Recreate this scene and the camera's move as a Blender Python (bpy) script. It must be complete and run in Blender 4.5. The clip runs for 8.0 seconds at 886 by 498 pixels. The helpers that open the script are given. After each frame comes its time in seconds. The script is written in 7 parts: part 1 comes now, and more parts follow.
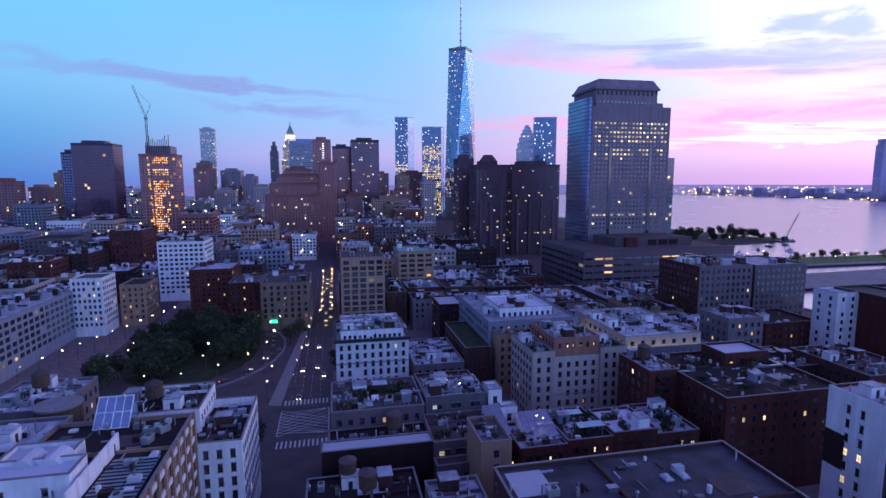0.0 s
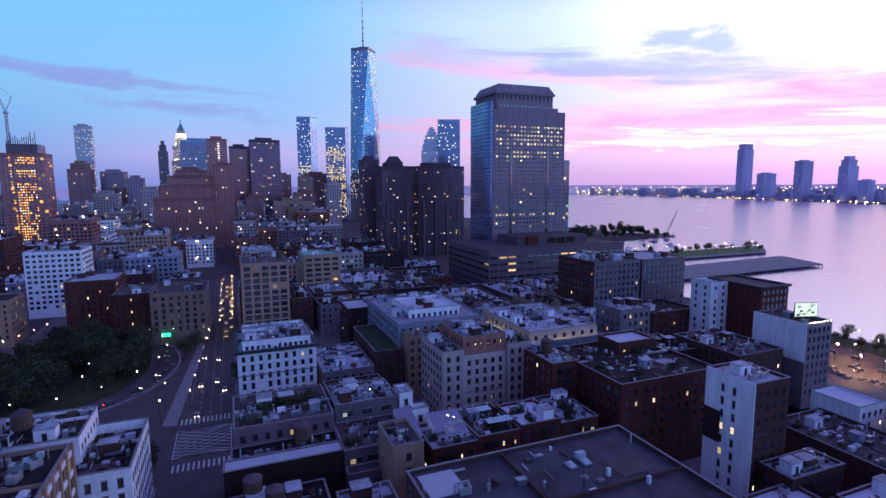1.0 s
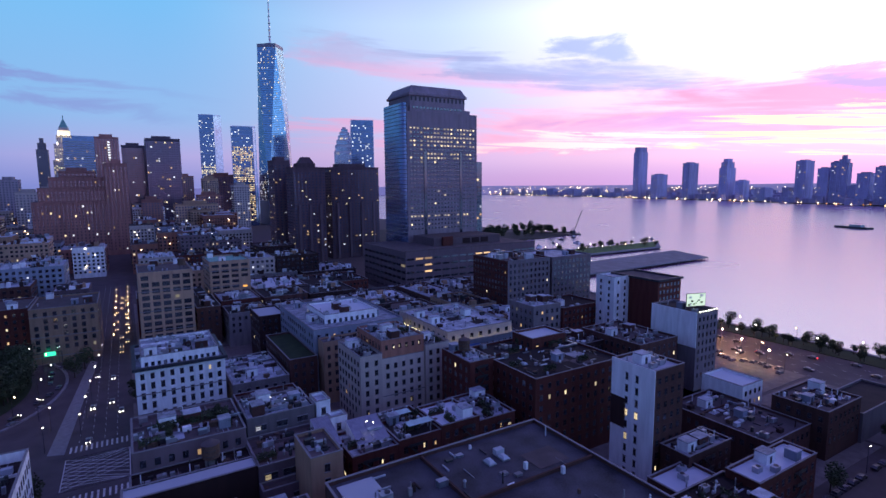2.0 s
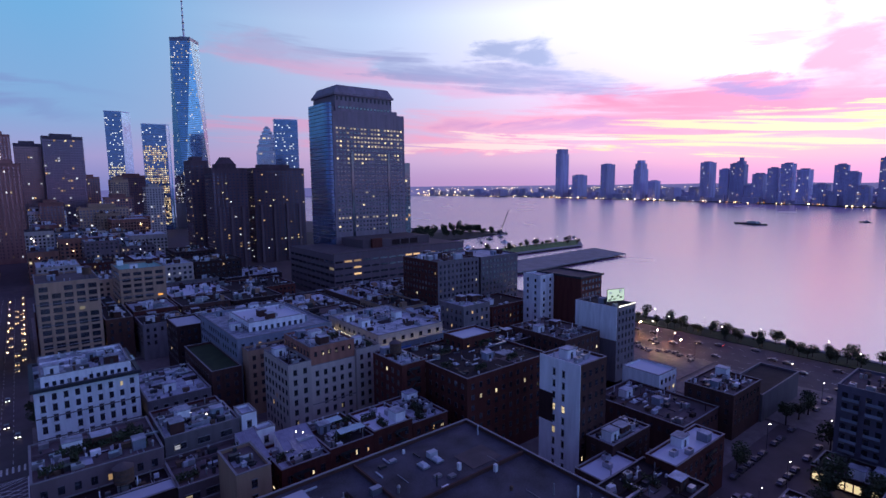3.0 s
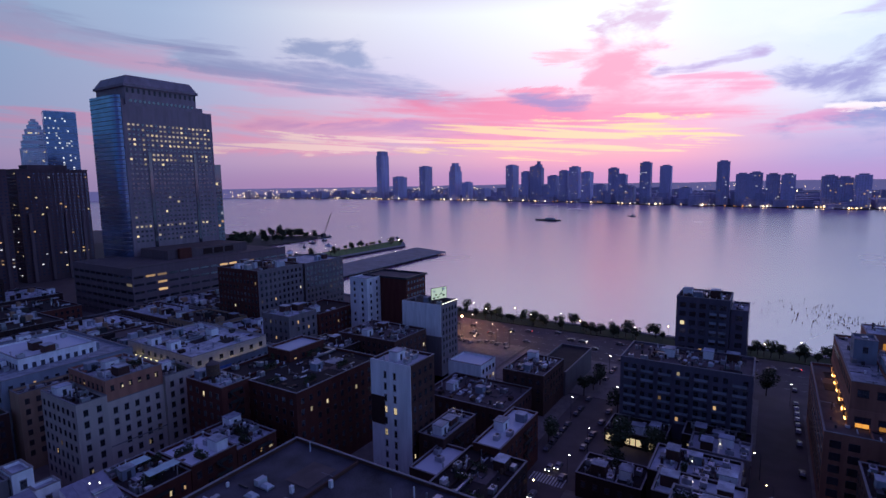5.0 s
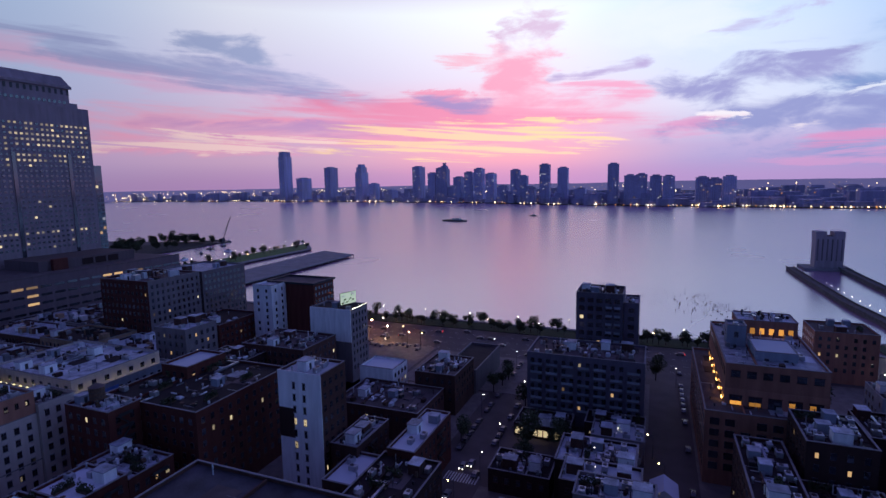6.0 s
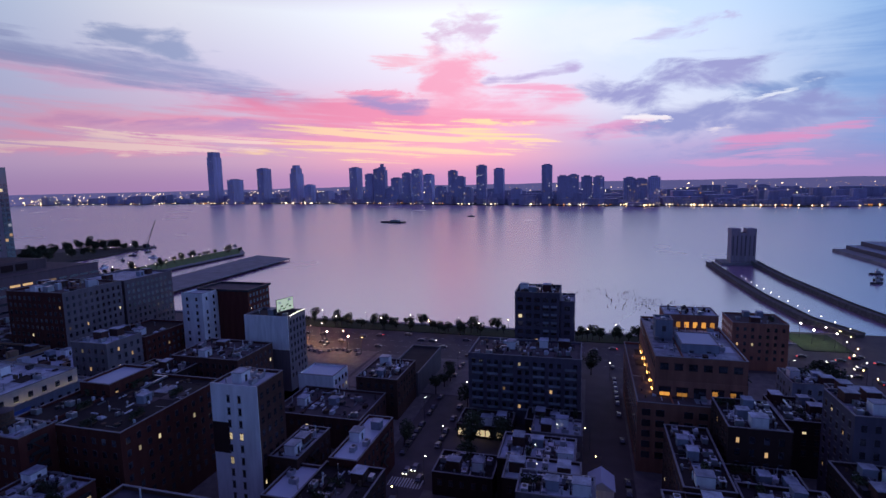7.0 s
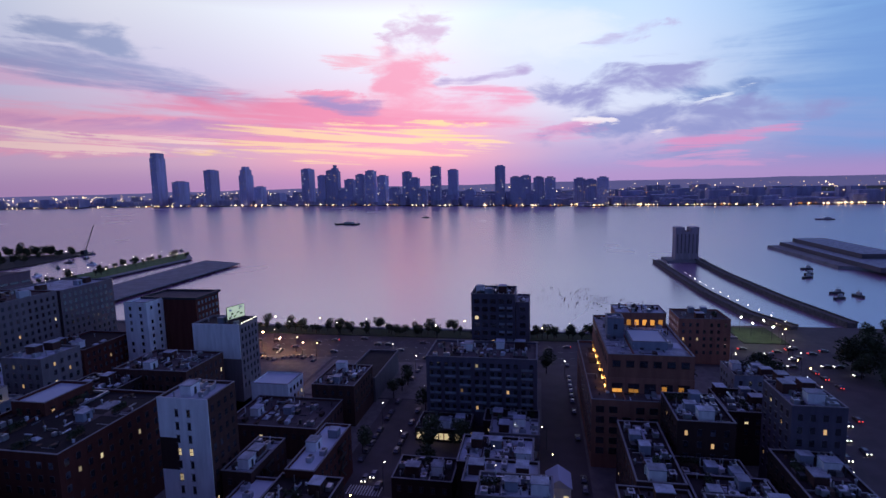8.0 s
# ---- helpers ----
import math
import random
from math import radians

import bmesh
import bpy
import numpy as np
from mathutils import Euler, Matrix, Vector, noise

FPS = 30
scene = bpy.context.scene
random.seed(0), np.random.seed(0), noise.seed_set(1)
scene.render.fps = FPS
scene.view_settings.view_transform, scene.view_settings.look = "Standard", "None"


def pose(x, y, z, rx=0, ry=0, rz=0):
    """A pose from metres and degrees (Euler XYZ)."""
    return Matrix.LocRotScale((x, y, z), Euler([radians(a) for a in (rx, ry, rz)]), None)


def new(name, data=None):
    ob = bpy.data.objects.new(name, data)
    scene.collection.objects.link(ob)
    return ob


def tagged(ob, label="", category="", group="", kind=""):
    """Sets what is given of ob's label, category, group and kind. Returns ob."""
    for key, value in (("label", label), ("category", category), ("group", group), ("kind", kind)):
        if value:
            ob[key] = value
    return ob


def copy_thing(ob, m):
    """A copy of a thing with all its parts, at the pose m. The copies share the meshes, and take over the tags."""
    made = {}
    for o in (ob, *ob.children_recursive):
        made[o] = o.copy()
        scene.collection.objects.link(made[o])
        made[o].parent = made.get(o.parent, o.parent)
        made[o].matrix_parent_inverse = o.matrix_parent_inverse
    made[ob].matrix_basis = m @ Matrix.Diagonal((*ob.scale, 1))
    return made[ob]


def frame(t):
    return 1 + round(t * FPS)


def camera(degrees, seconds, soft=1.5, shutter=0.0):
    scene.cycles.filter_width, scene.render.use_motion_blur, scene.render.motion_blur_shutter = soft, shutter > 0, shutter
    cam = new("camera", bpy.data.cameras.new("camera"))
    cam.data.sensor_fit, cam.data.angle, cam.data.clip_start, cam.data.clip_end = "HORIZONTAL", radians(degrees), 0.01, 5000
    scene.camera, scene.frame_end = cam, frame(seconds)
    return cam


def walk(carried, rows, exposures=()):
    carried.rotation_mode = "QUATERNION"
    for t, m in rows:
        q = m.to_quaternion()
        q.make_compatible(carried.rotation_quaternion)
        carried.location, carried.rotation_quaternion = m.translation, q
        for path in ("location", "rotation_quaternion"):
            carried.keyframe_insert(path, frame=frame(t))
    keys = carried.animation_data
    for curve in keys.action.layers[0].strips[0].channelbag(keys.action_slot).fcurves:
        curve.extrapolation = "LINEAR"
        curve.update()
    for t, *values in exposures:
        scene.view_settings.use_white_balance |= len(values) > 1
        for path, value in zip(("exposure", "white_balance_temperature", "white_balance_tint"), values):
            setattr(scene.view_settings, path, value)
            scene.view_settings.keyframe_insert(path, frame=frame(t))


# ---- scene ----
# ---- camera and its flight ----
cam = camera(80.2, 8.0, soft=1.5)
ROWS = [
    # seconds, x, y, z, yaw, pitch, roll
    (0.0, 0.21, 0.43, 91.77, -11.85, -7.21, 0.10),
    (0.5, 0.40, 0.76, 91.90, -16.59, -7.15, 0.20),
    (1.0, 0.59, 1.08, 92.04, -21.96, -7.11, 0.29),
    (1.5, 0.79, 1.40, 92.20, -27.09, -7.08, 0.37),
    (3.0, 1.43, 2.31, 92.80, -38.87, -7.06, 0.59),
    (3.5, 1.66, 2.59, 93.03, -43.81, -7.07, 0.65),
    (4.0, 1.89, 2.87, 93.29, -48.03, -7.09, 0.72),
    (5.5, 2.63, 3.67, 94.17, -63.26, -7.15, 0.93),
    (6.0, 2.88, 3.92, 94.50, -68.01, -7.17, 1.01),
    (6.5, 3.14, 4.16, 94.86, -71.54, -7.19, 1.10),
    (7.0, 3.41, 4.40, 95.23, -74.72, -7.20, 1.20),
    (7.5, 3.69, 4.62, 95.61, -77.92, -7.20, 1.30),
    (8.0, 3.97, 4.84, 96.02, -79.67, -7.20, 1.42),
]
walk(cam, [(t, pose(x, y, z, 90 + p, r, w)) for t, x, y, z, w, p, r in ROWS],
     exposures=[(0.0, 0.41), (1.5, 0.29), (3.0, -0.10), (4.0, -0.36), (5.5, -0.57), (8.0, -0.66)])
U = 0.85  # metres to one unit of the plan drawn below


# ---- sky ----
def srgb(r, g, b):
    return tuple((c / 255 / 12.92) if c < 10 else ((c / 255 + 0.055) / 1.055) ** 2.4 for c in (r, g, b)) + (1.0,)


def dusk_sky():
    w = bpy.data.worlds.new("dusk_sky")
    scene.world = w
    w.use_nodes = True
    nt = w.node_tree
    nt.nodes.clear()
    N, L = nt.nodes.new, nt.links.new

    def put(sock, v):
        if isinstance(v, (int, float)):
            sock.default_value = v
        elif isinstance(v, tuple):
            sock.default_value = v
        else:
            L(v, sock)

    def mth(op, a, b=0.0, c=0.0, clamp=False):
        n = N("ShaderNodeMath")
        n.operation, n.use_clamp = op, clamp
        put(n.inputs[0], a), put(n.inputs[1], b), put(n.inputs[2], c)
        return n.outputs[0]

    def rng(v, a, b, lo=0.0, hi=1.0):
        n = N("ShaderNodeMapRange")
        n.interpolation_type = "SMOOTHSTEP"
        put(n.inputs[0], v)
        for i, q in zip((1, 2, 3, 4), (a, b, lo, hi)):
            n.inputs[i].default_value = q
        return n.outputs[0]

    def mix(f, a, b):
        n = N("ShaderNodeMix")
        n.data_type = "RGBA"
        put(n.inputs[0], f), put(n.inputs[6], a), put(n.inputs[7], b)
        return n.outputs[2]

    def ramp(v, stops):
        n = N("ShaderNodeValToRGB")
        L(v, n.inputs[0])
        e = n.color_ramp.elements
        while len(e) < len(stops):
            e.new(0.5)
        for el, (p, c) in zip(e, stops):
            el.position, el.color = p, srgb(*c)
        return n.outputs[0]

    def noi(vec, scale, detail=5.0, rough=0.55, dist=0.0):
        n = N("ShaderNodeTexNoise")
        L(vec, n.inputs["Vector"])
        n.inputs["Scale"].default_value, n.inputs["Detail"].default_value = scale, detail
        n.inputs["Roughness"].default_value, n.inputs["Distortion"].default_value = rough, dist
        return n.outputs[0]

    def comb(x, y, z=0.0):
        n = N("ShaderNodeCombineXYZ")
        put(n.inputs[0], x), put(n.inputs[1], y), put(n.inputs[2], z)
        return n.outputs[0]

    def hump(v, mid, half):
        return rng(mth("ABSOLUTE", mth("SUBTRACT", v, mid)), 0.0, half, 1.0, 0.0)

    tc = N("ShaderNodeTexCoord")
    sp = N("ShaderNodeSeparateXYZ")
    L(tc.outputs["Generated"], sp.inputs[0])
    az = mth("MULTIPLY", mth("ARCTAN2", sp.outputs[0], sp.outputs[1]), 57.2958)
    el = mth("MULTIPLY", mth("ARCSINE", sp.outputs[2]), 57.2958)
    e01 = mth("DIVIDE", el, 40.0, clamp=True)
    # colours up the sky (degrees / 40) at bearings round the horizon
    cols = [
        (-178, [(0.0, (136, 144, 192)), (0.15, (116, 156, 212)), (0.4, (104, 142, 208)), (1.0, (104, 105, 190))]),
        (-110, [(0.0, (108, 104, 168)), (0.15, (98, 130, 200)), (0.4, (88, 128, 204)), (1.0, (104, 105, 190))]),
        (-62, [(0.0, (96, 96, 164)), (0.15, (94, 112, 184)), (0.4, (86, 112, 186)), (1.0, (104, 105, 190))]),
        (-30, [(0.0, (78, 122, 200)), (0.10, (92, 154, 214)), (0.22, (120, 182, 230)), (0.42, (112, 192, 240)), (0.75, (90, 110, 202)), (1.0, (104, 105, 190))]),
        (2, [(0.0, (136, 142, 210)), (0.07, (176, 170, 226)), (0.16, (148, 186, 236)), (0.42, (120, 190, 244)), (0.75, (92, 112, 204)), (1.0, (104, 105, 190))]),
        (28, [(0.0, (176, 158, 208)), (0.08, (206, 176, 218)), (0.16, (188, 194, 236)), (0.40, (188, 210, 248)), (0.75, (100, 112, 204)), (1.0, (104, 105, 190))]),
        (50, [(0.0, (176, 144, 194)), (0.06, (206, 168, 202)), (0.14, (216, 184, 216)), (0.28, (218, 212, 242)), (0.42, (232, 236, 252)), (0.56, (176, 158, 214)), (0.75, (118, 112, 198)), (1.0, (104, 105, 190))]),
        (75, [(0.0, (212, 146, 192)), (0.07, (246, 172, 188)), (0.15, (244, 176, 204)), (0.27, (232, 222, 242)), (0.42, (240, 246, 255)), (0.56, (190, 158, 210)), (0.75, (122, 112, 198)), (1.0, (104, 105, 190))]),
        (97, [(0.0, (150, 144, 198)), (0.08, (180, 166, 208)), (0.18, (210, 216, 238)), (0.32, (206, 220, 246)), (0.45, (190, 216, 248)), (0.58, (150, 150, 212)), (0.75, (104, 106, 196)), (1.0, (104, 105, 190))]),
        (122, [(0.0, (112, 126, 186)), (0.08, (134, 148, 200)), (0.18, (118, 156, 208)), (0.40, (112, 164, 218)), (0.75, (92, 106, 198)), (1.0, (104, 105, 190))]),
        (175, [(0.0, (136, 144, 192)), (0.15, (116, 156, 212)), (0.4, (104, 142, 208)), (1.0, (104, 105, 190))]),
    ]
    col = ramp(e01, cols[0][1])
    for (a0, _), (a1, stops) in zip(cols, cols[1:]):
        col = mix(rng(az, a0, a1), col, ramp(e01, stops))
    # two warps that fray every cloud's outline
    fray = noi(comb(mth("MULTIPLY", az, 0.11), mth("MULTIPLY", el, 0.34), 5.0), 1.0, 7.0, 0.6, 0.4)
    frill = noi(comb(mth("MULTIPLY", az, 0.09), mth("MULTIPLY", el, 0.42), 17.0), 1.0, 7.0, 0.62, 0.6)
    azw = mth("ADD", az, mth("MULTIPLY", mth("SUBTRACT", fray, 0.5), 17.0))
    elw = mth("ADD", el, mth("MULTIPLY", mth("SUBTRACT", frill, 0.5), 4.6))
    # grains of cloud: long sheets, hair-thin streaks and round fluff
    lean = mth("ADD", el, mth("MULTIPLY", az, 0.06))
    sheet = noi(comb(mth("MULTIPLY", az, 0.045), mth("MULTIPLY", lean, 0.55), 41.0), 1.0, 6.0, 0.6, 0.6)
    hair = noi(comb(mth("MULTIPLY", az, 0.055), mth("MULTIPLY", lean, 1.7), 21.0), 1.0, 6.0, 0.6, 0.8)
    fluff = noi(comb(mth("MULTIPLY", az, 0.17), mth("MULTIPLY", el, 0.42), 67.0), 1.0, 6.0, 0.58, 0.5)

    def cloud(col, a, e, half_a, half_e, slope, tint, amount, grain, rag=1.6, edge=(0.08, 1.15)):
        """One cloud at bearing a and height e, in degrees; its grain frays it, slope tilts it to the right."""
        da = mth("SUBTRACT", azw, a)
        de = mth("SUBTRACT", mth("SUBTRACT", elw, e), mth("MULTIPLY", da, slope))
        body = mth("MULTIPLY", hump(da, 0.0, half_a), hump(de, 0.0, half_e))
        thick = mth("MULTIPLY", mth("ADD", mth("MULTIPLY", body, 1.05), mth("MULTIPLY", mth("SUBTRACT", grain, 0.5), rag * 2.0)), rng(body, 0.0, 0.45))
        return mix(mth("MULTIPLY", rng(thick, *edge), amount), col, srgb(*tint))

    # blue depths of the north-west, and the pale opening overhead
    col = cloud(col, 122, 10, 22, 15, 0.0, (112, 148, 206), 0.85, sheet, 0.9)
    col = cloud(col, 92, 14.5, 12, 4.5, 0.0, (226, 232, 246), 0.8, fluff, 0.6)
    # long lilac-grey sheet descending from the south-west, rosy along its underside
    col = cloud(col, 37, 10.4, 34, 2.3, -0.12, (226, 172, 212), 0.7, sheet, 1.6)
    col = cloud(col, 40, 11.6, 33, 2.6, -0.15, (152, 160, 208), 0.85, sheet, 1.9)
    col = cloud(col, 22, 13.2, 11, 2.4, -0.05, (186, 176, 220), 0.6, fluff, 1.2)
    col = cloud(col, 47.5, 13.4, 7.5, 2.6, -0.08, (150, 164, 208), 0.85, fluff, 1.4)
    # rose sheets low in the west
    col = cloud(col, 68, 6.6, 32, 4.2, -0.02, (236, 142, 178), 0.92, sheet, 1.7)
    col = cloud(col, 46, 5.4, 34, 3.8, 0.0, (240, 164, 196), 0.85, sheet, 1.4)
    col = cloud(col, 22, 5.6, 16, 2.2, 0.0, (226, 168, 210), 0.75, hair, 1.3)
    col = cloud(col, 52, 5.8, 22, 1.6, 0.0, (178, 146, 204), 0.7, sheet, 1.9)
    # standing plume: rosy below, lilac above, with wisps fanning off it
    col = cloud(col, 76.5, 9.6, 7.5, 8.0, 0.0, (240, 160, 190), 0.9, fluff, 1.3)
    col = cloud(col, 77.0, 15.5, 4.6, 3.6, 0.0, (208, 176, 210), 0.8, fluff, 1.7)
    col = cloud(col, 70.5, 12.6, 6.0, 1.4, -0.08, (242, 180, 202), 0.8, hair, 1.5)
    col = cloud(col, 84, 8.2, 8.0, 2.2, 0.12, (238, 150, 188), 0.75, sheet, 1.7)
    col = cloud(col, 68.5, 9.3, 6.5, 0.9, -0.06, (240, 140, 176), 0.8, hair, 1.2)
    col = cloud(col, 69.5, 8.4, 6.8, 1.5, -0.08, (164, 144, 198), 0.92, sheet, 0.9)
    col = cloud(col, 84.5, 11.0, 6.0, 1.5, 0.2, (176, 158, 206), 0.85, fluff, 1.1)
    # banked blue-mauve clouds of the north-west with bright chinks between them
    col = cloud(col, 98, 9.0, 15, 4.0, 0.05, (146, 146, 198), 0.92, fluff, 2.0)
    col = cloud(col, 107, 8.0, 8, 1.9, -0.05, (118, 142, 194), 0.9, fluff, 1.7)
    col = cloud(col, 104, 4.6, 20, 4.6, 0.0, (138, 144, 196), 0.92, fluff, 1.9)
    col = cloud(col, 98.5, 13.6, 5.5, 1.5, 0.0, (180, 168, 212), 0.8, fluff, 1.2)
    col = cloud(col, 95.0, 5.9, 3.6, 0.9, -0.1, (246, 238, 242), 0.8, fluff, 1.9)
    col = cloud(col, 101.0, 4.1, 3.0, 0.8, 0.15, (246, 232, 236), 0.8, fluff, 1.9)
    col = cloud(col, 107.5, 7.2, 3.4, 0.8, 0.25, (232, 236, 246), 0.7, fluff, 1.9)
    col = cloud(col, 92, 5.0, 7, 1.5, 0.1, (222, 146, 190), 0.7, sheet, 1.6)
    col = cloud(col, 109, 3.4, 13, 1.1, 0.10, (212, 138, 186), 0.8, hair, 1.4)
    col = cloud(col, 105, 1.5, 13, 0.9, 0.03, (206, 150, 196), 0.7, hair, 1.4)
    # gilded streaks over the sun's place, paler towards the south
    col = cloud(col, 70, 4.3, 27, 3.6, -0.02, (253, 214, 178), 0.9, hair, 4.4, (0.55, 1.5))
    col = cloud(col, 80, 5.2, 9, 1.6, -0.16, (252, 214, 170), 0.95, hair, 3.0, (0.45, 1.25))
    col = cloud(col, 44, 4.3, 20, 1.8, 0.0, (250, 214, 214), 0.9, hair, 3.0, (0.30, 1.0))
    # mauve haze along the horizon
    col = mix(mth("MULTIPLY", rng(el, 2.6, 0.0), rng(az, 10.0, 45.0, 0.0, 0.55)), col, srgb(184, 140, 190))
    # long thin violet cloud bars in the south
    line = mth("ADD", mth("SUBTRACT", elw, 8.8), mth("MULTIPLY", az, 0.055))
    bar = mth("MULTIPLY", hump(line, 0.0, 0.75), hump(az, -12.0, 24.0))
    bar2 = mth("MULTIPLY", hump(mth("ADD", line, 1.7), 0.0, 0.8), hump(az, -4.0, 13.0))
    col = mix(mth("MULTIPLY", mth("MAXIMUM", bar, mth("MULTIPLY", bar2, 0.8)), 0.7), col, srgb(134, 140, 208))
    bg = N("ShaderNodeBackground")
    L(col, bg.inputs[0])
    # the west is brighter than the east and the zenith
    glare = mth("MULTIPLY", rng(az, 10.0, 84.0, 0.91, 1.80), rng(el, 24.0, 66.0, 1.0, 0.60))
    away = mth("MULTIPLY", rng(az, 112.0, 170.0, 1.0, 1.28), mth("MULTIPLY", rng(az, -110.0, -50.0, 1.06, 1.0), rng(az, -178.0, -128.0, 1.2075, 1.0)))
    L(mth("MULTIPLY", glare, away), bg.inputs[1])
    out = N("ShaderNodeOutputWorld")
    L(bg.outputs[0], out.inputs[0])


dusk_sky()


# ---- materials ----
MATS = {}


def material(name, color, rough=0.8, metal=0.0, vary=0.25, scale=0.6, fine=14.0, bump=0.25, stain=None, courses=0.0, spec=0.3, per_object=0.0, streak=False):
    """Paint with blotches at one scale and grain at another; courses: height of masonry courses in metres."""
    m = bpy.data.materials.new(name)
    m.use_nodes = True
    nt = m.node_tree
    N, L = nt.nodes.new, nt.links.new
    b = nt.nodes["Principled BSDF"]
    geo = N("ShaderNodeNewGeometry")
    n1, n2 = N("ShaderNodeTexNoise"), N("ShaderNodeTexNoise")
    place_ = geo.outputs["Position"]
    if streak:
        stretch = N("ShaderNodeVectorMath")
        stretch.operation = "MULTIPLY"
        L(place_, stretch.inputs[0])
        stretch.inputs[1].default_value = (2.2, 2.2, 0.3)
        place_ = stretch.outputs[0]
    for n, s, d in ((n1, scale, 4.0), (n2, fine, 3.0)):
        L(place_ if n is n1 else geo.outputs["Position"], n.inputs["Vector"])
        n.inputs["Scale"].default_value, n.inputs["Detail"].default_value = s, d
    add = N("ShaderNodeMath")
    add.operation = "MULTIPLY_ADD"
    L(n2.outputs[0], add.inputs[0])
    add.inputs[1].default_value = 0.45
    L(n1.outputs[0], add.inputs[2])
    mp = N("ShaderNodeMapRange")
    L(add.outputs[0], mp.inputs[0])
    mp.inputs[1].default_value, mp.inputs[2].default_value = 0.45, 1.0
    mx = N("ShaderNodeMix")
    mx.data_type = "RGBA"
    L(mp.outputs[0], mx.inputs[0])
    lo = tuple(c * (1 - vary) for c in color)
    hi = stain or tuple(min(1, c * (1 + vary)) for c in color)
    mx.inputs[6].default_value, mx.inputs[7].default_value = (*lo, 1), (*hi, 1)
    colour = mx.outputs[2]
    if courses:
        sep = N("ShaderNodeSeparateXYZ")
        L(geo.outputs["Position"], sep.inputs[0])
        fr = N("ShaderNodeMath")
        fr.operation = "FRACT"
        dv = N("ShaderNodeMath")
        dv.operation = "DIVIDE"
        L(sep.outputs[2], dv.inputs[0])
        dv.inputs[1].default_value = courses
        L(dv.outputs[0], fr.inputs[0])
        lt = N("ShaderNodeMath")
        lt.operation = "LESS_THAN"
        L(fr.outputs[0], lt.inputs[0])
        lt.inputs[1].default_value = 0.1
        mj = N("ShaderNodeMix")
        mj.data_type = "RGBA"
        ml = N("ShaderNodeMath")
        ml.operation = "MULTIPLY"
        L(lt.outputs[0], ml.inputs[0])
        ml.inputs[1].default_value = 0.35
        L(ml.outputs[0], mj.inputs[0])
        L(colour, mj.inputs[6])
        mj.inputs[7].default_value = (*[c * 0.6 + 0.04 for c in color], 1)
        colour = mj.outputs[2]
    if per_object:
        oi = N("ShaderNodeObjectInfo")
        hv = N("ShaderNodeHueSaturation")
        r2 = N("ShaderNodeMapRange")
        L(oi.outputs["Random"], r2.inputs[0])
        r2.inputs[3].default_value, r2.inputs[4].default_value = 1 - per_object, 1 + per_object
        L(r2.outputs[0], hv.inputs["Value"])
        L(colour, hv.inputs["Color"])
        colour = hv.outputs[0]
    L(colour, b.inputs["Base Color"])
    rr = N("ShaderNodeMapRange")
    L(n1.outputs[0], rr.inputs[0])
    rr.inputs[3].default_value, rr.inputs[4].default_value = max(0, rough - 0.12), min(1, rough + 0.12)
    L(rr.outputs[0], b.inputs["Roughness"])
    b.inputs["Metallic"].default_value = metal
    b.inputs["Specular IOR Level"].default_value = spec
    if bump:
        bp = N("ShaderNodeBump")
        bp.inputs["Strength"].default_value, bp.inputs["Distance"].default_value = bump, 0.05
        L(n2.outputs[0], bp.inputs["Height"])
        L(bp.outputs[0], b.inputs["Normal"])
    MATS[name] = m
    return m


def glow(name, color, strength, sampled=False, spread=0.6):
    """A lit pane or lamp, or glow painted for haze or floodlight; panes differ in brightness from one to the next."""
    m = bpy.data.materials.new(name)
    m.use_nodes = True
    nt = m.node_tree
    b = nt.nodes["Principled BSDF"]
    b.inputs["Base Color"].default_value = (*[c * 0.3 for c in color], 1)
    b.inputs["Emission Color"].default_value = (*color, 1)
    g, o = nt.nodes.new("ShaderNodeNewGeometry"), nt.nodes.new("ShaderNodeObjectInfo")
    ad = nt.nodes.new("ShaderNodeMath")
    ad.operation = "ADD"
    nt.links.new(g.outputs["Random Per Island"], ad.inputs[0])
    nt.links.new(o.outputs["Random"], ad.inputs[1])
    fr = nt.nodes.new("ShaderNodeMath")
    fr.operation = "FRACT"
    nt.links.new(ad.outputs[0], fr.inputs[0])
    mp = nt.nodes.new("ShaderNodeMapRange")
    nt.links.new(fr.outputs[0], mp.inputs[0])
    mp.inputs[3].default_value, mp.inputs[4].default_value = strength * (1 - spread), strength * (1 + spread)
    nt.links.new(mp.outputs[0], b.inputs["Emission Strength"])
    m.cycles.emission_sampling = "AUTO" if sampled else "NONE"
    MATS[name] = m
    return m


def glass(name, color, rough=0.08, vary=0.3, metal=0.0):
    m = material(name, color, rough, metal, vary, 0.15, 3.0, 0.0, spec=1.0)
    m.node_tree.nodes["Principled BSDF"].inputs["IOR"].default_value = 1.7
    return m


material("brick_red", (0.112, 0.022, 0.017), 0.85, vary=0.35, scale=0.25, stain=(0.125, 0.04, 0.03), courses=0.45, per_object=0.22, streak=True)
material("brick_brown", (0.078, 0.035, 0.029), 0.85, vary=0.35, scale=0.25, courses=0.45, per_object=0.22, streak=True)
material("brick_dark", (0.036, 0.017, 0.016), 0.85, vary=0.35, scale=0.25, courses=0.45, per_object=0.22, streak=True)
material("brick_orange", (0.31, 0.14, 0.10), 0.85, vary=0.3, scale=0.25, courses=0.45, per_object=0.22, streak=True)
material("stone_tan", (0.36, 0.235, 0.155), 0.8, vary=0.25, scale=0.3, courses=0.9, per_object=0.22, streak=True)
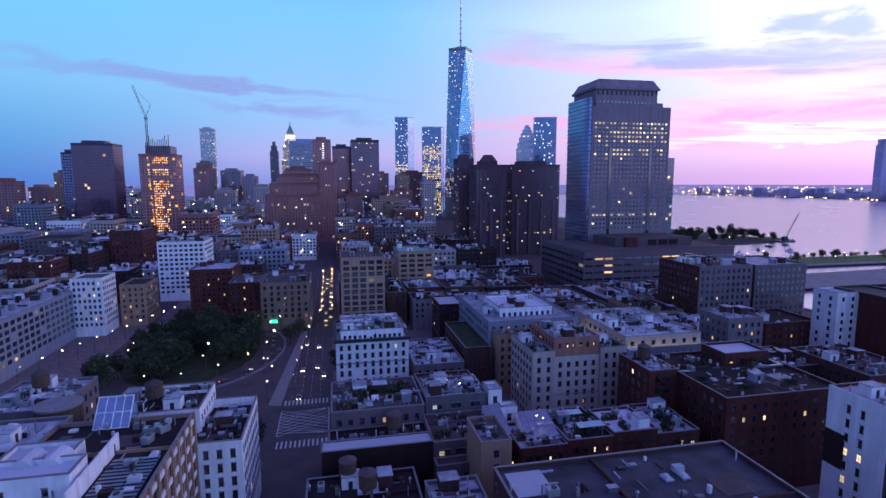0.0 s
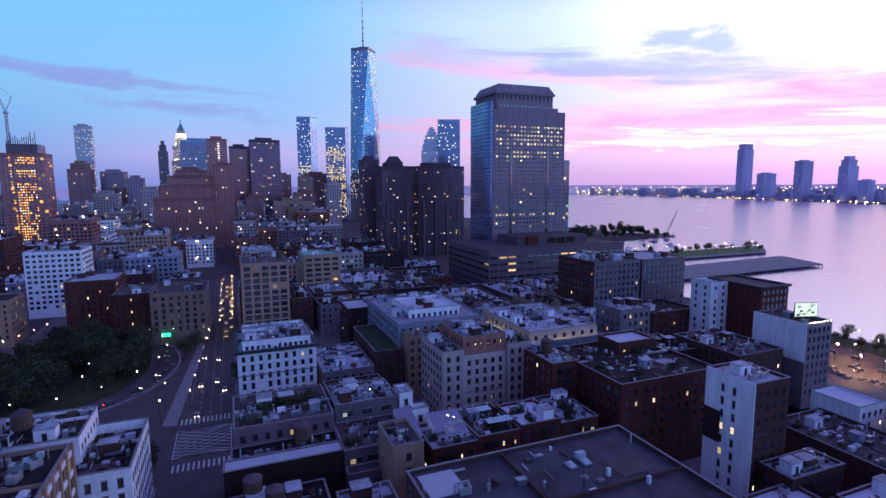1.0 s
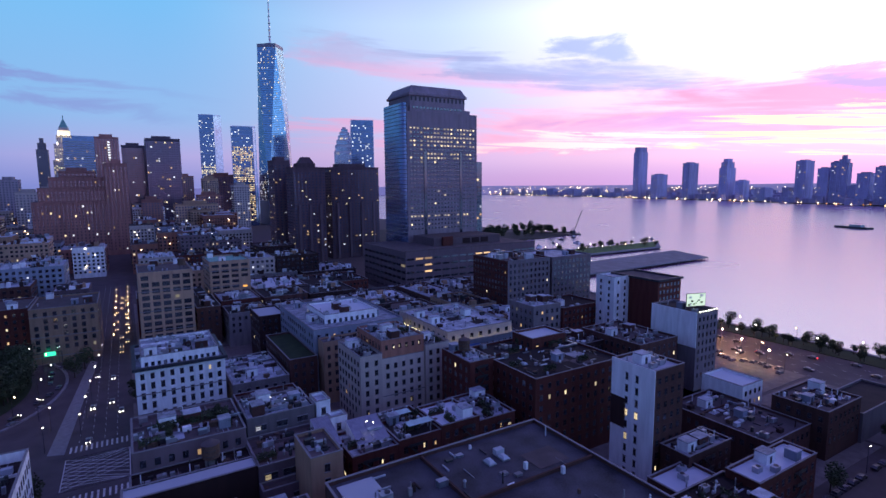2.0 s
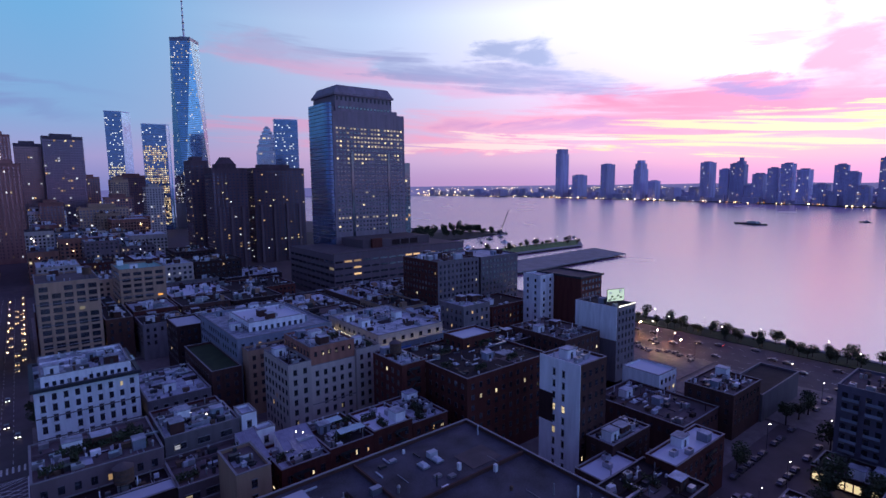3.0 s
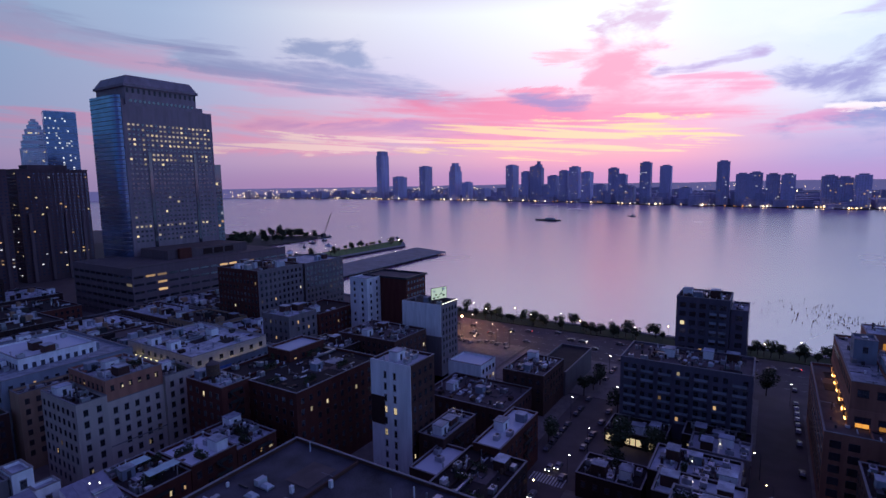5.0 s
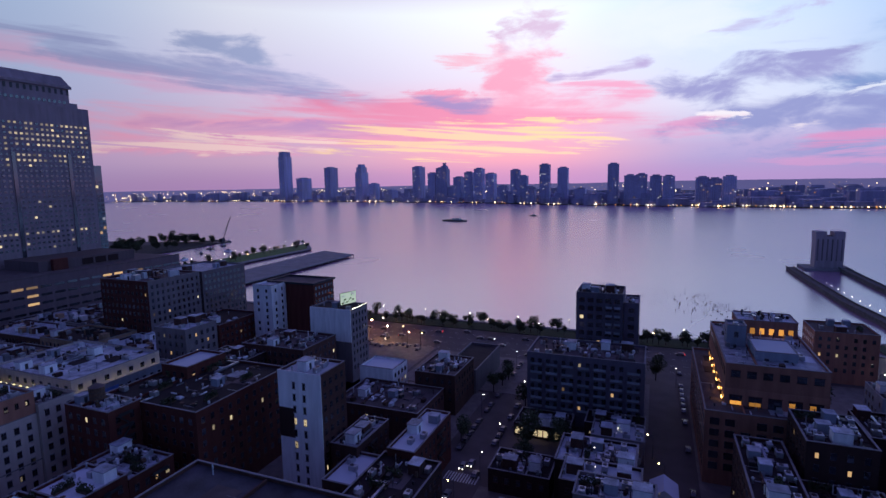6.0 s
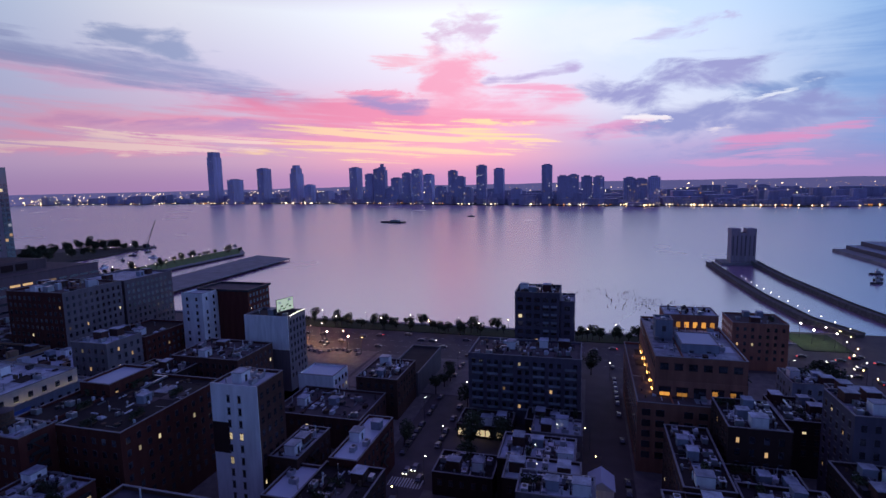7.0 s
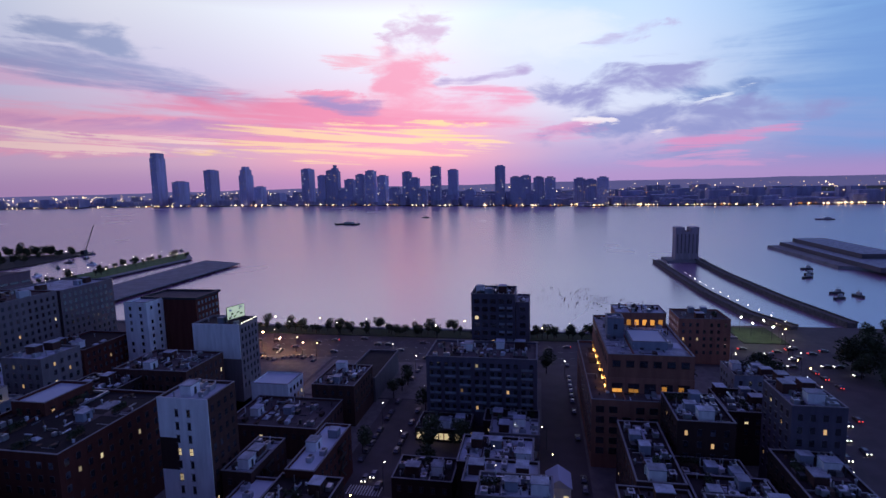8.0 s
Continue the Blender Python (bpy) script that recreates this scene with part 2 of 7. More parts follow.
material("stone_cream", (0.48, 0.41, 0.37), 0.8, vary=0.16, scale=0.25, courses=0.9, per_object=0.22, streak=True)
material("stone_grey", (0.165, 0.143, 0.155), 0.8, vary=0.25, scale=0.3, courses=0.9, per_object=0.22, streak=True)
material("concrete_violet", (0.15, 0.108, 0.12), 0.8, vary=0.2, scale=0.2, per_object=0.22, streak=True)
material("paint_white", (0.80, 0.82, 0.84), 0.7, vary=0.2, scale=0.3, per_object=0.08, streak=True)
material("paint_blue_grey", (0.22, 0.25, 0.31), 0.7, vary=0.2, scale=0.3, per_object=0.22, streak=True)
material("panel_slate", (0.10, 0.09, 0.125), 0.6, vary=0.25, scale=0.3, per_object=0.22, streak=True)
# lightened to stand for distance haze on the skyline
material("tower_dark", (0.32, 0.26, 0.29), 0.5, vary=0.3, scale=0.1, per_object=0.22, streak=True)
material("granite", (0.27, 0.215, 0.235), 0.7, vary=0.22, scale=0.2, per_object=0.08, streak=True)
material("tower_black", (0.085, 0.06, 0.085), 0.4, vary=0.3, scale=0.1, per_object=0.2, streak=True)
material("shaft_stone", (0.36, 0.31, 0.335), 0.8, vary=0.25, scale=0.15, streak=True)
# brown lifted as well, in place of haze
material("tower_brown", (0.34, 0.155, 0.13), 0.8, vary=0.3, scale=0.1, per_object=0.22, streak=True)
material("slab_brown", (0.125, 0.08, 0.092), 0.8, vary=0.3, scale=0.1, per_object=0.15, streak=True)
material("tower_steel", (0.32, 0.33, 0.36), 0.45, 0.4, vary=0.2, scale=0.1, per_object=0.22, streak=True)
material("roof_tar", (0.026, 0.018, 0.02), 0.9, vary=0.6, scale=0.2, fine=4.0, per_object=0.22)
material("roof_silver", (0.33, 0.36, 0.41), 0.65, 0.1, vary=0.6, scale=0.3, fine=3.0, per_object=0.22)
material("roof_felt", (0.046, 0.040, 0.050), 0.85, vary=0.6, scale=0.15, fine=3.0, stain=(0.10, 0.095, 0.12))
material("roof_white", (0.78, 0.83, 0.88), 0.7, vary=0.3, scale=0.3, fine=3.0, stain=(0.50, 0.55, 0.62), per_object=0.22, spec=0.3)
material("roof_gravel", (0.10, 0.078, 0.08), 0.95, vary=0.35, scale=0.25, fine=9.0, per_object=0.22)
material("coping", (0.22, 0.21, 0.22), 0.7, vary=0.25)
material("cornice_dark", (0.035, 0.035, 0.045), 0.6, vary=0.3)
material("metal_grey", (0.40, 0.42, 0.45), 0.45, 0.6, vary=0.25)
material("metal_dark", (0.06, 0.06, 0.065), 0.5, 0.5, vary=0.3)
material("tank_wood", (0.11, 0.07, 0.05), 0.9, vary=0.4, scale=1.5)
material("copper_green", (0.20, 0.42, 0.34), 0.7, vary=0.3)
material("asphalt", (0.088, 0.07, 0.073), 0.8, vary=0.35, scale=0.12, fine=6.0)
material("pavement_grey", (0.17, 0.145, 0.14), 0.9, vary=0.3, scale=0.3, fine=5.0)
material("road_paint", (0.55, 0.55, 0.52), 0.7, vary=0.35, scale=1.2)
material("earth", (0.05, 0.048, 0.04), 0.95, vary=0.4, scale=0.05)
material("grass", (0.034, 0.05, 0.022), 0.95, vary=0.4, scale=0.2)
material("turf_bright", (0.12, 0.20, 0.06), 0.95, vary=0.3, scale=0.2)
material("leaf", (0.045, 0.06, 0.028), 0.7, vary=0.45, scale=0.5, bump=0.0, per_object=0.35)
material("bark", (0.07, 0.05, 0.04), 0.95, vary=0.3)
# pale violet is distance haze painted into the far facades
material("far_facade_hazed", (0.46, 0.42, 0.60), 0.6, vary=0.3, scale=0.03, fine=0.3, bump=0.0, per_object=0.22, streak=True)
material("pier_deck", (0.24, 0.235, 0.24), 0.85, vary=0.25, scale=0.1)
material("riprap", (0.12, 0.11, 0.105), 0.95, vary=0.5, scale=0.4, fine=3.0)
material("car_paint", (0.10, 0.10, 0.11), 0.3, 0.2, vary=0.05, spec=0.6, per_object=0.8)
material("rubber", (0.02, 0.02, 0.02), 0.9)
material("orange_net", (0.42, 0.17, 0.07), 0.8, vary=0.3)
glass("glass_dark", (0.024, 0.027, 0.04))
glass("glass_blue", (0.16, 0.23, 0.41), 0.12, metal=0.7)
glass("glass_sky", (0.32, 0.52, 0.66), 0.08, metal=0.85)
glass("glass_tower", (0.16, 0.17, 0.25), 0.2, metal=0.5)
# far glass lightened for the same painted haze
glass("glass_far_hazed", (0.36, 0.36, 0.56), 0.35, metal=0.2)
glass("glass_bronze", (0.34, 0.19, 0.22), 0.2, metal=0.6)
glass("glass_night", (0.15, 0.10, 0.17), 0.16, metal=0.6)
glass("glass_teal", (0.04, 0.08, 0.10), 0.1)
glow("lit_warm", (1.0, 0.60, 0.27), 0.55, spread=0.9)
glow("lit_yellow", (1.0, 0.78, 0.44), 0.75, spread=0.9)
glow("lit_office", (1.0, 0.80, 0.52), 0.45, spread=0.5)
glow("lit_white", (0.95, 0.92, 0.95), 0.8)
glow("lit_orange", (1.0, 0.42, 0.08), 0.9)
glow("flood_cream", (1.0, 0.86, 0.58), 120.0, True, 0.1)
glow("lit_tower", (0.92, 0.95, 1.0), 0.95, spread=0.5)
glow("work_light", (1.0, 0.40, 0.07), 1.7, spread=0.5)
# cream panes and work lights; also painted floodlight on the old crown
glow("cream_glow", (1.0, 0.88, 0.58), 1.1, spread=0.3)
# distance haze put into a glowing colour, for hills and islands
glow("haze_glow", (0.20, 0.19, 0.46), 0.72, False, 0.0)
glow("lamp_strip", (1.0, 0.82, 0.35), 5.0, True, 0.3)
glow("lamp_orange_strip", (1.0, 0.46, 0.12), 16.0, True, 0.3)
material("zinc", (0.32, 0.35, 0.40), 0.34, 0.75, vary=0.2, scale=0.8)
material("awning", (0.42, 0.58, 0.58), 0.8, vary=0.15)
material("blue_tarp", (0.08, 0.16, 0.42), 0.6, vary=0.3)
glow("lamp_white", (1.0, 0.84, 0.62), 38.0, True, 0.3)
glow("lamp_orange", (1.0, 0.58, 0.22), 48.0, True, 0.3)
glow("lamp_flood", (1.0, 0.50, 0.22), 4200.0, True, 0.2)
glow("lamp_court", (0.95, 1.0, 0.72), 900.0, True, 0.2)
glow("headlamp", (1.0, 0.90, 0.76), 8.0, False, 0.4)
glow("headlamp_warm", (1.0, 0.66, 0.30), 5.0, False, 0.5)
glow("lamp_far", (1.0, 0.70, 0.38), 7.0, False, 0.8)
glow("lamp_red", (1.0, 0.06, 0.05), 3.5, False, 0.3)
glow("lamp_green", (0.05, 0.9, 0.5), 1.6, False, 0.3)
glow("sign_white", (0.80, 1.0, 0.78), 0.7, True, 0.2)


def water_material():
    m = bpy.data.materials.new("river_water")
    m.use_nodes = True
    nt = m.node_tree
    N, L = nt.nodes.new, nt.links.new
    b = nt.nodes["Principled BSDF"]
    # pink of the reflected sky is partly painted into the base colour
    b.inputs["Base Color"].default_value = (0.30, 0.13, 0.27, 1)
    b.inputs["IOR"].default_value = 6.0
    geo = N("ShaderNodeNewGeometry")
    n1 = N("ShaderNodeTexNoise")
    L(geo.outputs["Position"], n1.inputs["Vector"])
    n1.inputs["Scale"].default_value, n1.inputs["Detail"].default_value = 0.004, 2.0
    r = N("ShaderNodeMapRange")
    L(n1.outputs[0], r.inputs[0])
    r.inputs[1].default_value, r.inputs[2].default_value = 0.3, 0.7
    r.inputs[3].default_value, r.inputs[4].default_value = 0.245, 0.275
    L(r.outputs[0], b.inputs["Roughness"])
    MATS["river_water"] = m


water_material()


# ---- mesh tools ----
class Shape:
    """Collects boxes, prisms and drums with their materials into one mesh."""

    def __init__(self):
        self.v, self.f, self.m, self.names = [], [], [], []

    def mat(self, name):
        if name not in self.names:
            self.names.append(name)
        return self.names.index(name)

    def face(self, pts, name):
        n = len(self.v)
        self.v += pts
        self.f.append(tuple(range(n, n + len(pts))))
        self.m.append(self.mat(name))

    def box(self, x0, x1, y0, y1, z0, z1, name, top=None):
        n, k = len(self.v), self.mat(name)
        self.v += [(x0, y0, z0), (x1, y0, z0), (x1, y1, z0), (x0, y1, z0), (x0, y0, z1), (x1, y0, z1), (x1, y1, z1), (x0, y1, z1)]
        self.f += [tuple(n + i for i in q) for q in ((3, 2, 1, 0), (4, 5, 6, 7), (0, 1, 5, 4), (1, 2, 6, 5), (2, 3, 7, 6), (3, 0, 4, 7))]
        self.m += [k, self.mat(top) if top else k, k, k, k, k]
        return self

    def ring(self, w, d, z0, z1, t, name):
        """A closed rectangular ring, t wide."""
        n, k = len(self.v), self.mat(name)
        for z in (z0, z1):
            for q in (0, t):
                a, b = w / 2 - q, d / 2 - q
                self.v += [(-a, -b, z), (a, -b, z), (a, b, z), (-a, b, z)]
        for i in range(4):
            j = (i + 1) % 4
            for q in ((i, j, 8 + j, 8 + i), (8 + i, 8 + j, 12 + j, 12 + i), (12 + i, 12 + j, 4 + j, 4 + i), (4 + i, 4 + j, j, i)):
                self.f.append(tuple(n + a for a in q))
                self.m.append(k)
        return self

    def tray(self, w, d, z0, z1, t, deep, name):
        """A block whose top is sunk behind a parapet t thick."""
        n, k = len(self.v), self.mat(name)
        for a, b, z in ((w / 2, d / 2, z0), (w / 2, d / 2, z1), (w / 2 - t, d / 2 - t, z1), (w / 2 - t, d / 2 - t, z1 - deep)):
            self.v += [(-a, -b, z), (a, -b, z), (a, b, z), (-a, b, z)]
        for i in range(4):
            j = (i + 1) % 4
            for o in (0, 4, 8):
                self.f.append((n + o + i, n + o + j, n + o + 4 + j, n + o + 4 + i))
                self.m.append(k)
        self.f.append(tuple(n + 12 + i for i in range(4)))
        self.m.append(k)
        return self

    def prism(self, poly, z0, z1, name, top=None, shrink=1.0):
        n, c = len(self.v), len(poly)
        cx, cy = sum(p[0] for p in poly) / c, sum(p[1] for p in poly) / c
        self.v += [(x, y, z0) for x, y in poly] + [(cx + (x - cx) * shrink, cy + (y - cy) * shrink, z1) for x, y in poly]
        k = self.mat(name)
        for i in range(c):
            j = (i + 1) % c
            self.f.append((n + i, n + j, n + c + j, n + c + i))
            self.m.append(k)
        self.f += [tuple(range(n + c, n + 2 * c)), tuple(range(n + c - 1, n - 1, -1))]
        self.m += [self.mat(top) if top else k, k]
        return self

    def drum(self, x, y, r, z0, z1, name, sides=12, r1=None, top=None):
        poly = [(x + r * math.cos(2 * math.pi * i / sides), y + r * math.sin(2 * math.pi * i / sides)) for i in range(sides)]
        return self.prism(poly, z0, z1, name, top, 1.0 if r1 is None else max(r1, 0.001) / r)

    def ball(self, x, y, z, r, name):
        n = len(self.v)
        ring = [(math.cos(a), math.sin(a)) for a in (0, 1.2566, 2.5133, 3.7699, 5.0265)]
        self.v += [(x, y, z + r)] + [(x + r * 0.9 * c, y + r * 0.9 * s, z + r * 0.4) for c, s in ring]
        self.v += [(x + r * 0.9 * c, y + r * 0.9 * s, z - r * 0.4) for c, s in ring] + [(x, y, z - r)]
        k = self.mat(name)
        for i in range(5):
            j = (i + 1) % 5
            for q in ((0, 1 + i, 1 + j), (1 + i, 6 + i, 6 + j, 1 + j), (11, 6 + j, 6 + i)):
                self.f.append(tuple(n + a for a in q))
                self.m.append(k)
        return self

    def beam(self, a, b, w, name):
        a, b = Vector(a), Vector(b)
        d = (b - a).normalized()
        s = d.cross(Vector((0, 0, 1)))
        s = (s if s.length > 0.01 else Vector((1, 0, 0))).normalized() * w / 2
        u = d.cross(s).normalized() * w / 2
        n, k = len(self.v), self.mat(name)
        self.v += [tuple(p + q) for p in (a, b) for q in (-s - u, s - u, s + u, -s + u)]
        self.f += [tuple(n + i for i in q) for q in ((0, 1, 5, 4), (1, 2, 6, 5), (2, 3, 7, 6), (3, 0, 4, 7), (3, 2, 1, 0), (4, 5, 6, 7))]
        self.m += [k] * 6
        return self

    def mesh(self, name):
        me = bpy.data.meshes.new(name)
        me.from_pydata(self.v, [], self.f)
        for q in self.names:
            me.materials.append(MATS[q])
        me.polygons.foreach_set("material_index", self.m)
        me.update()
        return me


def part(name, shape, parent, label="", kind=""):
    """One mesh object under a thing or a part. Parents stand unturned when parts are added in their own frame."""
    ob = new(name, shape.mesh(name) if isinstance(shape, Shape) else shape)
    ob.parent = parent
    return tagged(ob, label, kind=kind) if label or kind else ob


def thing(name, x, y, z, label, category, group="", kind="", turn=0.0):
    ob = new(name)
    ob.empty_display_size = 0.5
    ob.matrix_basis = pose(x, y, z, 0, 0, turn)
    return tagged(ob, label, category, group, kind)


def solid(name, shape, label="", category="", group="", kind=""):
    return tagged(new(name, shape.mesh(name)), label, category, group, kind)


# ---- ground, streets and water ----
def land(name, poly, z0, z1, mat, label, category, kind="structure", parent=None):
    s = Shape().prism(poly, z0, z1, mat)
    return solid(name, s, label, category, kind=kind)


water = Shape()
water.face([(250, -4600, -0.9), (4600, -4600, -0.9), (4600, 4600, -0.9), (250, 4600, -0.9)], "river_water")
solid("water", water, "wide calm river tinted with the pink dusk sky it reflects", "river", kind="structure")
land("ground", [(-4300, -1500), (362, -1500), (362, -116), (336, -112), (336, 700), (680, 690), (690, 720), (640, 1000), (520, 1700), (-4300, 3600)],
     -3.0, 0.0, "asphalt", "dark asphalt city ground with worn street surface", "ground")


def pavement(x0, x1, y0, y1):
    s = Shape().box(x0 * U, x1 * U, y0 * U, y1 * U, 0.0, 0.15, "pavement_grey")
    solid("pavement", s, "grey concrete pavement block with raised kerb", "pavement", kind="structure")


for b in ((-2, 103.5, 36, 124), (-2, 103.5, 132, 204), (-2, 190, 208, 300), (-2, 190, 306, 375), (104, 178, 80, 204), (178.2, 260, 84, 200),
          (110, 176, 5, 62), (236, 300, 5, 62), (110, 290, -62, -13), (110, 225, -102, -66), (-120, -29, 60, 204), (-250, -140, 240, 440), (205, 322, 140, 340),
          (-138, -30, 396, 560), (2, 100, 380, 560), (205, 388, 420, 560), (262, 318, 66, 138), (240, 330, -110, -70)):
    pavement(*b)

s = Shape().box(372 * U, 392 * U, -118 * U, 300 * U, 0.0, 0.25, "grass")
solid("park_strip", s, "dark strip of riverside park lawn and path", "park", kind="structure")
s = Shape().box(391 * U, 395 * U, -130 * U, 420 * U, -2.0, 0.7, "coping")
solid("sea_wall", s, "pale stone sea wall along the river", "wall", kind="structure")
# planted oval beside the tunnel approach
oval = [(-88 * U + 33 * math.cos(a), 352 * U + 50 * math.sin(a)) for a in (2 * math.pi * i / 36 for i in range(36))]
land("planted_island", oval, 0.0, 0.2, "grass", "dark planted traffic island under trees", "park")
land("median", [(x * U, y * U) for x, y in [(-33, 258), (-27, 256), (-20, 385), (-24, 390)]], 0.0, 0.18, "coping", "pale concrete median strip beside the avenue", "median")


def stripe(s, x0, y0, x1, y1, w):
    d = Vector((x1 - x0, y1 - y0, 0)).normalized()
    n = Vector((-d.y, d.x, 0)) * w / 2
    s.face([(x0 - n.x, y0 - n.y, 0.012), (x1 - n.x, y1 - n.y, 0.012), (x1 + n.x, y1 + n.y, 0.012), (x0 + n.x, y0 + n.y, 0.012)], "road_paint")


def road_markings():
    s = Shape()
    # hatched box junction
    xa, xb, ya, yb = -26 * U, -4 * U, 224 * U, 250 * U
    for i in range(9):
        f = i / 8
        stripe(s, xa, ya + (yb - ya) * f, xb, ya + (yb - ya) * max(0, f - 0.45), 0.28)
        stripe(s, xa, ya + (yb - ya) * f, xb, ya + (yb - ya) * min(1, f + 0.45), 0.28)
    for q in (xa, xb):
        stripe(s, q, ya, q, yb, 0.3)
    for q in (ya, yb):
        stripe(s, xa, q, xb, q, 0.3)
    # crossings
    for k in range(12):
        stripe(s, -25 * U + k * 1.55, 213 * U, -25 * U + k * 1.55, 219 * U, 0.6)
        stripe(s, -25 * U + k * 1.55, 256 * U, -25 * U + k * 1.55, 262 * U, 0.6)
        stripe(s, 176 * U, 64 * U + k * 0.95, 182 * U, 64 * U + k * 0.95, 0.5)
        stripe(s, 300 * U, 64 * U + k * 0.95, 305 * U, 64 * U + k * 0.95, 0.5)
    # lane lines
    for lane in range(1, 5):
        for k in range(60):
            stripe(s, (-27 + lane * 4.6) * U, (265 + k * 7) * U, (-27 + lane * 4.6) * U, (268 + k * 7) * U, 0.14)
    for lane in range(0, 8, 2):
        for k in range(60):
            stripe(s, (324 + lane * 6) * U, (-100 + k * 7) * U, (324 + lane * 6) * U, (-97 + k * 7) * U, 0.16)
    solid("road_markings", s, "worn white road markings, box junction and lane lines", "road marking", kind="structure")


road_markings()


# ---- windows shared by the near buildings ----
PANES = {}


def window_mesh(w, h, lit, sill="coping", part_lit=0):
    key = (round(w, 1), round(h, 1), lit, sill, part_lit)
    if key not in PANES:
        s = Shape()
        q = {0: (-w / 2, w / 2, 0, h), 1: (-w * 0.45, -0.06, h * 0.1, h * 0.8), 2: (-w * 0.42, w * 0.42, h * 0.06, h * 0.44), 3: (0.06, w * 0.42, h * 0.06, h * 0.6)}[part_lit]
        s.face([(-w / 2, -0.03, 0), (w / 2, -0.03, 0), (w / 2, -0.03, h), (-w / 2, -0.03, h)], lit if lit and not part_lit else "glass_dark")
        if lit and part_lit:
            s.face([(q[0], -0.04, q[2]), (q[1], -0.04, q[2]), (q[1], -0.04, q[3]), (q[0], -0.04, q[3])], lit)
        for a, b, c, d in ((-w / 2 - 0.12, w / 2 + 0.12, -0.16, 0.0), (-w / 2 - 0.1, w / 2 + 0.1, h, h + 0.18)):
            s.box(a, b, -0.16, 0.0, c, d, sill)
        s.box(-w / 2, w / 2, -0.07, -0.03, h * 0.5 - 0.04, h * 0.5 + 0.04, "metal_dark")
        s.box(-0.03, 0.03, -0.06, -0.031, 0.02, h - 0.02, "metal_dark")
        PANES[key] = s.mesh("window")
    return PANES[key]


def face_frame(face, w, d):
    """Middle of a face, its turn and length; n faces -y, e faces -x, w faces +x, s faces +y."""
    return {"n": (0, -d / 2, 0, w), "e": (-w / 2, 0, -90, d), "w": (w / 2, 0, 90, d), "s": (0, d / 2, 180, w)}[face]


def lit_choice(r, lit, tones):
    return r.choice(tones) if r.random() < lit else None


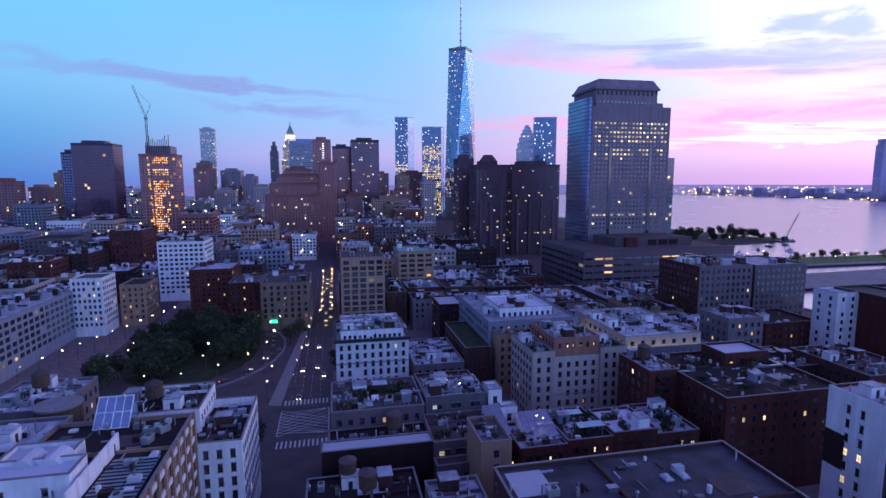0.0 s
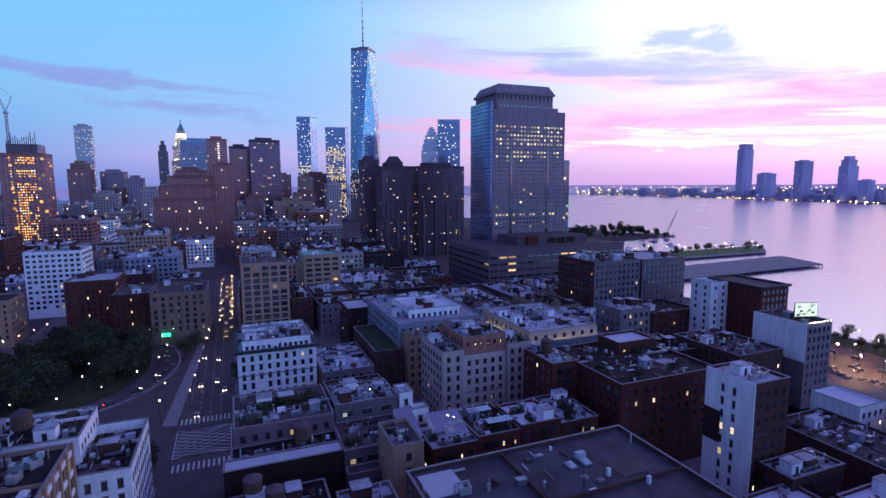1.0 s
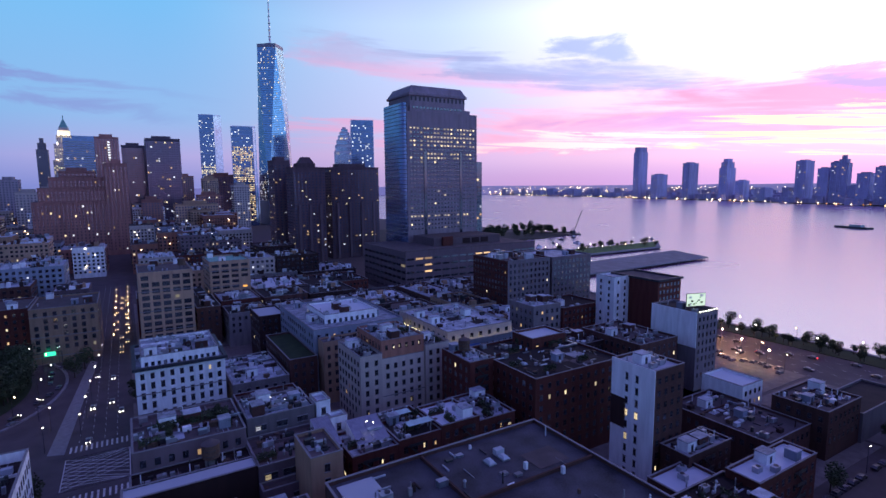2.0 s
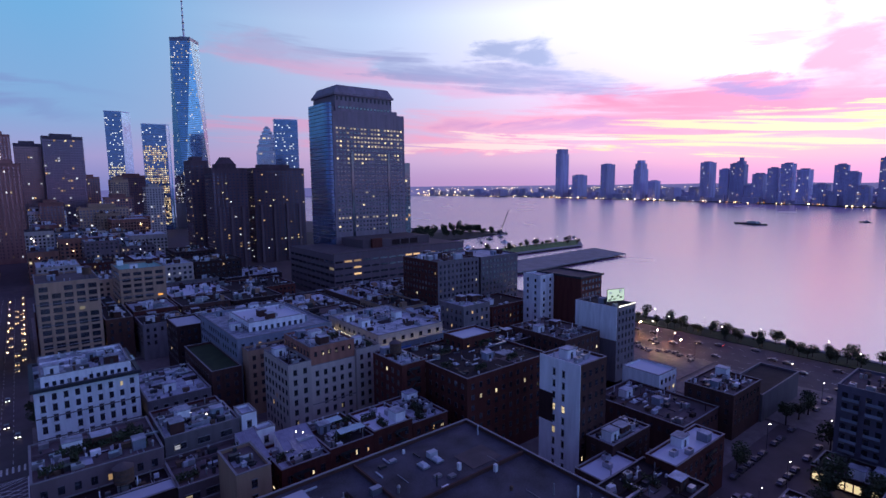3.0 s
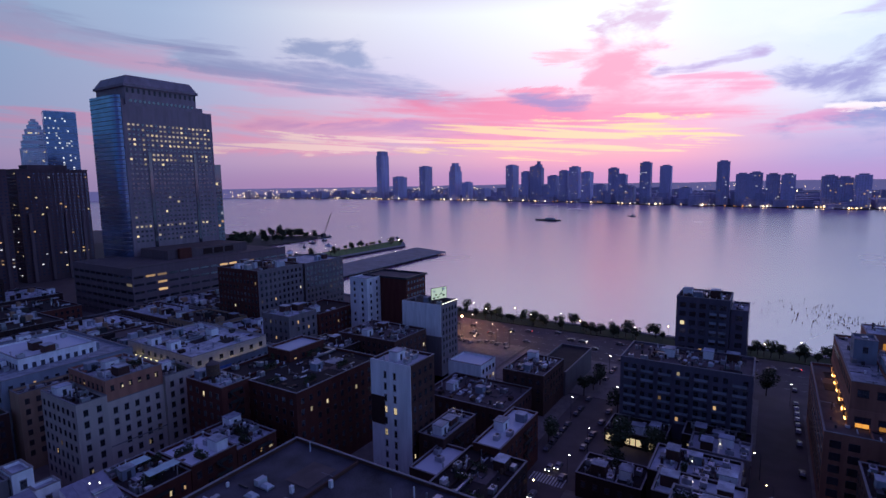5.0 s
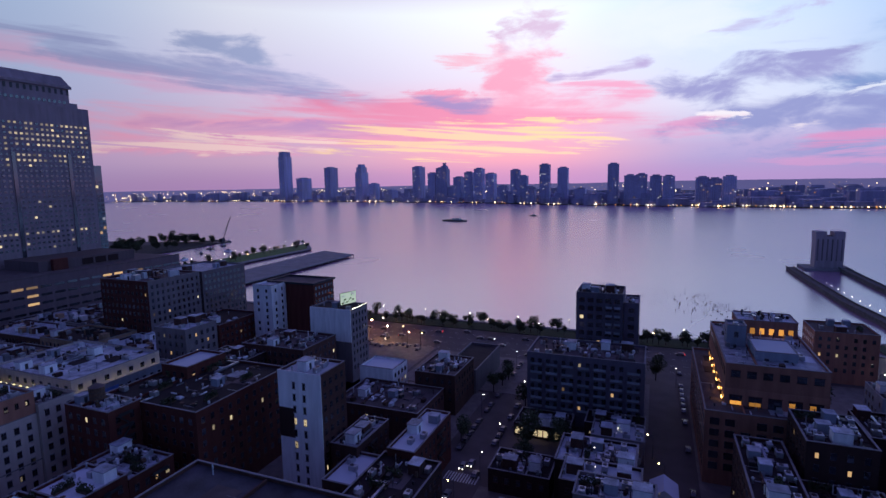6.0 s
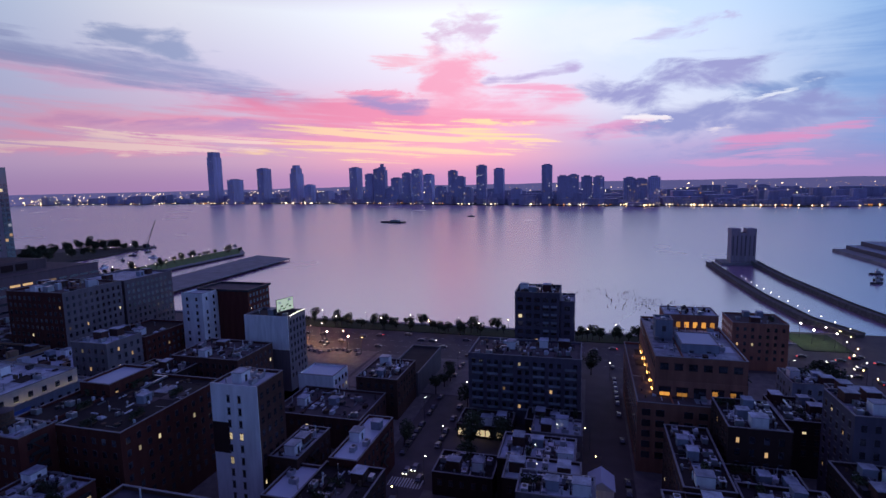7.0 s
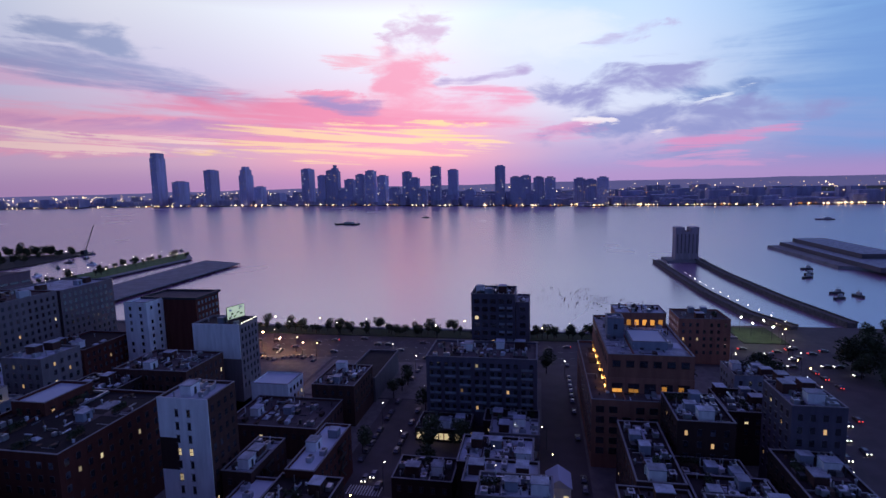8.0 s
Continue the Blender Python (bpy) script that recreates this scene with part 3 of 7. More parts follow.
def building(label, x0, x1, y0, y1, h, wall, roof="roof_tar", faces="ne", near=True, floor=3.6, bay=3.0, win=(1.3, 1.9), lit=0.06,
             tones=("lit_warm", "lit_yellow"), cornice="coping", base=0.15, plan=True, seed=0, parapet=0.9, skip=0, name="building", start=4.2, belt=0, category="building", patches=True, escape=True, front=""):
    k = U if plan else 1.0
    x0, x1, y0, y1, h = x0 * k, x1 * k, y0 * k, y1 * k, h * k
    w, d = x1 - x0, y1 - y0
    r = random.Random(int(x0 * 7 + y0 * 13 + seed))
    b = thing(name, (x0 + x1) / 2, (y0 + y1) / 2, base, label, category)
    h -= base
    t = 0.35
    part("wall", Shape().tray(w, d, 0, h, t, parapet, wall), b)
    part("roof", Shape().box(-w / 2 + t + 0.01, w / 2 - t - 0.01, -d / 2 + t + 0.01, d / 2 - t - 0.01, h - parapet + 0.003, h - parapet + 0.12, roof), b)
    if cornice:
        o = 0.12 if cornice == "coping" else 0.9
        z = h if cornice == "coping" else h - 0.9
        part("cornice", Shape().ring(w + 2 * o, d + 2 * o, z + 0.003, z + (0.16 if o < 0.3 else 1.1), o + t + 0.05, cornice), b)
    if front:
        part("front_wall", Shape().box(-w / 2, w / 2, -d / 2 - 0.02, -d / 2 - 0.001, 0, h - 0.02, front), b)
    if belt:
        for z in np.arange(start, h - 3, belt * floor):
            part("belt_course", Shape().ring(w + 0.3, d + 0.3, z - 0.75, z - 0.4, 0.152, "coping" if wall != "paint_white" else "stone_grey"), b)
    if not near and w > 8 and d > 8 and math.hypot(x0, y0) < 620:
        fit, top = Shape(), h - parapet + 0.12
        for k in range(12 + int(w * d / 60)):
            bw, bd, bh = r.choice(((1.2, 1.2, 1.4), (2.4, 1.6, 1.6), (0.4, 5.0, 0.5), (3.6, 3.0, 2.8), (1.0, 3.0, 1.0), (5.0, 0.4, 0.8), (2.0, 2.0, 3.4), (0.5, 0.5, 2.6)))
            cx, cy = r.uniform(-1, 1) * (w / 2 - 3.2), r.uniform(-1, 1) * (d / 2 - 3.2)
            fit.box(cx - bw / 2, cx + bw / 2, cy - bd / 2, cy + bd / 2, top - 0.02, top + bh, r.choice(("metal_grey", "zinc", "metal_dark", "paint_white", "brick_dark", "brick_brown", "roof_white", "stone_tan", "roof_tar")))
        part("roof_gear", fit, b, kind="stuff")
    if near and math.hypot((x0 + x1) / 2, (y0 + y1) / 2) < 250 and min(w, d) > 5 and roof not in ("grass", "roof_white"):
        top = h - parapet + 0.12
        for k in range((2 + int(w * d / 200)) if patches else 0):
            pw, pd = min(6.5, r.uniform(0.12, 0.45) * w), min(5.5, r.uniform(0.12, 0.4) * d)
            cx, cy = r.uniform(-1, 1) * (w / 2 - pw / 2 - 0.6), r.uniform(-1, 1) * (d / 2 - pd / 2 - 0.6)
            part("membrane_patch", Shape().box(cx - pw / 2, cx + pw / 2, cy - pd / 2, cy + pd / 2, top + 0.004, top + 0.03 + 0.012 * k,
                                               r.choice(("roof_silver", "roof_tar", "roof_white", "roof_gravel", "roof_tar", "roof_gravel", "roof_tar"))), b)
        fit = Shape()
        for k in range(min(70, 10 + int(w * d / 9))):
            bw, bd, bh = r.choice(((0.5, 0.5, 0.9), (1.1, 0.8, 1.0), (0.3, 2.6, 0.3), (2.8, 0.3, 0.35), (1.6, 1.1, 0.5), (0.7, 0.7, 1.6), (0.25, 0.25, 2.4), (2.2, 1.4, 1.3), (0.12, 4.0, 0.14)))
            cx, cy = r.uniform(-1, 1) * (w / 2 - 2.0), r.uniform(-1, 1) * (d / 2 - 2.0)
            fit.box(cx - bw / 2, cx + bw / 2, cy - bd / 2, cy + bd / 2, top - 0.02, top + bh, r.choice(("metal_grey", "zinc", "metal_dark", "paint_white", "brick_dark", "tank_wood", "roof_white", "metal_dark", "coping")))
        part("roof_gear", fit, b, kind="stuff")
        if w > 9 and d > 9 and patches:
            u, q = r.uniform(-0.3, 0.3) * w, r.uniform(-0.3, 0.2) * d
            s = Shape().box(u, u + w * 0.28, q, q + 0.7, top + 0.5, top + 1.1, "zinc").box(u + w * 0.28 - 0.7, u + w * 0.28, q + 0.7, q + d * 0.2, top + 0.5, top + 1.1, "zinc")
            s.box(u + 0.2, u + 0.4, q + 0.2, q + 0.4, top, top + 0.5, "metal_dark").box(u + w * 0.28 - 0.4, u + w * 0.28 - 0.2, q + d * 0.18, q + d * 0.18 + 0.2, top, top + 0.5, "metal_dark")
            part("air_duct", s, b)
            part("party_wall", Shape().box(-w / 2 + t + 0.02, w / 2 - t - 0.02, d * 0.18, d * 0.18 + 0.3, top - 0.1, top + 0.75, wall), b)
    if escape and near and wall.startswith("brick") and "n" in faces and h > 15 and math.hypot(x0, y0) < 200:
        s = Shape()
        fx = r.uniform(-0.2, 0.2) * w
        for j in range(int((h - 6) / floor)):
            z = h - 2.2 - j * floor
            s.box(fx - 2.2, fx + 2.2, -d / 2 - 1.1, -d / 2 - 0.2, z - 0.06, z, "metal_dark").box(fx - 2.2, fx + 2.2, -d / 2 - 1.12, -d / 2 - 1.06, z, z + 0.9, "metal_dark")
            s.beam((fx - 1.8 * (-1) ** j, -d / 2 - 0.8, z), (fx + 1.8 * (-1) ** j, -d / 2 - 0.8, z - floor), 0.35, "metal_dark")
        part("fire_escape", s, b, kind="stuff")
    rest = Shape()
    count = 0
    close = near and math.hypot(x0, y0) < 215
    for f in faces:
        mx, my, turn, length = face_frame(f, w, d)
        bays = max(1, int((length - 1.2) / bay))
        rows = max(1, int((h - start - 1.0) / floor))
        m = pose(mx, my, 0, 0, 0, turn)
        for j in range(skip, rows):
            for i in range(bays):
                if r.random() < 0.03:
                    continue
                u = (i + 0.5 - bays / 2) * (length - 1.2) / bays
                z = h - 1.4 - (rows - j) * floor + (floor - win[1]) * 0.5
                tone = lit_choice(r, lit, tones)
                p = m @ Vector((u, -0.002, z))
                if close and count < 35:
                    ob = new("window", window_mesh(win[0], win[1], tone, "brick_brown" if wall.startswith("brick") else "coping", r.choice((1, 2, 3)) if tone else 0))
                    ob.parent = b
                    ob.matrix_basis = Matrix.Translation(p) @ pose(0, 0, 0, 0, 0, turn)
                    count += 1
                else:
                    q = [m @ Vector((u + a * (0.62 if tone else 1.0), c, z + e * (0.75 if tone else 1.0))) for c in (0, -0.08) for a, e in ((-win[0] / 2, 0), (win[0] / 2, 0), (win[0] / 2, win[1]), (-win[0] / 2, win[1]))]
                    n = len(rest.v)
                    rest.v += [tuple(v) for v in q]
                    rest.f += [tuple(n + a for a in e) for e in ((4, 5, 6, 7), (0, 1, 5, 4), (1, 2, 6, 5), (2, 3, 7, 6), (3, 0, 4, 7))]
                    g = rest.mat(tone or "glass_dark")
                    c2 = rest.mat("coping")
                    rest.m += [g, c2, c2, c2, c2]
    if rest.f:
        part("glazing", rest, b, kind="stuff")
    return b, (x0, x1, y0, y1, h + base - parapet + 0.12)


# ---- rooftop things, built once and copied ----
def water_tank(r=2.1, h=3.6):
    b = thing("water_tank", 0, 0, 0, "brown wooden rooftop water tank with conical roof on steel legs", "water tank", "rooftop water tanks")
    for a in range(4):
        c, q = 1.35 * math.cos(a * math.pi / 2 + 0.78), 1.35 * math.sin(a * math.pi / 2 + 0.78)
        part("leg", Shape().box(c - 0.1, c + 0.1, q - 0.1, q + 0.1, 0, 2.4, "metal_dark"), b)
    tub = part("drum", Shape().drum(0, 0, r, 2.4, 2.4 + h, "tank_wood", 16), b)
    for z in (3.2, 4.6):
        part("hoop", Shape().drum(0, 0, r + 0.04, z, z + 0.1, "metal_dark", 16), tub)
    part("cone_roof", Shape().drum(0, 0, r + 0.15, 2.4 + h, 3.6 + h, "roof_gravel", 16, 0.1), tub)
    return b


def air_unit():
    b = thing("air_conditioner", 0, 0, 0, "grey metal rooftop air conditioning unit with fan grilles", "air conditioner", "rooftop air conditioners")
    part("casing", Shape().box(-1.2, 1.2, -0.8, 0.8, 0.0, 1.5, "metal_grey"), b)
    part("fan_grille", Shape().drum(0.3, 0, 0.6, 1.5, 1.62, "metal_dark", 12), b)
    return b


def bulkhead(mat, label, w=4.2, d=3.4, h=3.0):
    b = thing("stair_bulkhead", 0, 0, 0, label, "bulkhead", "rooftop bulkheads")
    part("wall", Shape().box(-w / 2, w / 2, -d / 2, d / 2, 0, h, mat), b)
    part("roof", Shape().box(-w / 2 - 0.15, w / 2 + 0.15, -d / 2 - 0.15, d / 2 + 0.15, h + 0.002, h + 0.2, "roof_silver"), b)
    part("door", Shape().box(-0.5, 0.5, -d / 2 - 0.06, -d / 2 - 0.005, 0.05, 2.1, "metal_dark"), b)
    return b


def skylight():
    b = thing("skylight", 0, 0, 0, "pale glazed rooftop skylight in a raised frame", "skylight", "rooftop skylights")
    part("curb", Shape().box(-1.3, 1.3, -0.9, 0.9, 0, 0.4, "metal_grey"), b)
    part("pane", Shape().prism([(-1.2, -0.8), (1.2, -0.8), (1.2, 0.8), (-1.2, 0.8)], 0.402, 0.9, "roof_white", shrink=0.55), b)
    return b


def vent_pipe():
    s = Shape().drum(0, 0, 0.22, 0, 1.3, "metal_grey", 8).drum(0, 0, 0.42, 1.3, 1.7, "metal_grey", 8, 0.15)
    return solid("roof_vent", s, "galvanised rooftop vent pipe with cowl", "vent", "rooftop vents")


def leaf_shape(r, count, rx, rz, z, size, mat="leaf"):
    """Many small tilted leaf clumps in an uneven crown of several lobes."""
    s = Shape()
    lobes = [(r.uniform(-0.5, 0.5) * rx, r.uniform(-0.5, 0.5) * rx, r.uniform(-0.45, 0.5) * rz, r.uniform(0.4, 0.7)) for _ in range(8)]
    for _ in range(count):
        lx, ly, lz, q = r.choice(lobes)
        v = Vector((r.gauss(0, 1), r.gauss(0, 1), r.gauss(0, 1))).normalized() * r.uniform(0.55, 1.0) * q
        p = Vector((lx + v.x * rx, ly + v.y * rx, z + lz + v.z * rz))
        a = Vector((r.gauss(0, 1), r.gauss(0, 1), r.gauss(0, 0.6))).normalized() * size * r.uniform(0.6, 1.3)
        c = a.cross(Vector((r.gauss(0, 1), r.gauss(0, 1), r.gauss(0, 1)))).normalized() * size * r.uniform(0.4, 0.9)
        s.face([tuple(p - a), tuple(p + c), tuple(p + a), tuple(p - c * 0.8)], mat)
    return s


def planter(seed):
    r = random.Random(seed)
    b = thing("roof_planter", 0, 0, 0, "rooftop planter box filled with dark green shrubs", "planter", "rooftop planters")
    part("trough", Shape().box(-2.4, 2.4, -0.6, 0.6, 0, 0.6, "tank_wood"), b)
    s = Shape()
    for _ in range(260):
        p = Vector((r.uniform(-2.5, 2.5), r.uniform(-0.8, 0.8), 0.5 + r.random() ** 1.3 * 1.7))
        a = Vector((r.gauss(0, 1), r.gauss(0, 1), r.gauss(0, 1))).normalized() * 0.28
        c = a.cross(Vector((r.gauss(0, 1), r.gauss(0, 1), r.gauss(0, 1)))).normalized() * 0.2
        s.face([tuple(p - a), tuple(p + c), tuple(p + a), tuple(p - c)], "leaf")
    part("shrubs", s, b)
    return b


def terrace_table():
    b = thing("terrace_table", 0, 0, 0, "small dark rooftop terrace table", "table", "terrace tables")
    part("tabletop", Shape().drum(0, 0, 0.7, 0.7, 0.76, "tank_wood", 10), b)
    part("pedestal", Shape().drum(0, 0, 0.08, 0, 0.7, "metal_dark", 6), b)
    return b


TANK, AIR, SKY, VENT = water_tank(), air_unit(), skylight(), vent_pipe()
HEAD_W = bulkhead("paint_white", "white rendered stair bulkhead with dark door on a roof")
HEAD_B = bulkhead("brick_brown", "brown brick stair bulkhead with dark door on a roof")
HEAD_G = bulkhead("paint_blue_grey", "blue-grey clad stair bulkhead with dark door on a roof", 3.2, 2.8, 2.6)
PLANT, TABLE = planter(3), terrace_table()
PROTOS = [TANK, AIR, SKY, VENT, HEAD_W, HEAD_B, HEAD_G, PLANT, TABLE]
USED = set()


def place(proto, x, y, z, turn=0.0):
    m = pose(x, y, z, 0, 0, turn)
    if proto.name not in USED:
        USED.add(proto.name)
        proto.matrix_basis = m
        return proto
    return copy_thing(proto, m)


def clutter(spot, seed, heads=1, airs=2, vents=2, lights=0, tanks=0, plants=0, tables=0):
    heads, airs = heads + (1 if heads and spot[1] - spot[0] > 16 else 0), airs + (1 if airs else 0)
    if math.hypot(spot[0], spot[2]) > 250:
        airs = min(airs, 1)
    if math.hypot(spot[0], spot[2]) > 330:
        airs = 0
    x0, x1, y0, y1, z = spot
    r = random.Random(seed)
    taken = []

    def free(size):
        for _ in range(30):
            x, y = r.uniform(x0 + size, x1 - size), r.uniform(y0 + size, y1 - size)
            if x1 - x0 < 2 * size or y1 - y0 < 2 * size:
                return None
            if all((x - a) ** 2 + (y - b) ** 2 > (size + c) ** 2 for a, b, c in taken):
                taken.append((x, y, size))
                return x, y
        return None

    for proto, n, size in ((TANK, tanks, 2.6), ("head", heads, 2.6), (PLANT, plants, 2.6), (AIR, airs, 1.6), (SKY, lights, 1.7), (TABLE, tables, 1.0), (VENT, vents, 0.6)):
        for _ in range(n):
            p = free(size)
            if p:
                place(r.choice((HEAD_W, HEAD_B, HEAD_G)) if proto == "head" else proto, *p, z + 0.001, r.choice((0, 0, 90)))


# ---- blocks near the avenue ----
B = building
_, s_ = B("large dark brick loft building with parapet and tar roof", 37, 101, 44, 116, 39, "brick_brown", "roof_felt", faces="ew", lit=0.05, patches=False)
clutter(s_, 1, 0, 3, 5)
for i in range(2):
    place(SKY, (76 + i * 4.4) * U, 104 * U, s_[4] + 0.06, 90)
deck = Shape().box(39 * U, 48 * U, 104 * U, 114 * U, s_[4] + 0.09, s_[4] + 0.14, "roof_white")
solid("roof_membrane", deck, "bright white patch of new roof membrane", "roof patch")
deck = Shape().box(85 * U, 95 * U, 95 * U, 103 * U, s_[4] + 0.05, s_[4] + 0.08, "roof_gravel")
solid("roof_membrane", deck, "dull grey patch of older roof membrane", "roof patch")
ridge = Shape().box(62 * U, 62 * U + 0.4, 46 * U, 115 * U, s_[4], s_[4] + 0.8, "brick_brown").box(62.6 * U, 100 * U, 92 * U, 92 * U + 0.4, s_[4], s_[4] + 0.8, "brick_brown")
solid("roof_party_wall", ridge, "low brick party walls crossing a tar roof", "wall")
_, s_ = B("slim pink stone building beside a loft", 39, 48, 134, 150, 36, "stone_tan", "roof_gravel", "n", bay=3.4)
for i in range(4):
    _, s_ = B("low red brick house with lit windows and roof terrace", 56 + i * 16, 71.8 + i * 16, 148, 166 + (i % 2) * 5, 25 + (i % 3), "brick_red",
              ("roof_silver", "roof_tar", "roof_white", "roof_silver")[i], "ne", lit=0.25, seed=i)
    clutter(s_, 20 + i, 1, 2, 2, 1, 0, 2, 1)
def zinc_roof(x0, x1, y0, y1, z, label):
    b = thing("sloping_roof", (x0 + x1) / 2 * U, (y0 + y1) / 2 * U, z, label, "roof")
    w, d = (x1 - x0) * U / 2, (y1 - y0) * U / 2
    s = Shape()
    s.v += [(-w, -d, 0), (w, -d, 0), (w, d, 0), (-w, d, 0), (-w, -d, 1.2), (w, -d, 1.2), (w, d, 4.6), (-w, d, 4.6)]
    s.f += [(0, 1, 5, 4), (4, 5, 6, 7), (1, 2, 6, 5), (2, 3, 7, 6), (3, 0, 4, 7)]
    s.m += [s.mat("paint_white"), s.mat("zinc"), 0, 0, 0]
    part("slope", s, b)
    for i in range(4):
        u = -w + (i + 0.5) * w / 2
        part("dormer_pane", Shape().box(u - 0.6, u + 0.6, -d - 0.05, -d - 0.005, 0.2, 1.1, "glass_dark"), b)
    for i in range(5):
        u = -w + i * w / 2
        part("seam", Shape().beam((u, -d, 1.24), (u, d, 4.64), 0.08, "metal_grey"), b)
    return b


def awning(x, y, z, w, label):
    b = thing("terrace_awning", x * U, y * U, z, label, "awning", "terrace awnings")
    part("canopy", Shape().beam((-w / 2, -1.4, 2.3), (-w / 2, 1.4, 2.9), 0.1, "metal_dark").prism([(-w / 2, -1.6), (w / 2, -1.6), (w / 2, 1.6), (-w / 2, 1.6)], 2.5, 2.6, "awning"), b)
    for u in (-w / 2 + 0.2, w / 2 - 0.2):
        part("post", Shape().box(u - 0.06, u + 0.06, -1.4, -1.28, 0, 2.5, "metal_dark"), b)


zinc_roof(60, 71, 153, 164, 25 * U - 0.6, "sloping zinc roof with glazed front and roof lamps")
zinc_roof(49, 55, 154, 168, 22, "narrow sloping zinc roof between houses")
awning(79, 163, 26 * U - 0.6, 7.5, "pale green canvas awning over a roof terrace")
awning(82, 153, 26 * U - 0.6, 8.0, "long pale green awning over a roof terrace")
roof_lamps = Shape()
for x, y, z in ((65, 158, 26), (67, 157, 25.6), (35, 176, 29.6), (44, 180, 29.8), (40, 184, 30), (128, 12, 21.4), (150, 14, 21.4), (166, 20, 18), (140, 12, 19.6), (132, 36, 18.8), (213, 16, 11), (182, 22, 16.4)):
    roof_lamps.ball(x * U, y * U, z, 0.17, "headlamp")
solid("roof_lamp_bulbs", roof_lamps, "small bright lamps glowing on roof terraces", "lamps")
_, s_ = B("terraced loft building with stepped dark ledges", 29, 52, 152, 172, 28, "concrete_violet", "roof_gravel", "n", bay=4.5, win=(3.2, 1.8), lit=0.1)
clutter(s_, 31, 0, 1, 2, 0, 0, 2, 2)
for i, (ya, yb, hh) in enumerate(((147, 151.7, 23), (141, 146.7, 18.5))):
    _, s_ = B("stepped terrace of a loft building with dark glazing", 29, 38.7 if i else 50, ya, yb, hh, "concrete_violet", "roof_gravel", "n", bay=4.5, win=(3.4, 1.9), lit=0.08, seed=i)
    clutter(s_, 300 + i, 0, 0, 1, 0, 0, 1, 1)
_, s_ = B("white rendered stair tower between lofts", 52.6, 57.5, 172, 180, 35, "paint_white", "roof_silver", "n", bay=3.0)
_, s_ = B("white rendered stair block with dark door", 56, 62, 168, 172.5, 30, "paint_white", "roof_silver", "n", bay=5.0)
_, s_ = B("pale loft building with cluttered roof terrace", 30, 52, 172.5, 190, 34, "stone_grey", "roof_silver", "n", bay=4.5, win=(3.0, 1.6), lit=0.15, tones=("lit_white", "lit_yellow"))
clutter(s_, 32, 2, 4, 4, 1)
_, s_ = B("grey loft building with green roof garden", -2, 29, 169, 196, 33, "concrete_violet", "roof_gravel", "nw", lit=0.03)
clutter(s_, 33, 2, 3, 3, 0, 0, 3, 2)
for i in range(4):
    place(PLANT, (7 + i * 5.4) * U, 183 * U, s_[4] + 0.002)
    place(PLANT, (8 + i * 5.2) * U, 186 * U, s_[4] + 0.002)
place(PLANT, 25 * U, 177 * U, s_[4] + 0.002, 90)
_, s_ = B("dark loft building with bright white ledge roof", -5, 29, 153, 159.5, 28, "brick_dark", "roof_white", "", lit=0.0, parapet=0.3)
_, s_ = B("dark middle range with tar roof", -3, 29, 159.8, 168.7, 27, "brick_dark", "roof_tar", "w", lit=0.0)
place(TANK, 18 * U, 164 * U, s_[4])
_, s_ = B("low dark brick building with tar roof", -9, 22, 112, 148, 23, "brick_dark", "roof_tar", "nw", lit=0.02)
clutter(s_, 35, 3, 6, 5, 2, 1, 1)
place(TANK, 2.5 * U, 145 * U, s_[4] + 0.001)
_, s_ = B("small grey building with silver roof", 22.3, 36.5, 110, 130, 29, "stone_grey", "roof_silver", "n")
clutter(s_, 36, 1, 2, 2)
_, s_ = B("white loft building with dark heavy cornice", 0, 35, 249, 287, 33, "paint_white", "roof_silver", "nw", bay=2.9, win=(1.3, 2.2), lit=0.03, cornice="cornice_dark", belt=2)
clutter(s_, 40, 0, 2, 3, 0)
_, s_ = B("set-back white rooftop storey with dark windows", 2.5, 33, 253, 284, 36.6, "paint_white", "roof_silver", "nw", base=33 * U - 0.75, start=0.3, bay=2.0, win=(1.1, 1.5), floor=3.0, name="penthouse")
clutter(s_, 240, 2, 4, 4, 2)
_, s_ = B("low grey commercial building with pale roof", 37, 62, 244, 286, 20, "stone_grey", "roof_silver", "n")
clutter(s_, 41, 1, 3, 3, 1)
_, s_ = B("low red brick building with gravel roof", 36, 62, 206, 238, 18, "brick_red", "roof_gravel", "n")
clutter(s_, 42, 1, 2, 2, 1, 0, 1)
_, s_ = B("cream stone apartment building with arched windows", 81, 91, 202, 229, 37, "stone_cream", "roof_tar", "ne", bay=3.1, lit=0.02)
clutter(s_, 43, 1, 2, 2)
_, s_ = B("cream stone apartment building with brick upper storeys", 91.3, 112, 203, 231, 34, "stone_cream", "roof_silver", "ne", bay=3.0, lit=0.03, belt=3)
_, s_ = B("brown brick upper storeys of a cream building", 91.3, 112, 203.2, 231, 42, "brick_orange", "roof_silver", "ne", base=34 * U - 0.2, start=0.6, bay=2.6, win=(1.0, 1.5), floor=2.9, lit=0.12, name="penthouse")
clutter(s_, 44, 2, 4, 4, 0, 0, 1)
_, s_ = B("cream stone wing with roof terrace", 112.3, 125, 202, 222, 37, "stone_cream", "roof_gravel", "new", bay=3.0, lit=0.1)
clutter(s_, 45, 1, 1, 1, 0, 0, 1)
_, s_ = B("tall blue-white loft building with stepped penthouses", 78, 128, 256, 322, 36, "paint_blue_grey", "roof_silver", "ne", bay=3.3, lit=0.04)
clutter(s_, 46, 4, 8, 8, 2)
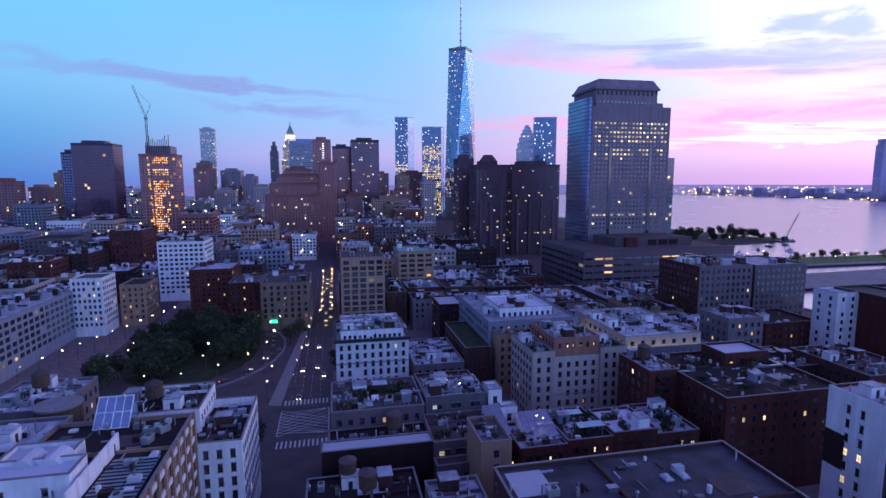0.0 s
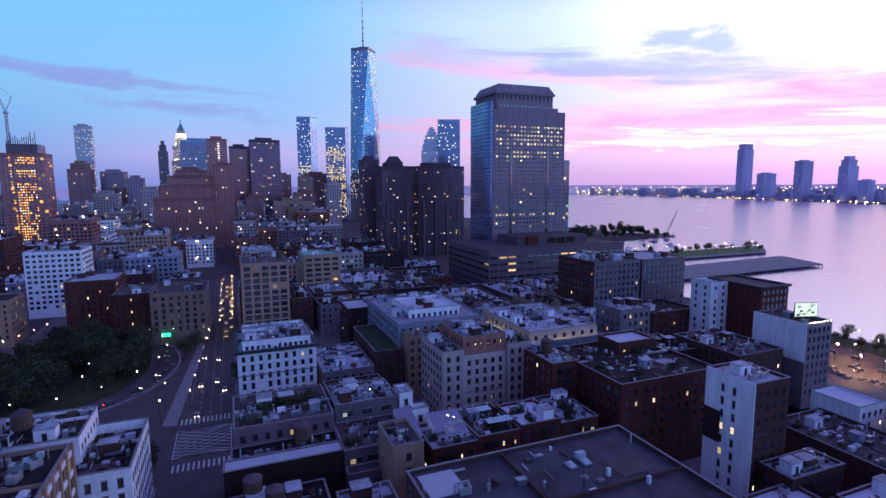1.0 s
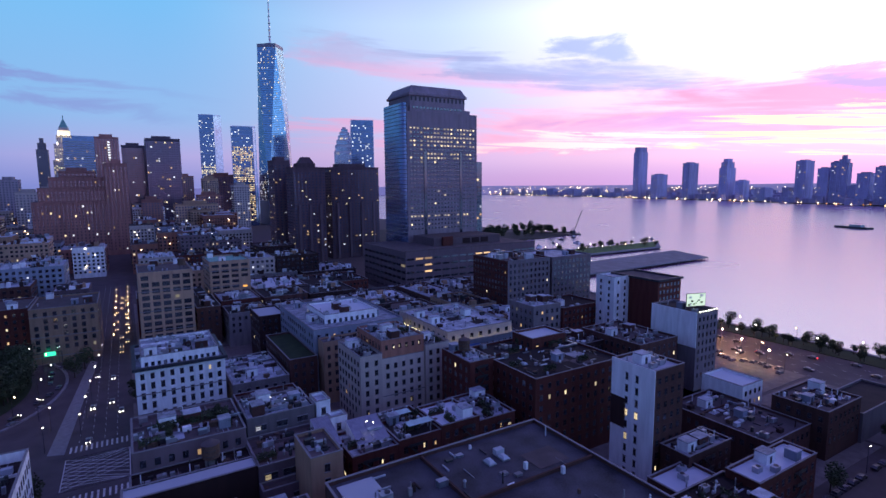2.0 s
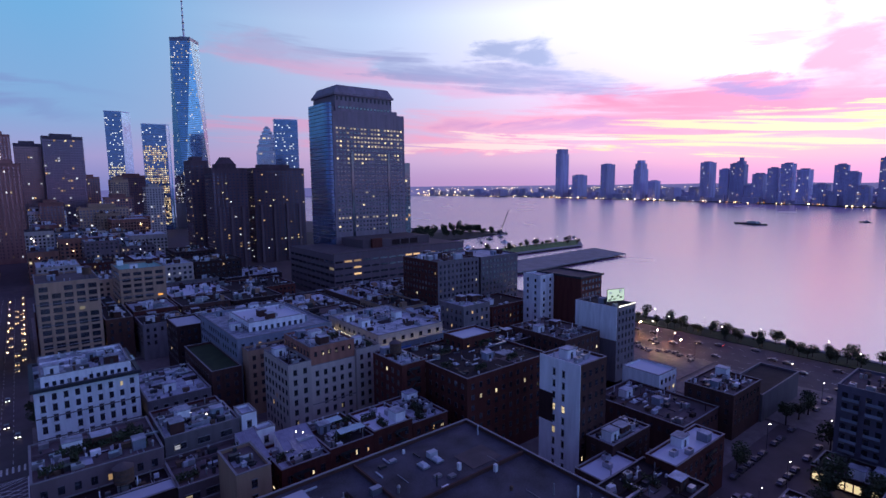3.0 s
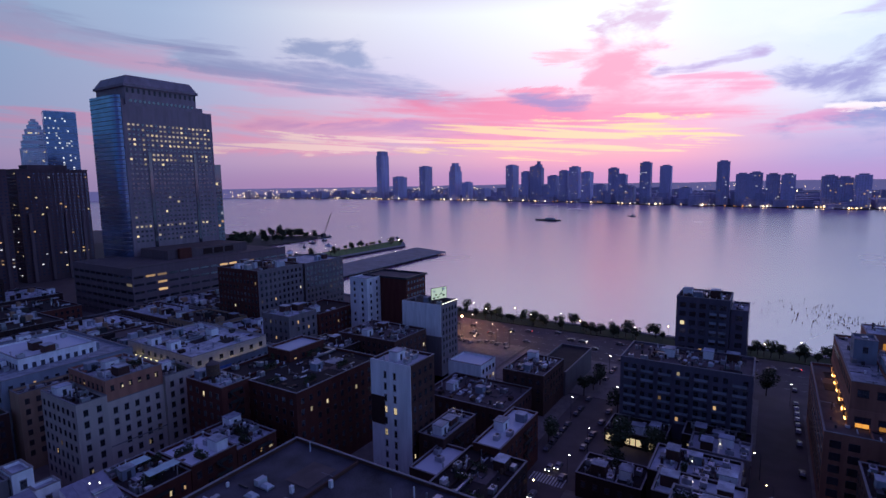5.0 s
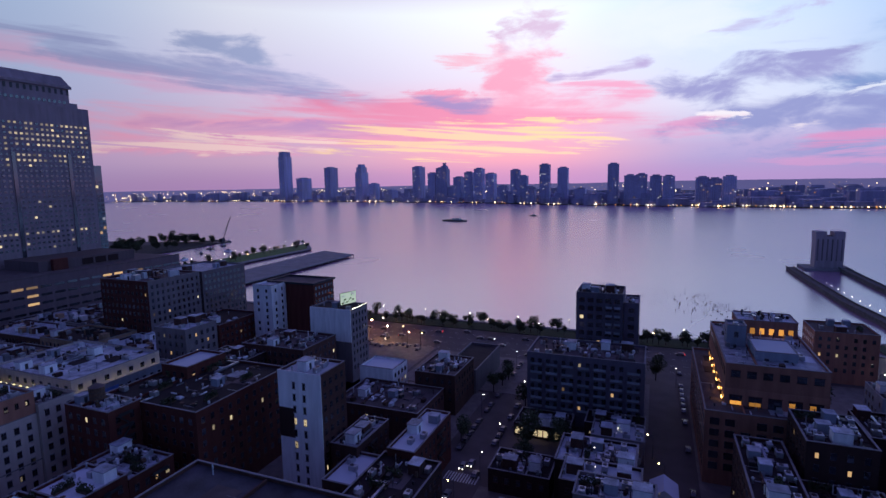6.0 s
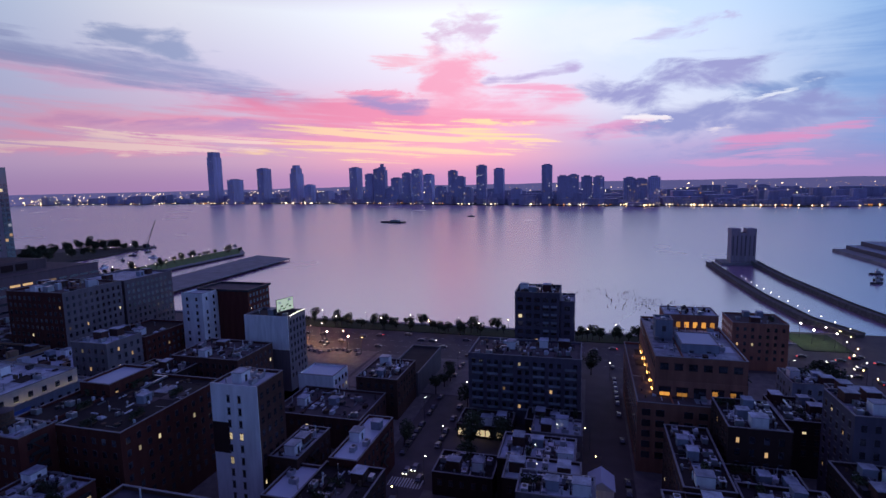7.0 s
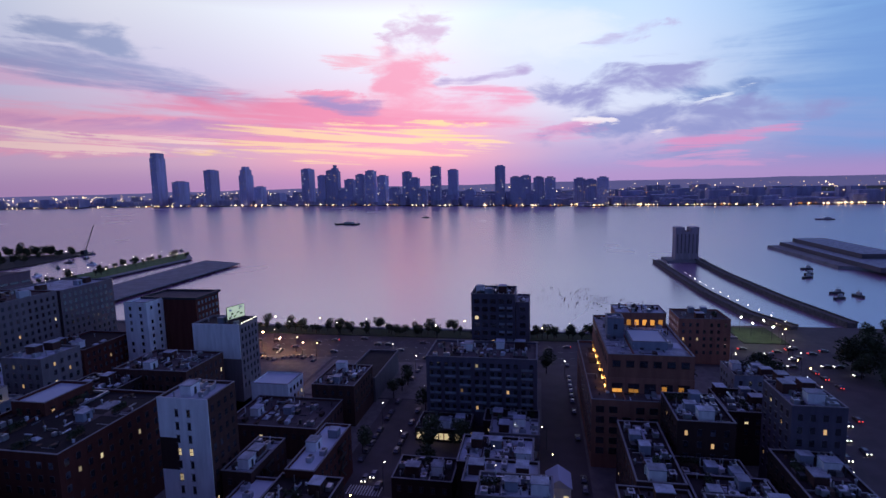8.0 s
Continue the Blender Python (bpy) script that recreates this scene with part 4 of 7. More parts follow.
_, s_ = B("white rooftop penthouse storey with windows", 88, 118, 268, 300, 40, "paint_white", "roof_white", "ne", base=36 * U - 0.75, start=0.4, bay=2.6, lit=0.05, name="penthouse")
clutter(s_, 47, 1, 3, 3)
_, s_ = B("tan brick front block with lit lamps on its wall", 80, 108, 247, 255.7, 32, "stone_tan", "roof_gravel", "n", lit=0.05)
_, s_ = B("brown brick block with sedum roof", 64, 77.5, 250, 300, 25, "brick_brown", "grass", "ne", lit=0.02)
_, s_ = B("loft building with yellow-lit parapet and dark roof court", 130, 176, 214, 274, 31, "paint_blue_grey", "roof_silver", "ne", bay=3.0, lit=0.08)
_, s_ = B("cream set-back storey washed by yellow lamps", 133, 173, 217, 270, 36, "stone_cream", "roof_silver", "ne", base=31 * U - 0.75, start=0.3, bay=4.2, win=(1.6, 1.9), floor=3.2, name="penthouse")
clutter(s_, 49, 3, 5, 5, 1)
tarp = Shape().box(130 * U - 0.35, 130 * U - 0.2, 214 * U, 236 * U, 6, 29 * U, "blue_tarp").box(130 * U, 150 * U, 214 * U - 0.35, 214 * U - 0.2, 6, 29 * U, "blue_tarp")
solid("scaffold_tarp", tarp, "blue scaffold netting hung on a loft facade", "tarpaulin")
_, s_ = B("large red brick warehouse with roof garden", 128, 175, 146, 192, 36, "brick_red", "roof_tar", "ne", bay=3.4, win=(1.3, 1.8), lit=0.035, escape=False)
clutter(s_, 50, 1, 4, 5, 2, 0, 9, 4)
_, s_ = B("brick rooftop room with pale roof", 152, 172, 176, 190, 40, "brick_red", "roof_white", "ne", base=36 * U - 0.75, start=0.3, bay=3.5, floor=3.0, win=(1.2, 1.5), name="penthouse")
_, s_ = B("dark red brick building with pale roof", 116, 127.7, 172, 194, 37, "brick_red", "roof_silver", "ne", lit=0.04)
clutter(s_, 51, 1, 1, 1, 0, 1)
_, s_ = B("low dark garage beside the warehouse", 104, 127.5, 128, 170, 12, "brick_dark", "roof_gravel", "n")
_, s_ = B("dark brick building with pale blue roof", 66, 82, 325, 352, 30, "brick_dark", "roof_white", "ne", lit=0.05)
_, s_ = B("brown loft building behind the blue roof", 84, 110, 330, 360, 24, "brick_brown", "roof_gravel", "ne", lit=0.05)
clutter(s_, 53, 1, 2, 2)
_, s_ = B("tan brick loft tower with arched top storey", 5, 36, 377, 420, 55, "stone_tan", "roof_gravel", "nw", bay=5.0, win=(3.6, 2.4), lit=0.08, belt=3)
clutter(s_, 54, 2, 3, 3, 0, 1)
_, s_ = B("tan brick loft tower with lit bays", 54, 84, 440, 480, 50, "stone_tan", "copper_green", "ne", bay=6.0, win=(4.4, 2.0), lit=0.05, belt=3, tones=("lit_orange", "lit_warm"))
clutter(s_, 55, 2, 3, 3)
_, s_ = B("grey brick mid-rise with regular windows", 190, 210, 219, 240, 41, "stone_grey", "roof_silver", "new", lit=0.05)
clutter(s_, 56, 1, 2, 2)
_, s_ = B("brown and cream brick loft building", 226, 265, 288, 330, 55, "brick_red", "roof_gravel", "ne", near=False, lit=0.03, front="stone_grey")
clutter(s_, 57, 2, 4, 3)
_, s_ = B("pale grey brick loft building near the river", 269, 309, 290, 330, 54, "stone_grey", "roof_silver", "new", lit=0.03)
clutter(s_, 58, 2, 3, 3)
_, s_ = B("low red brick building with glazed skylights", 240, 275, 248, 278, 28, "brick_red", "roof_tar", "ne", lit=0.02)
clutter(s_, 59, 1, 3, 3, 5)
_, s_ = B("dark brick building with flat gravel roof", 186, 212, 188, 215, 27, "brick_dark", "roof_tar", "ne", lit=0.08)
clutter(s_, 60, 1, 2, 2, 2)

# east of the avenue
_, s_ = B("white loft building with sunken dark roof", -43, -27, 152, 184, 35, "paint_white", "roof_tar", "nw", bay=2.6, win=(1.2, 2.1), lit=0.02, parapet=2.6)
clutter(s_, 61, 1, 0, 2)
_, s_ = B("pale stone office building with large gridded windows", -72, -39, 92, 150, 45, "stone_tan", "roof_tar", "nw", bay=4.4, floor=4.2, win=(3.3, 2.7), lit=0.05)
clutter(s_, 62, 0, 4, 4, 3, 0)
_, q_ = B("white rendered rooftop house with pale roof", -70, -53, 113, 121, 50, "paint_white", "roof_white", "nw", base=45 * U - 0.75, start=0.5, bay=5.0, floor=3.0, win=(1.0, 1.4), name="penthouse")
_, q_ = B("white rooftop shed with pale curved vents", -72, -58, 123, 132, 48.5, "paint_white", "roof_white", "nw", base=45 * U - 0.75, start=0.5, bay=6.0, floor=3.0, win=(1.0, 1.4), name="penthouse")
vat = thing("tank_enclosure", -82 * U, 172 * U, 20, "broad brown round tank enclosure on a roof", "tank")
part("drum", Shape().drum(0, 0, 5.2, 0, 15.5, "tank_wood", 20), vat)
part("rim", Shape().drum(0, 0, 5.4, 15.51, 16, "coping", 20), vat)
_, s_ = B("white painted building with small windows", -68, -41, 165, 187, 40, "paint_white", "roof_tar", "nw", bay=2.8, win=(1.0, 1.5), lit=0.02)
clutter(s_, 63, 1, 1, 2, 0, 1)
_, s_ = B("grey loft building with patched pale roof", -108, -84, 176, 204, 39, "stone_grey", "roof_silver", "nw")
clutter(s_, 64, 2, 3, 3, 1, 1)
_, s_ = B("grey loft building with white roof sheds", -110, -73, 100, 160, 43, "stone_grey", "roof_silver", "nw")
clutter(s_, 65, 6, 7, 4, 3, 1)
_, s_ = B("long blue-grey depot building with pale roof", -260, -178, 250, 404, 34, "paint_blue_grey", "roof_silver", "nw", near=False, bay=5.0, win=(3.5, 2.2), lit=0.04)
clutter(s_, 66, 3, 9, 6, 2)
_, s_ = B("slim white corner building with regular windows", -180, -160, 406, 430, 42, "paint_white", "roof_gravel", "nw", bay=2.6, lit=0.05)
_, s_ = B("tan brick building with lit shopfront", -158, -140, 430, 460, 32, "stone_tan", "roof_tar", "nw", lit=0.15)
_, s_ = B("tall pale blue-white slab building", -156, -116, 515, 552, 55, "paint_white", "roof_silver", "nw", near=False, bay=3.4, win=(2.2, 1.8), lit=0.04)
clutter(s_, 67, 2, 3, 2)
_, s_ = B("red brick building beside the planted island", -112, -80, 442, 482, 40, "brick_red", "roof_silver", "nw", bay=3.2, lit=0.12)
clutter(s_, 68, 2, 4, 3, 1)
_, s_ = B("dark red brick building with pale roof sheds", -77, -55, 410, 450, 34, "brick_red", "roof_gravel", "nw", lit=0.08)
clutter(s_, 69, 2, 3, 3)
_, s_ = B("brown stone building with tall arcade bays", -53, -18, 397, 440, 35, "stone_tan", "roof_gravel", "nw", bay=3.6, win=(1.8, 2.4), lit=0.06, belt=3)
clutter(s_, 70, 2, 3, 3)

# towards the river
wt, s_ = B("slim white and brick tower with lit stair windows", 151, 167, 112, 130, 45, "brick_brown", "roof_white", "n", lit=0.03, floor=3.8, escape=False)
clutter(s_, 71, 1, 3, 3)
_, s_ = B("broad low warehouse with gravel roof", 211, 240, 165, 203, 30, "brick_brown", "roof_gravel", "ne", lit=0.03)
clutter(s_, 72, 1, 3, 3)
bill, s_ = B("grey loft building with white east wall", 248, 266, 160, 187, 42, "stone_grey", "roof_tar", "n", bay=2.4, win=(1.2, 2.0), lit=0.02)
clutter(s_, 73, 1, 1, 2)
_, s_ = B("dark red brick tower with flat eaves", 282.3, 305, 209, 246, 48, "brick_red", "roof_gravel", "n", lit=0.02, cornice="cornice_dark")
_, s_ = B("slim white slab building", 268, 282, 231, 246, 48, "paint_white", "roof_silver", "ne", lit=0.0, bay=4.5)
_, s_ = B("dark slate apartment tower with balconies", 272, 294, 18.3, 41, 55, "panel_slate", "roof_tar", "ne", bay=3.4, win=(2.4, 2.0), lit=0.02)
_, s2 = B("lower slate shoulder of an apartment tower", 274, 294, 11, 18, 50.5, "panel_slate", "roof_silver", "ne", bay=3.4, win=(2.4, 2.0), lit=0.03)
clutter(s_, 76, 2, 2, 2)
_, s_ = B("long slate-grey apartment slab with lit ground floor", 236, 262, 7, 58, 33, "panel_slate", "roof_gravel", "ne", bay=3.0, win=(1.5, 1.9), floor=3.4, lit=0.05)
SLAB = s_
clutter(s_, 77, 2, 4, 4, 1)
_, s_ = B("small brick building with bright white roof", 156, 190, 78.5, 89, 20, "brick_red", "roof_white", "ne", lit=0.06)
clutter(s_, 78, 1, 1, 2)
_, s_ = B("brown brick house with flat roof", 154, 178, 100, 111, 19, "brick_brown", "roof_silver", "ne", lit=0.05)
clutter(s_, 79, 1, 1, 1)
_, s_ = B("low white-walled building with pale roof", 226, 242, 123, 142, 20, "paint_white", "roof_white", "n")
_, s_ = B("low brown shed with gravel roof", 196, 226, 96, 138, 14, "brick_brown", "roof_gravel", "ne")
clutter(s_, 81, 1, 3, 3, 2)
_, s_ = B("brown brick building with terrace rooms", 228, 256, 91, 112, 20, "brick_brown", "roof_gravel", "ne", lit=0.03)
clutter(s_, 82, 1, 2, 2)
_, s_ = B("low pale-walled garage beside the street", 256.3, 302, 90, 108, 13, "stone_grey", "roof_tar", "ne", skip=1)
_, s_ = B("low brick house with silver roof", 137, 157, 91, 103, 16, "brick_brown", "roof_white", "ne")
clutter(s_, 84, 0, 1, 1)
_, s_ = B("low brick building with roof terrace parapet", 112, 157, 69, 90.5, 18, "brick_dark", "roof_tar", "ne", lit=0.04)
clutter(s_, 85, 1, 2, 2, 0, 0, 5, 2)
for i, (a, b_, c, d_, e, m_, f_) in enumerate(((120, 132, 2, 20, 24, "stone_grey", "roof_silver"), (132.4, 144, 4, 22, 22, "brick_dark", "roof_white"), (144.4, 157, 2, 24, 24, "stone_grey", "roof_silver"),
                                               (122, 140, 22, 44, 21, "brick_brown", "roof_tar"), (157.4, 172, 6, 30, 20, "brick_dark", "roof_white"), (172.4, 192, 8, 34, 18, "brick_dark", "roof_silver"),
                                               (192.4, 206, 8, 24, 11, "brick_dark", "roof_gravel"), (206.4, 221, 6, 26, 12, "stone_grey", "roof_white"), (221.4, 234, 6, 30, 10, "brick_dark", "roof_tar"), (174, 190, 36, 58, 9, "brick_dark", "roof_tar"), (219, 235.5, 36, 60, 6, "brick_dark", "roof_tar"))):
    _, s_ = B("low city house with patched flat roof", a, b_, c, d_, e, m_, f_, "ne", lit=0.06, seed=i)
    clutter(s_, 90 + i, 2, 4, 3, 1, 0, 1)
_, s_ = B("brick building under renovation with broad roof terrace", 207, 284, -55, -14, 28, "brick_orange", "roof_gravel", "se", bay=4.2, win=(2.6, 2.2), lit=0.0)
_, s_ = B("orange-lit glazed storey of a brick building", 217, 280, -54, -21, 33.5, "brick_orange", "roof_gravel", "se", base=28 * U - 0.75, start=0.2, bay=4.6, win=(3.7, 3.2), floor=4.6, lit=0.85, tones=("lit_orange",), parapet=0.3, cornice="", name="penthouse")
_, s_ = B("upper brick storeys of a building under renovation", 217.2, 280, -53.8, -21.2, 43, "brick_orange", "roof_silver", "se", base=33.5 * U + 0.01, start=0.6, bay=4.2, win=(2.6, 2.0), floor=3.6, lit=0.04, tones=("lit_orange",), name="penthouse")
clutter(s_, 99, 0, 3, 4)
_, q_ = B("grey stair block on a brick building roof", 243, 252, -31, -24, 51, "paint_blue_grey", "roof_silver", "se", base=43 * U - 0.75, start=0.6, bay=6, name="penthouse")
_, q_ = B("glazed rooftop pavilion lit orange inside", 262, 279, -53, -30, 49, "brick_orange", "roof_silver", "se", base=43 * U - 0.75, start=0.1, bay=3.0, win=(2.5, 3.0), floor=4.2, lit=0.95, tones=("lit_orange",), parapet=0.3, name="penthouse")
_, q_ = B("pale rooftop plant deck", 227, 245, -46, -32, 45.6, "paint_blue_grey", "roof_white", "se", base=43 * U - 0.75, start=0.6, bay=5, parapet=0.2, name="penthouse")
# lamps added to spill orange light on the terrace walls
glow_row = Shape()
for i in range(0, 12, 2):
    glow_row.box((219 + i * 4.6) * U, (221.4 + i * 4.6) * U, -20.6 * U, -20.4 * U, 28.6 * U, 28.9 * U, "lamp_orange_strip")
solid("terrace_lamps", glow_row, "orange fill lamps added along a roof terrace", "lamps")
for i, (a, b_, c, d_, e, m_, f_) in enumerate(((181, 205, -57, -39, 33, "brick_dark", "roof_tar"), (181, 203, -89, -73, 40, "panel_slate", "roof_silver"), (156, 196, -36, -22, 25, "brick_brown", "roof_tar"),
                                               (150, 164, -60, -37, 24, "brick_dark", "roof_tar"), (164.3, 180, -58, -37, 21, "brick_brown", "roof_tar"), (132, 149, -62, -38, 27, "stone_grey", "roof_tar"), (118, 131.7, -60, -38, 24, "brick_dark", "roof_silver"), (120, 155, -36, -16, 24, "brick_brown", "roof_gravel"),
                                               (150, 179, -84, -66, 26, "brick_dark", "roof_tar"), (216, 240, -84, -66, 22, "brick_dark", "roof_tar"), (262, 282, -102, -84, 20, "paint_blue_grey", "roof_tar"),
                                               (335, 360, -106, -77, 28, "brick_orange", "roof_gravel"), (214.4, 236, -100, -86, 30, "panel_slate", "roof_tar"), (112, 148, -90, -66, 25, "brick_dark", "roof_silver"))):
    _, s_ = B("dark city building with cluttered flat roof", a, b_, c, d_, e, m_, f_, "se", lit=0.05, seed=i + 40, base=0.15 if a != 335 else 0.0)
    clutter(s_, 110 + i, 2, 4, 3, 1, 0, 1)


# low houses filling the blocks before the office podium
for i, (a, b_, c, d_, e, m_, f_) in enumerate(((4, 36, 424, 450, 30, "brick_red", "roof_tar"), (4, 40, 453, 480, 26, "stone_tan", "roof_tar"), (38, 53, 384, 430, 27, "brick_brown", "roof_tar"),
                                               (56, 82, 372, 400, 23, "stone_grey", "roof_tar"), (56, 83, 402, 437, 26, "brick_red", "roof_silver"), (86, 111, 364, 400, 22, "brick_dark", "roof_white"),
                                               (86, 119, 403, 440, 25, "brick_brown", "roof_tar"), (113, 141, 334, 368, 23, "brick_red", "roof_tar"), (113, 150, 371, 402, 20, "stone_grey", "roof_gravel"),
                                               (122, 160, 406, 445, 23, "brick_dark", "roof_tar"), (143, 185, 302, 340, 24, "brick_brown", "roof_gravel"), (145, 186, 342, 368, 22, "stone_cream", "roof_tar"),
                                               (153, 192, 371, 404, 20, "brick_red", "roof_white"), (164, 222, 408, 438, 15, "stone_grey", "roof_tar"), (195, 223, 344, 402, 23, "brick_brown", "roof_silver"),
                                               (194, 223, 297, 341, 25, "stone_tan", "roof_tar"), (180, 223, 252, 293, 24, "brick_dark", "roof_white"), (267, 288, 300, 336, 24, "brick_red", "roof_tar"),
                                               (227, 264, 335, 372, 23, "stone_grey", "roof_tar"), (267, 319, 340, 372, 18, "brick_brown", "roof_tar"), (228, 271, 377, 434, 18, "brick_dark", "roof_silver"),
                                               (275, 318, 377, 434, 16, "stone_tan", "roof_tar"), (88, 130, 446, 500, 24, "brick_brown", "roof_white"), (134, 190, 450, 500, 22, "brick_red", "roof_tar"),
                                               (44, 52, 440, 486, 24, "brick_dark", "roof_tar"), (88, 140, 505, 560, 26, "stone_grey", "roof_tar"), (145, 200, 505, 560, 24, "brick_dark", "roof_silver"))):
    _, s_ = B("close-packed city house under a cluttered flat roof", a, b_, c, d_, e, m_, f_, "ne", near=False, lit=0.04, seed=i + 300, base=0.0)
    clutter(s_, 500 + i, 1, 2, 1, 1)


# projecting balconies of the slate apartment buildings
def balconies(label, x, y0, y1, z0, floors, rise, count, depth=1.5):
    """Balconies stand on an east face at x, from y0 to y1."""
    b = thing("balcony_stack", x, (y0 + y1) / 2, z0, label, "balconies")
    w = (y1 - y0) / count
    s = Shape().box(-depth, -0.01, -w * 0.36, w * 0.36, 0, 0.18, "concrete_violet").box(-depth, -depth + 0.07, -w * 0.36, w * 0.36, 0.182, 1.15, "paint_blue_grey")
    s.box(-depth + 0.072, -0.01, -w * 0.36, -w * 0.36 + 0.07, 0.182, 1.15, "panel_slate").box(-depth + 0.072, -0.01, w * 0.36 - 0.07, w * 0.36, 0.182, 1.15, "panel_slate")
    me = s.mesh("balcony")
    for j in range(floors):
        for i in range(count):
            if (i * 7 + j * 3) % 11:
                ob = new("balcony", me)
                ob.parent = b
                ob.matrix_basis = pose(0, (i + 0.5 - count / 2) * w, j * rise)


balconies("stacked slate balconies along an apartment slab", 236 * U, 8 * U, 57 * U, 6.5, 6, 3.4, 7)
balconies("stacked balconies at the corner of a slate tower", 272 * U, 19 * U, 27 * U, 8.0, 10, 3.6, 2, 1.8)


# ---- skyline towers ----
def grid_facade(s, w, d, z0, z1, faces, floor, bay, win, glass_mat, lit, tones, r, dx=0.0, dy=0.0, lit_rows=()):
    """Window boxes set on a tower's faces; whole rows may be lit."""
    for f in faces:
        mx, my, turn, length = face_frame(f, w, d)
        m = pose(mx + dx, my + dy, 0, 0, 0, turn)
        bays, rows = max(1, int(length / bay)), max(1, int((z1 - z0) / floor))
        for j in range(rows):
            row_lit = 0.66 if j in lit_rows else lit * r.choice((0.2, 0.6, 1.0, 2.2))
            for i in range(bays):
                u = (i + 0.5 - bays / 2) * length / bays
                z = z0 + (j + 0.2) * floor
                tone = r.choice(tones) if r.random() < row_lit else glass_mat
                n = len(s.v)
                s.v += [tuple(m @ Vector((u + a, c, z + e))) for c in (0.05, -0.2) for a, e in
                        ((-win[0] / 2, 0), (win[0] / 2, 0), (win[0] / 2, win[1]), (-win[0] / 2, win[1]))]
                s.f += [tuple(n + a for a in e) for e in ((4, 5, 6, 7), (0, 1, 5, 4), (1, 2, 6, 5), (2, 3, 7, 6), (3, 0, 4, 7))]
                g = s.mat(tone)
                s.m += [g] * 5


def tower(label, x, y, w, d, h, wall, glass_mat="glass_tower", faces="new", floor=4.0, bay=4.0, win=(2.6, 2.4), lit=0.06, tones=("lit_warm", "lit_yellow", "lit_white"), turn=0.0,
          seed=0, bands="", lit_rows=(), steps=(), roof_box=True, category="skyscraper"):
    """Steps are set-backs: (share of width, share of depth, top height)."""
    r = random.Random(seed + int(abs(x) + abs(y)))
    b = thing("tower", x, y, 0, label, category, turn=turn)
    g = Shape()
    z0, sw, sd = 0.0, 1.0, 1.0
    for sw, sd, z1 in ((1.0, 1.0, h),) + tuple(steps):
        part("shaft" if z0 == 0 else "setback", Shape().box(-w * sw / 2, w * sw / 2, -d * sd / 2, d * sd / 2, z0, z1, wall), b)
        part("coping", Shape().box(-w * sw / 2 - 0.3, w * sw / 2 + 0.3, -d * sd / 2 - 0.3, d * sd / 2 + 0.3, z1 + 0.004, z1 + 1.0, wall, "roof_gravel"), b)
        grid_facade(g, w * sw, d * sd, z0 + (6 if z0 == 0 else 1), z1 - 1, faces, floor, bay, win, glass_mat, lit, tones, r, lit_rows=lit_rows)
        z0 = z1 + 1.004
    part("glazing", g, b, kind="stuff")
    if bands:
        q = Shape()
        for z in np.arange(8, h - 2, floor):
            q.box(-w / 2 - 0.28, w / 2 + 0.28, -d / 2 - 0.28, d / 2 + 0.28, z - 0.5, z + 0.5, bands)
        part("spandrel", q, b, kind="stuff")
    if roof_box:
        part("plant_room", Shape().box(-w * sw * 0.3, w * sw * 0.25, -d * sd * 0.3, d * sd * 0.3, z0, z0 + 4.5, wall), b)
    return b


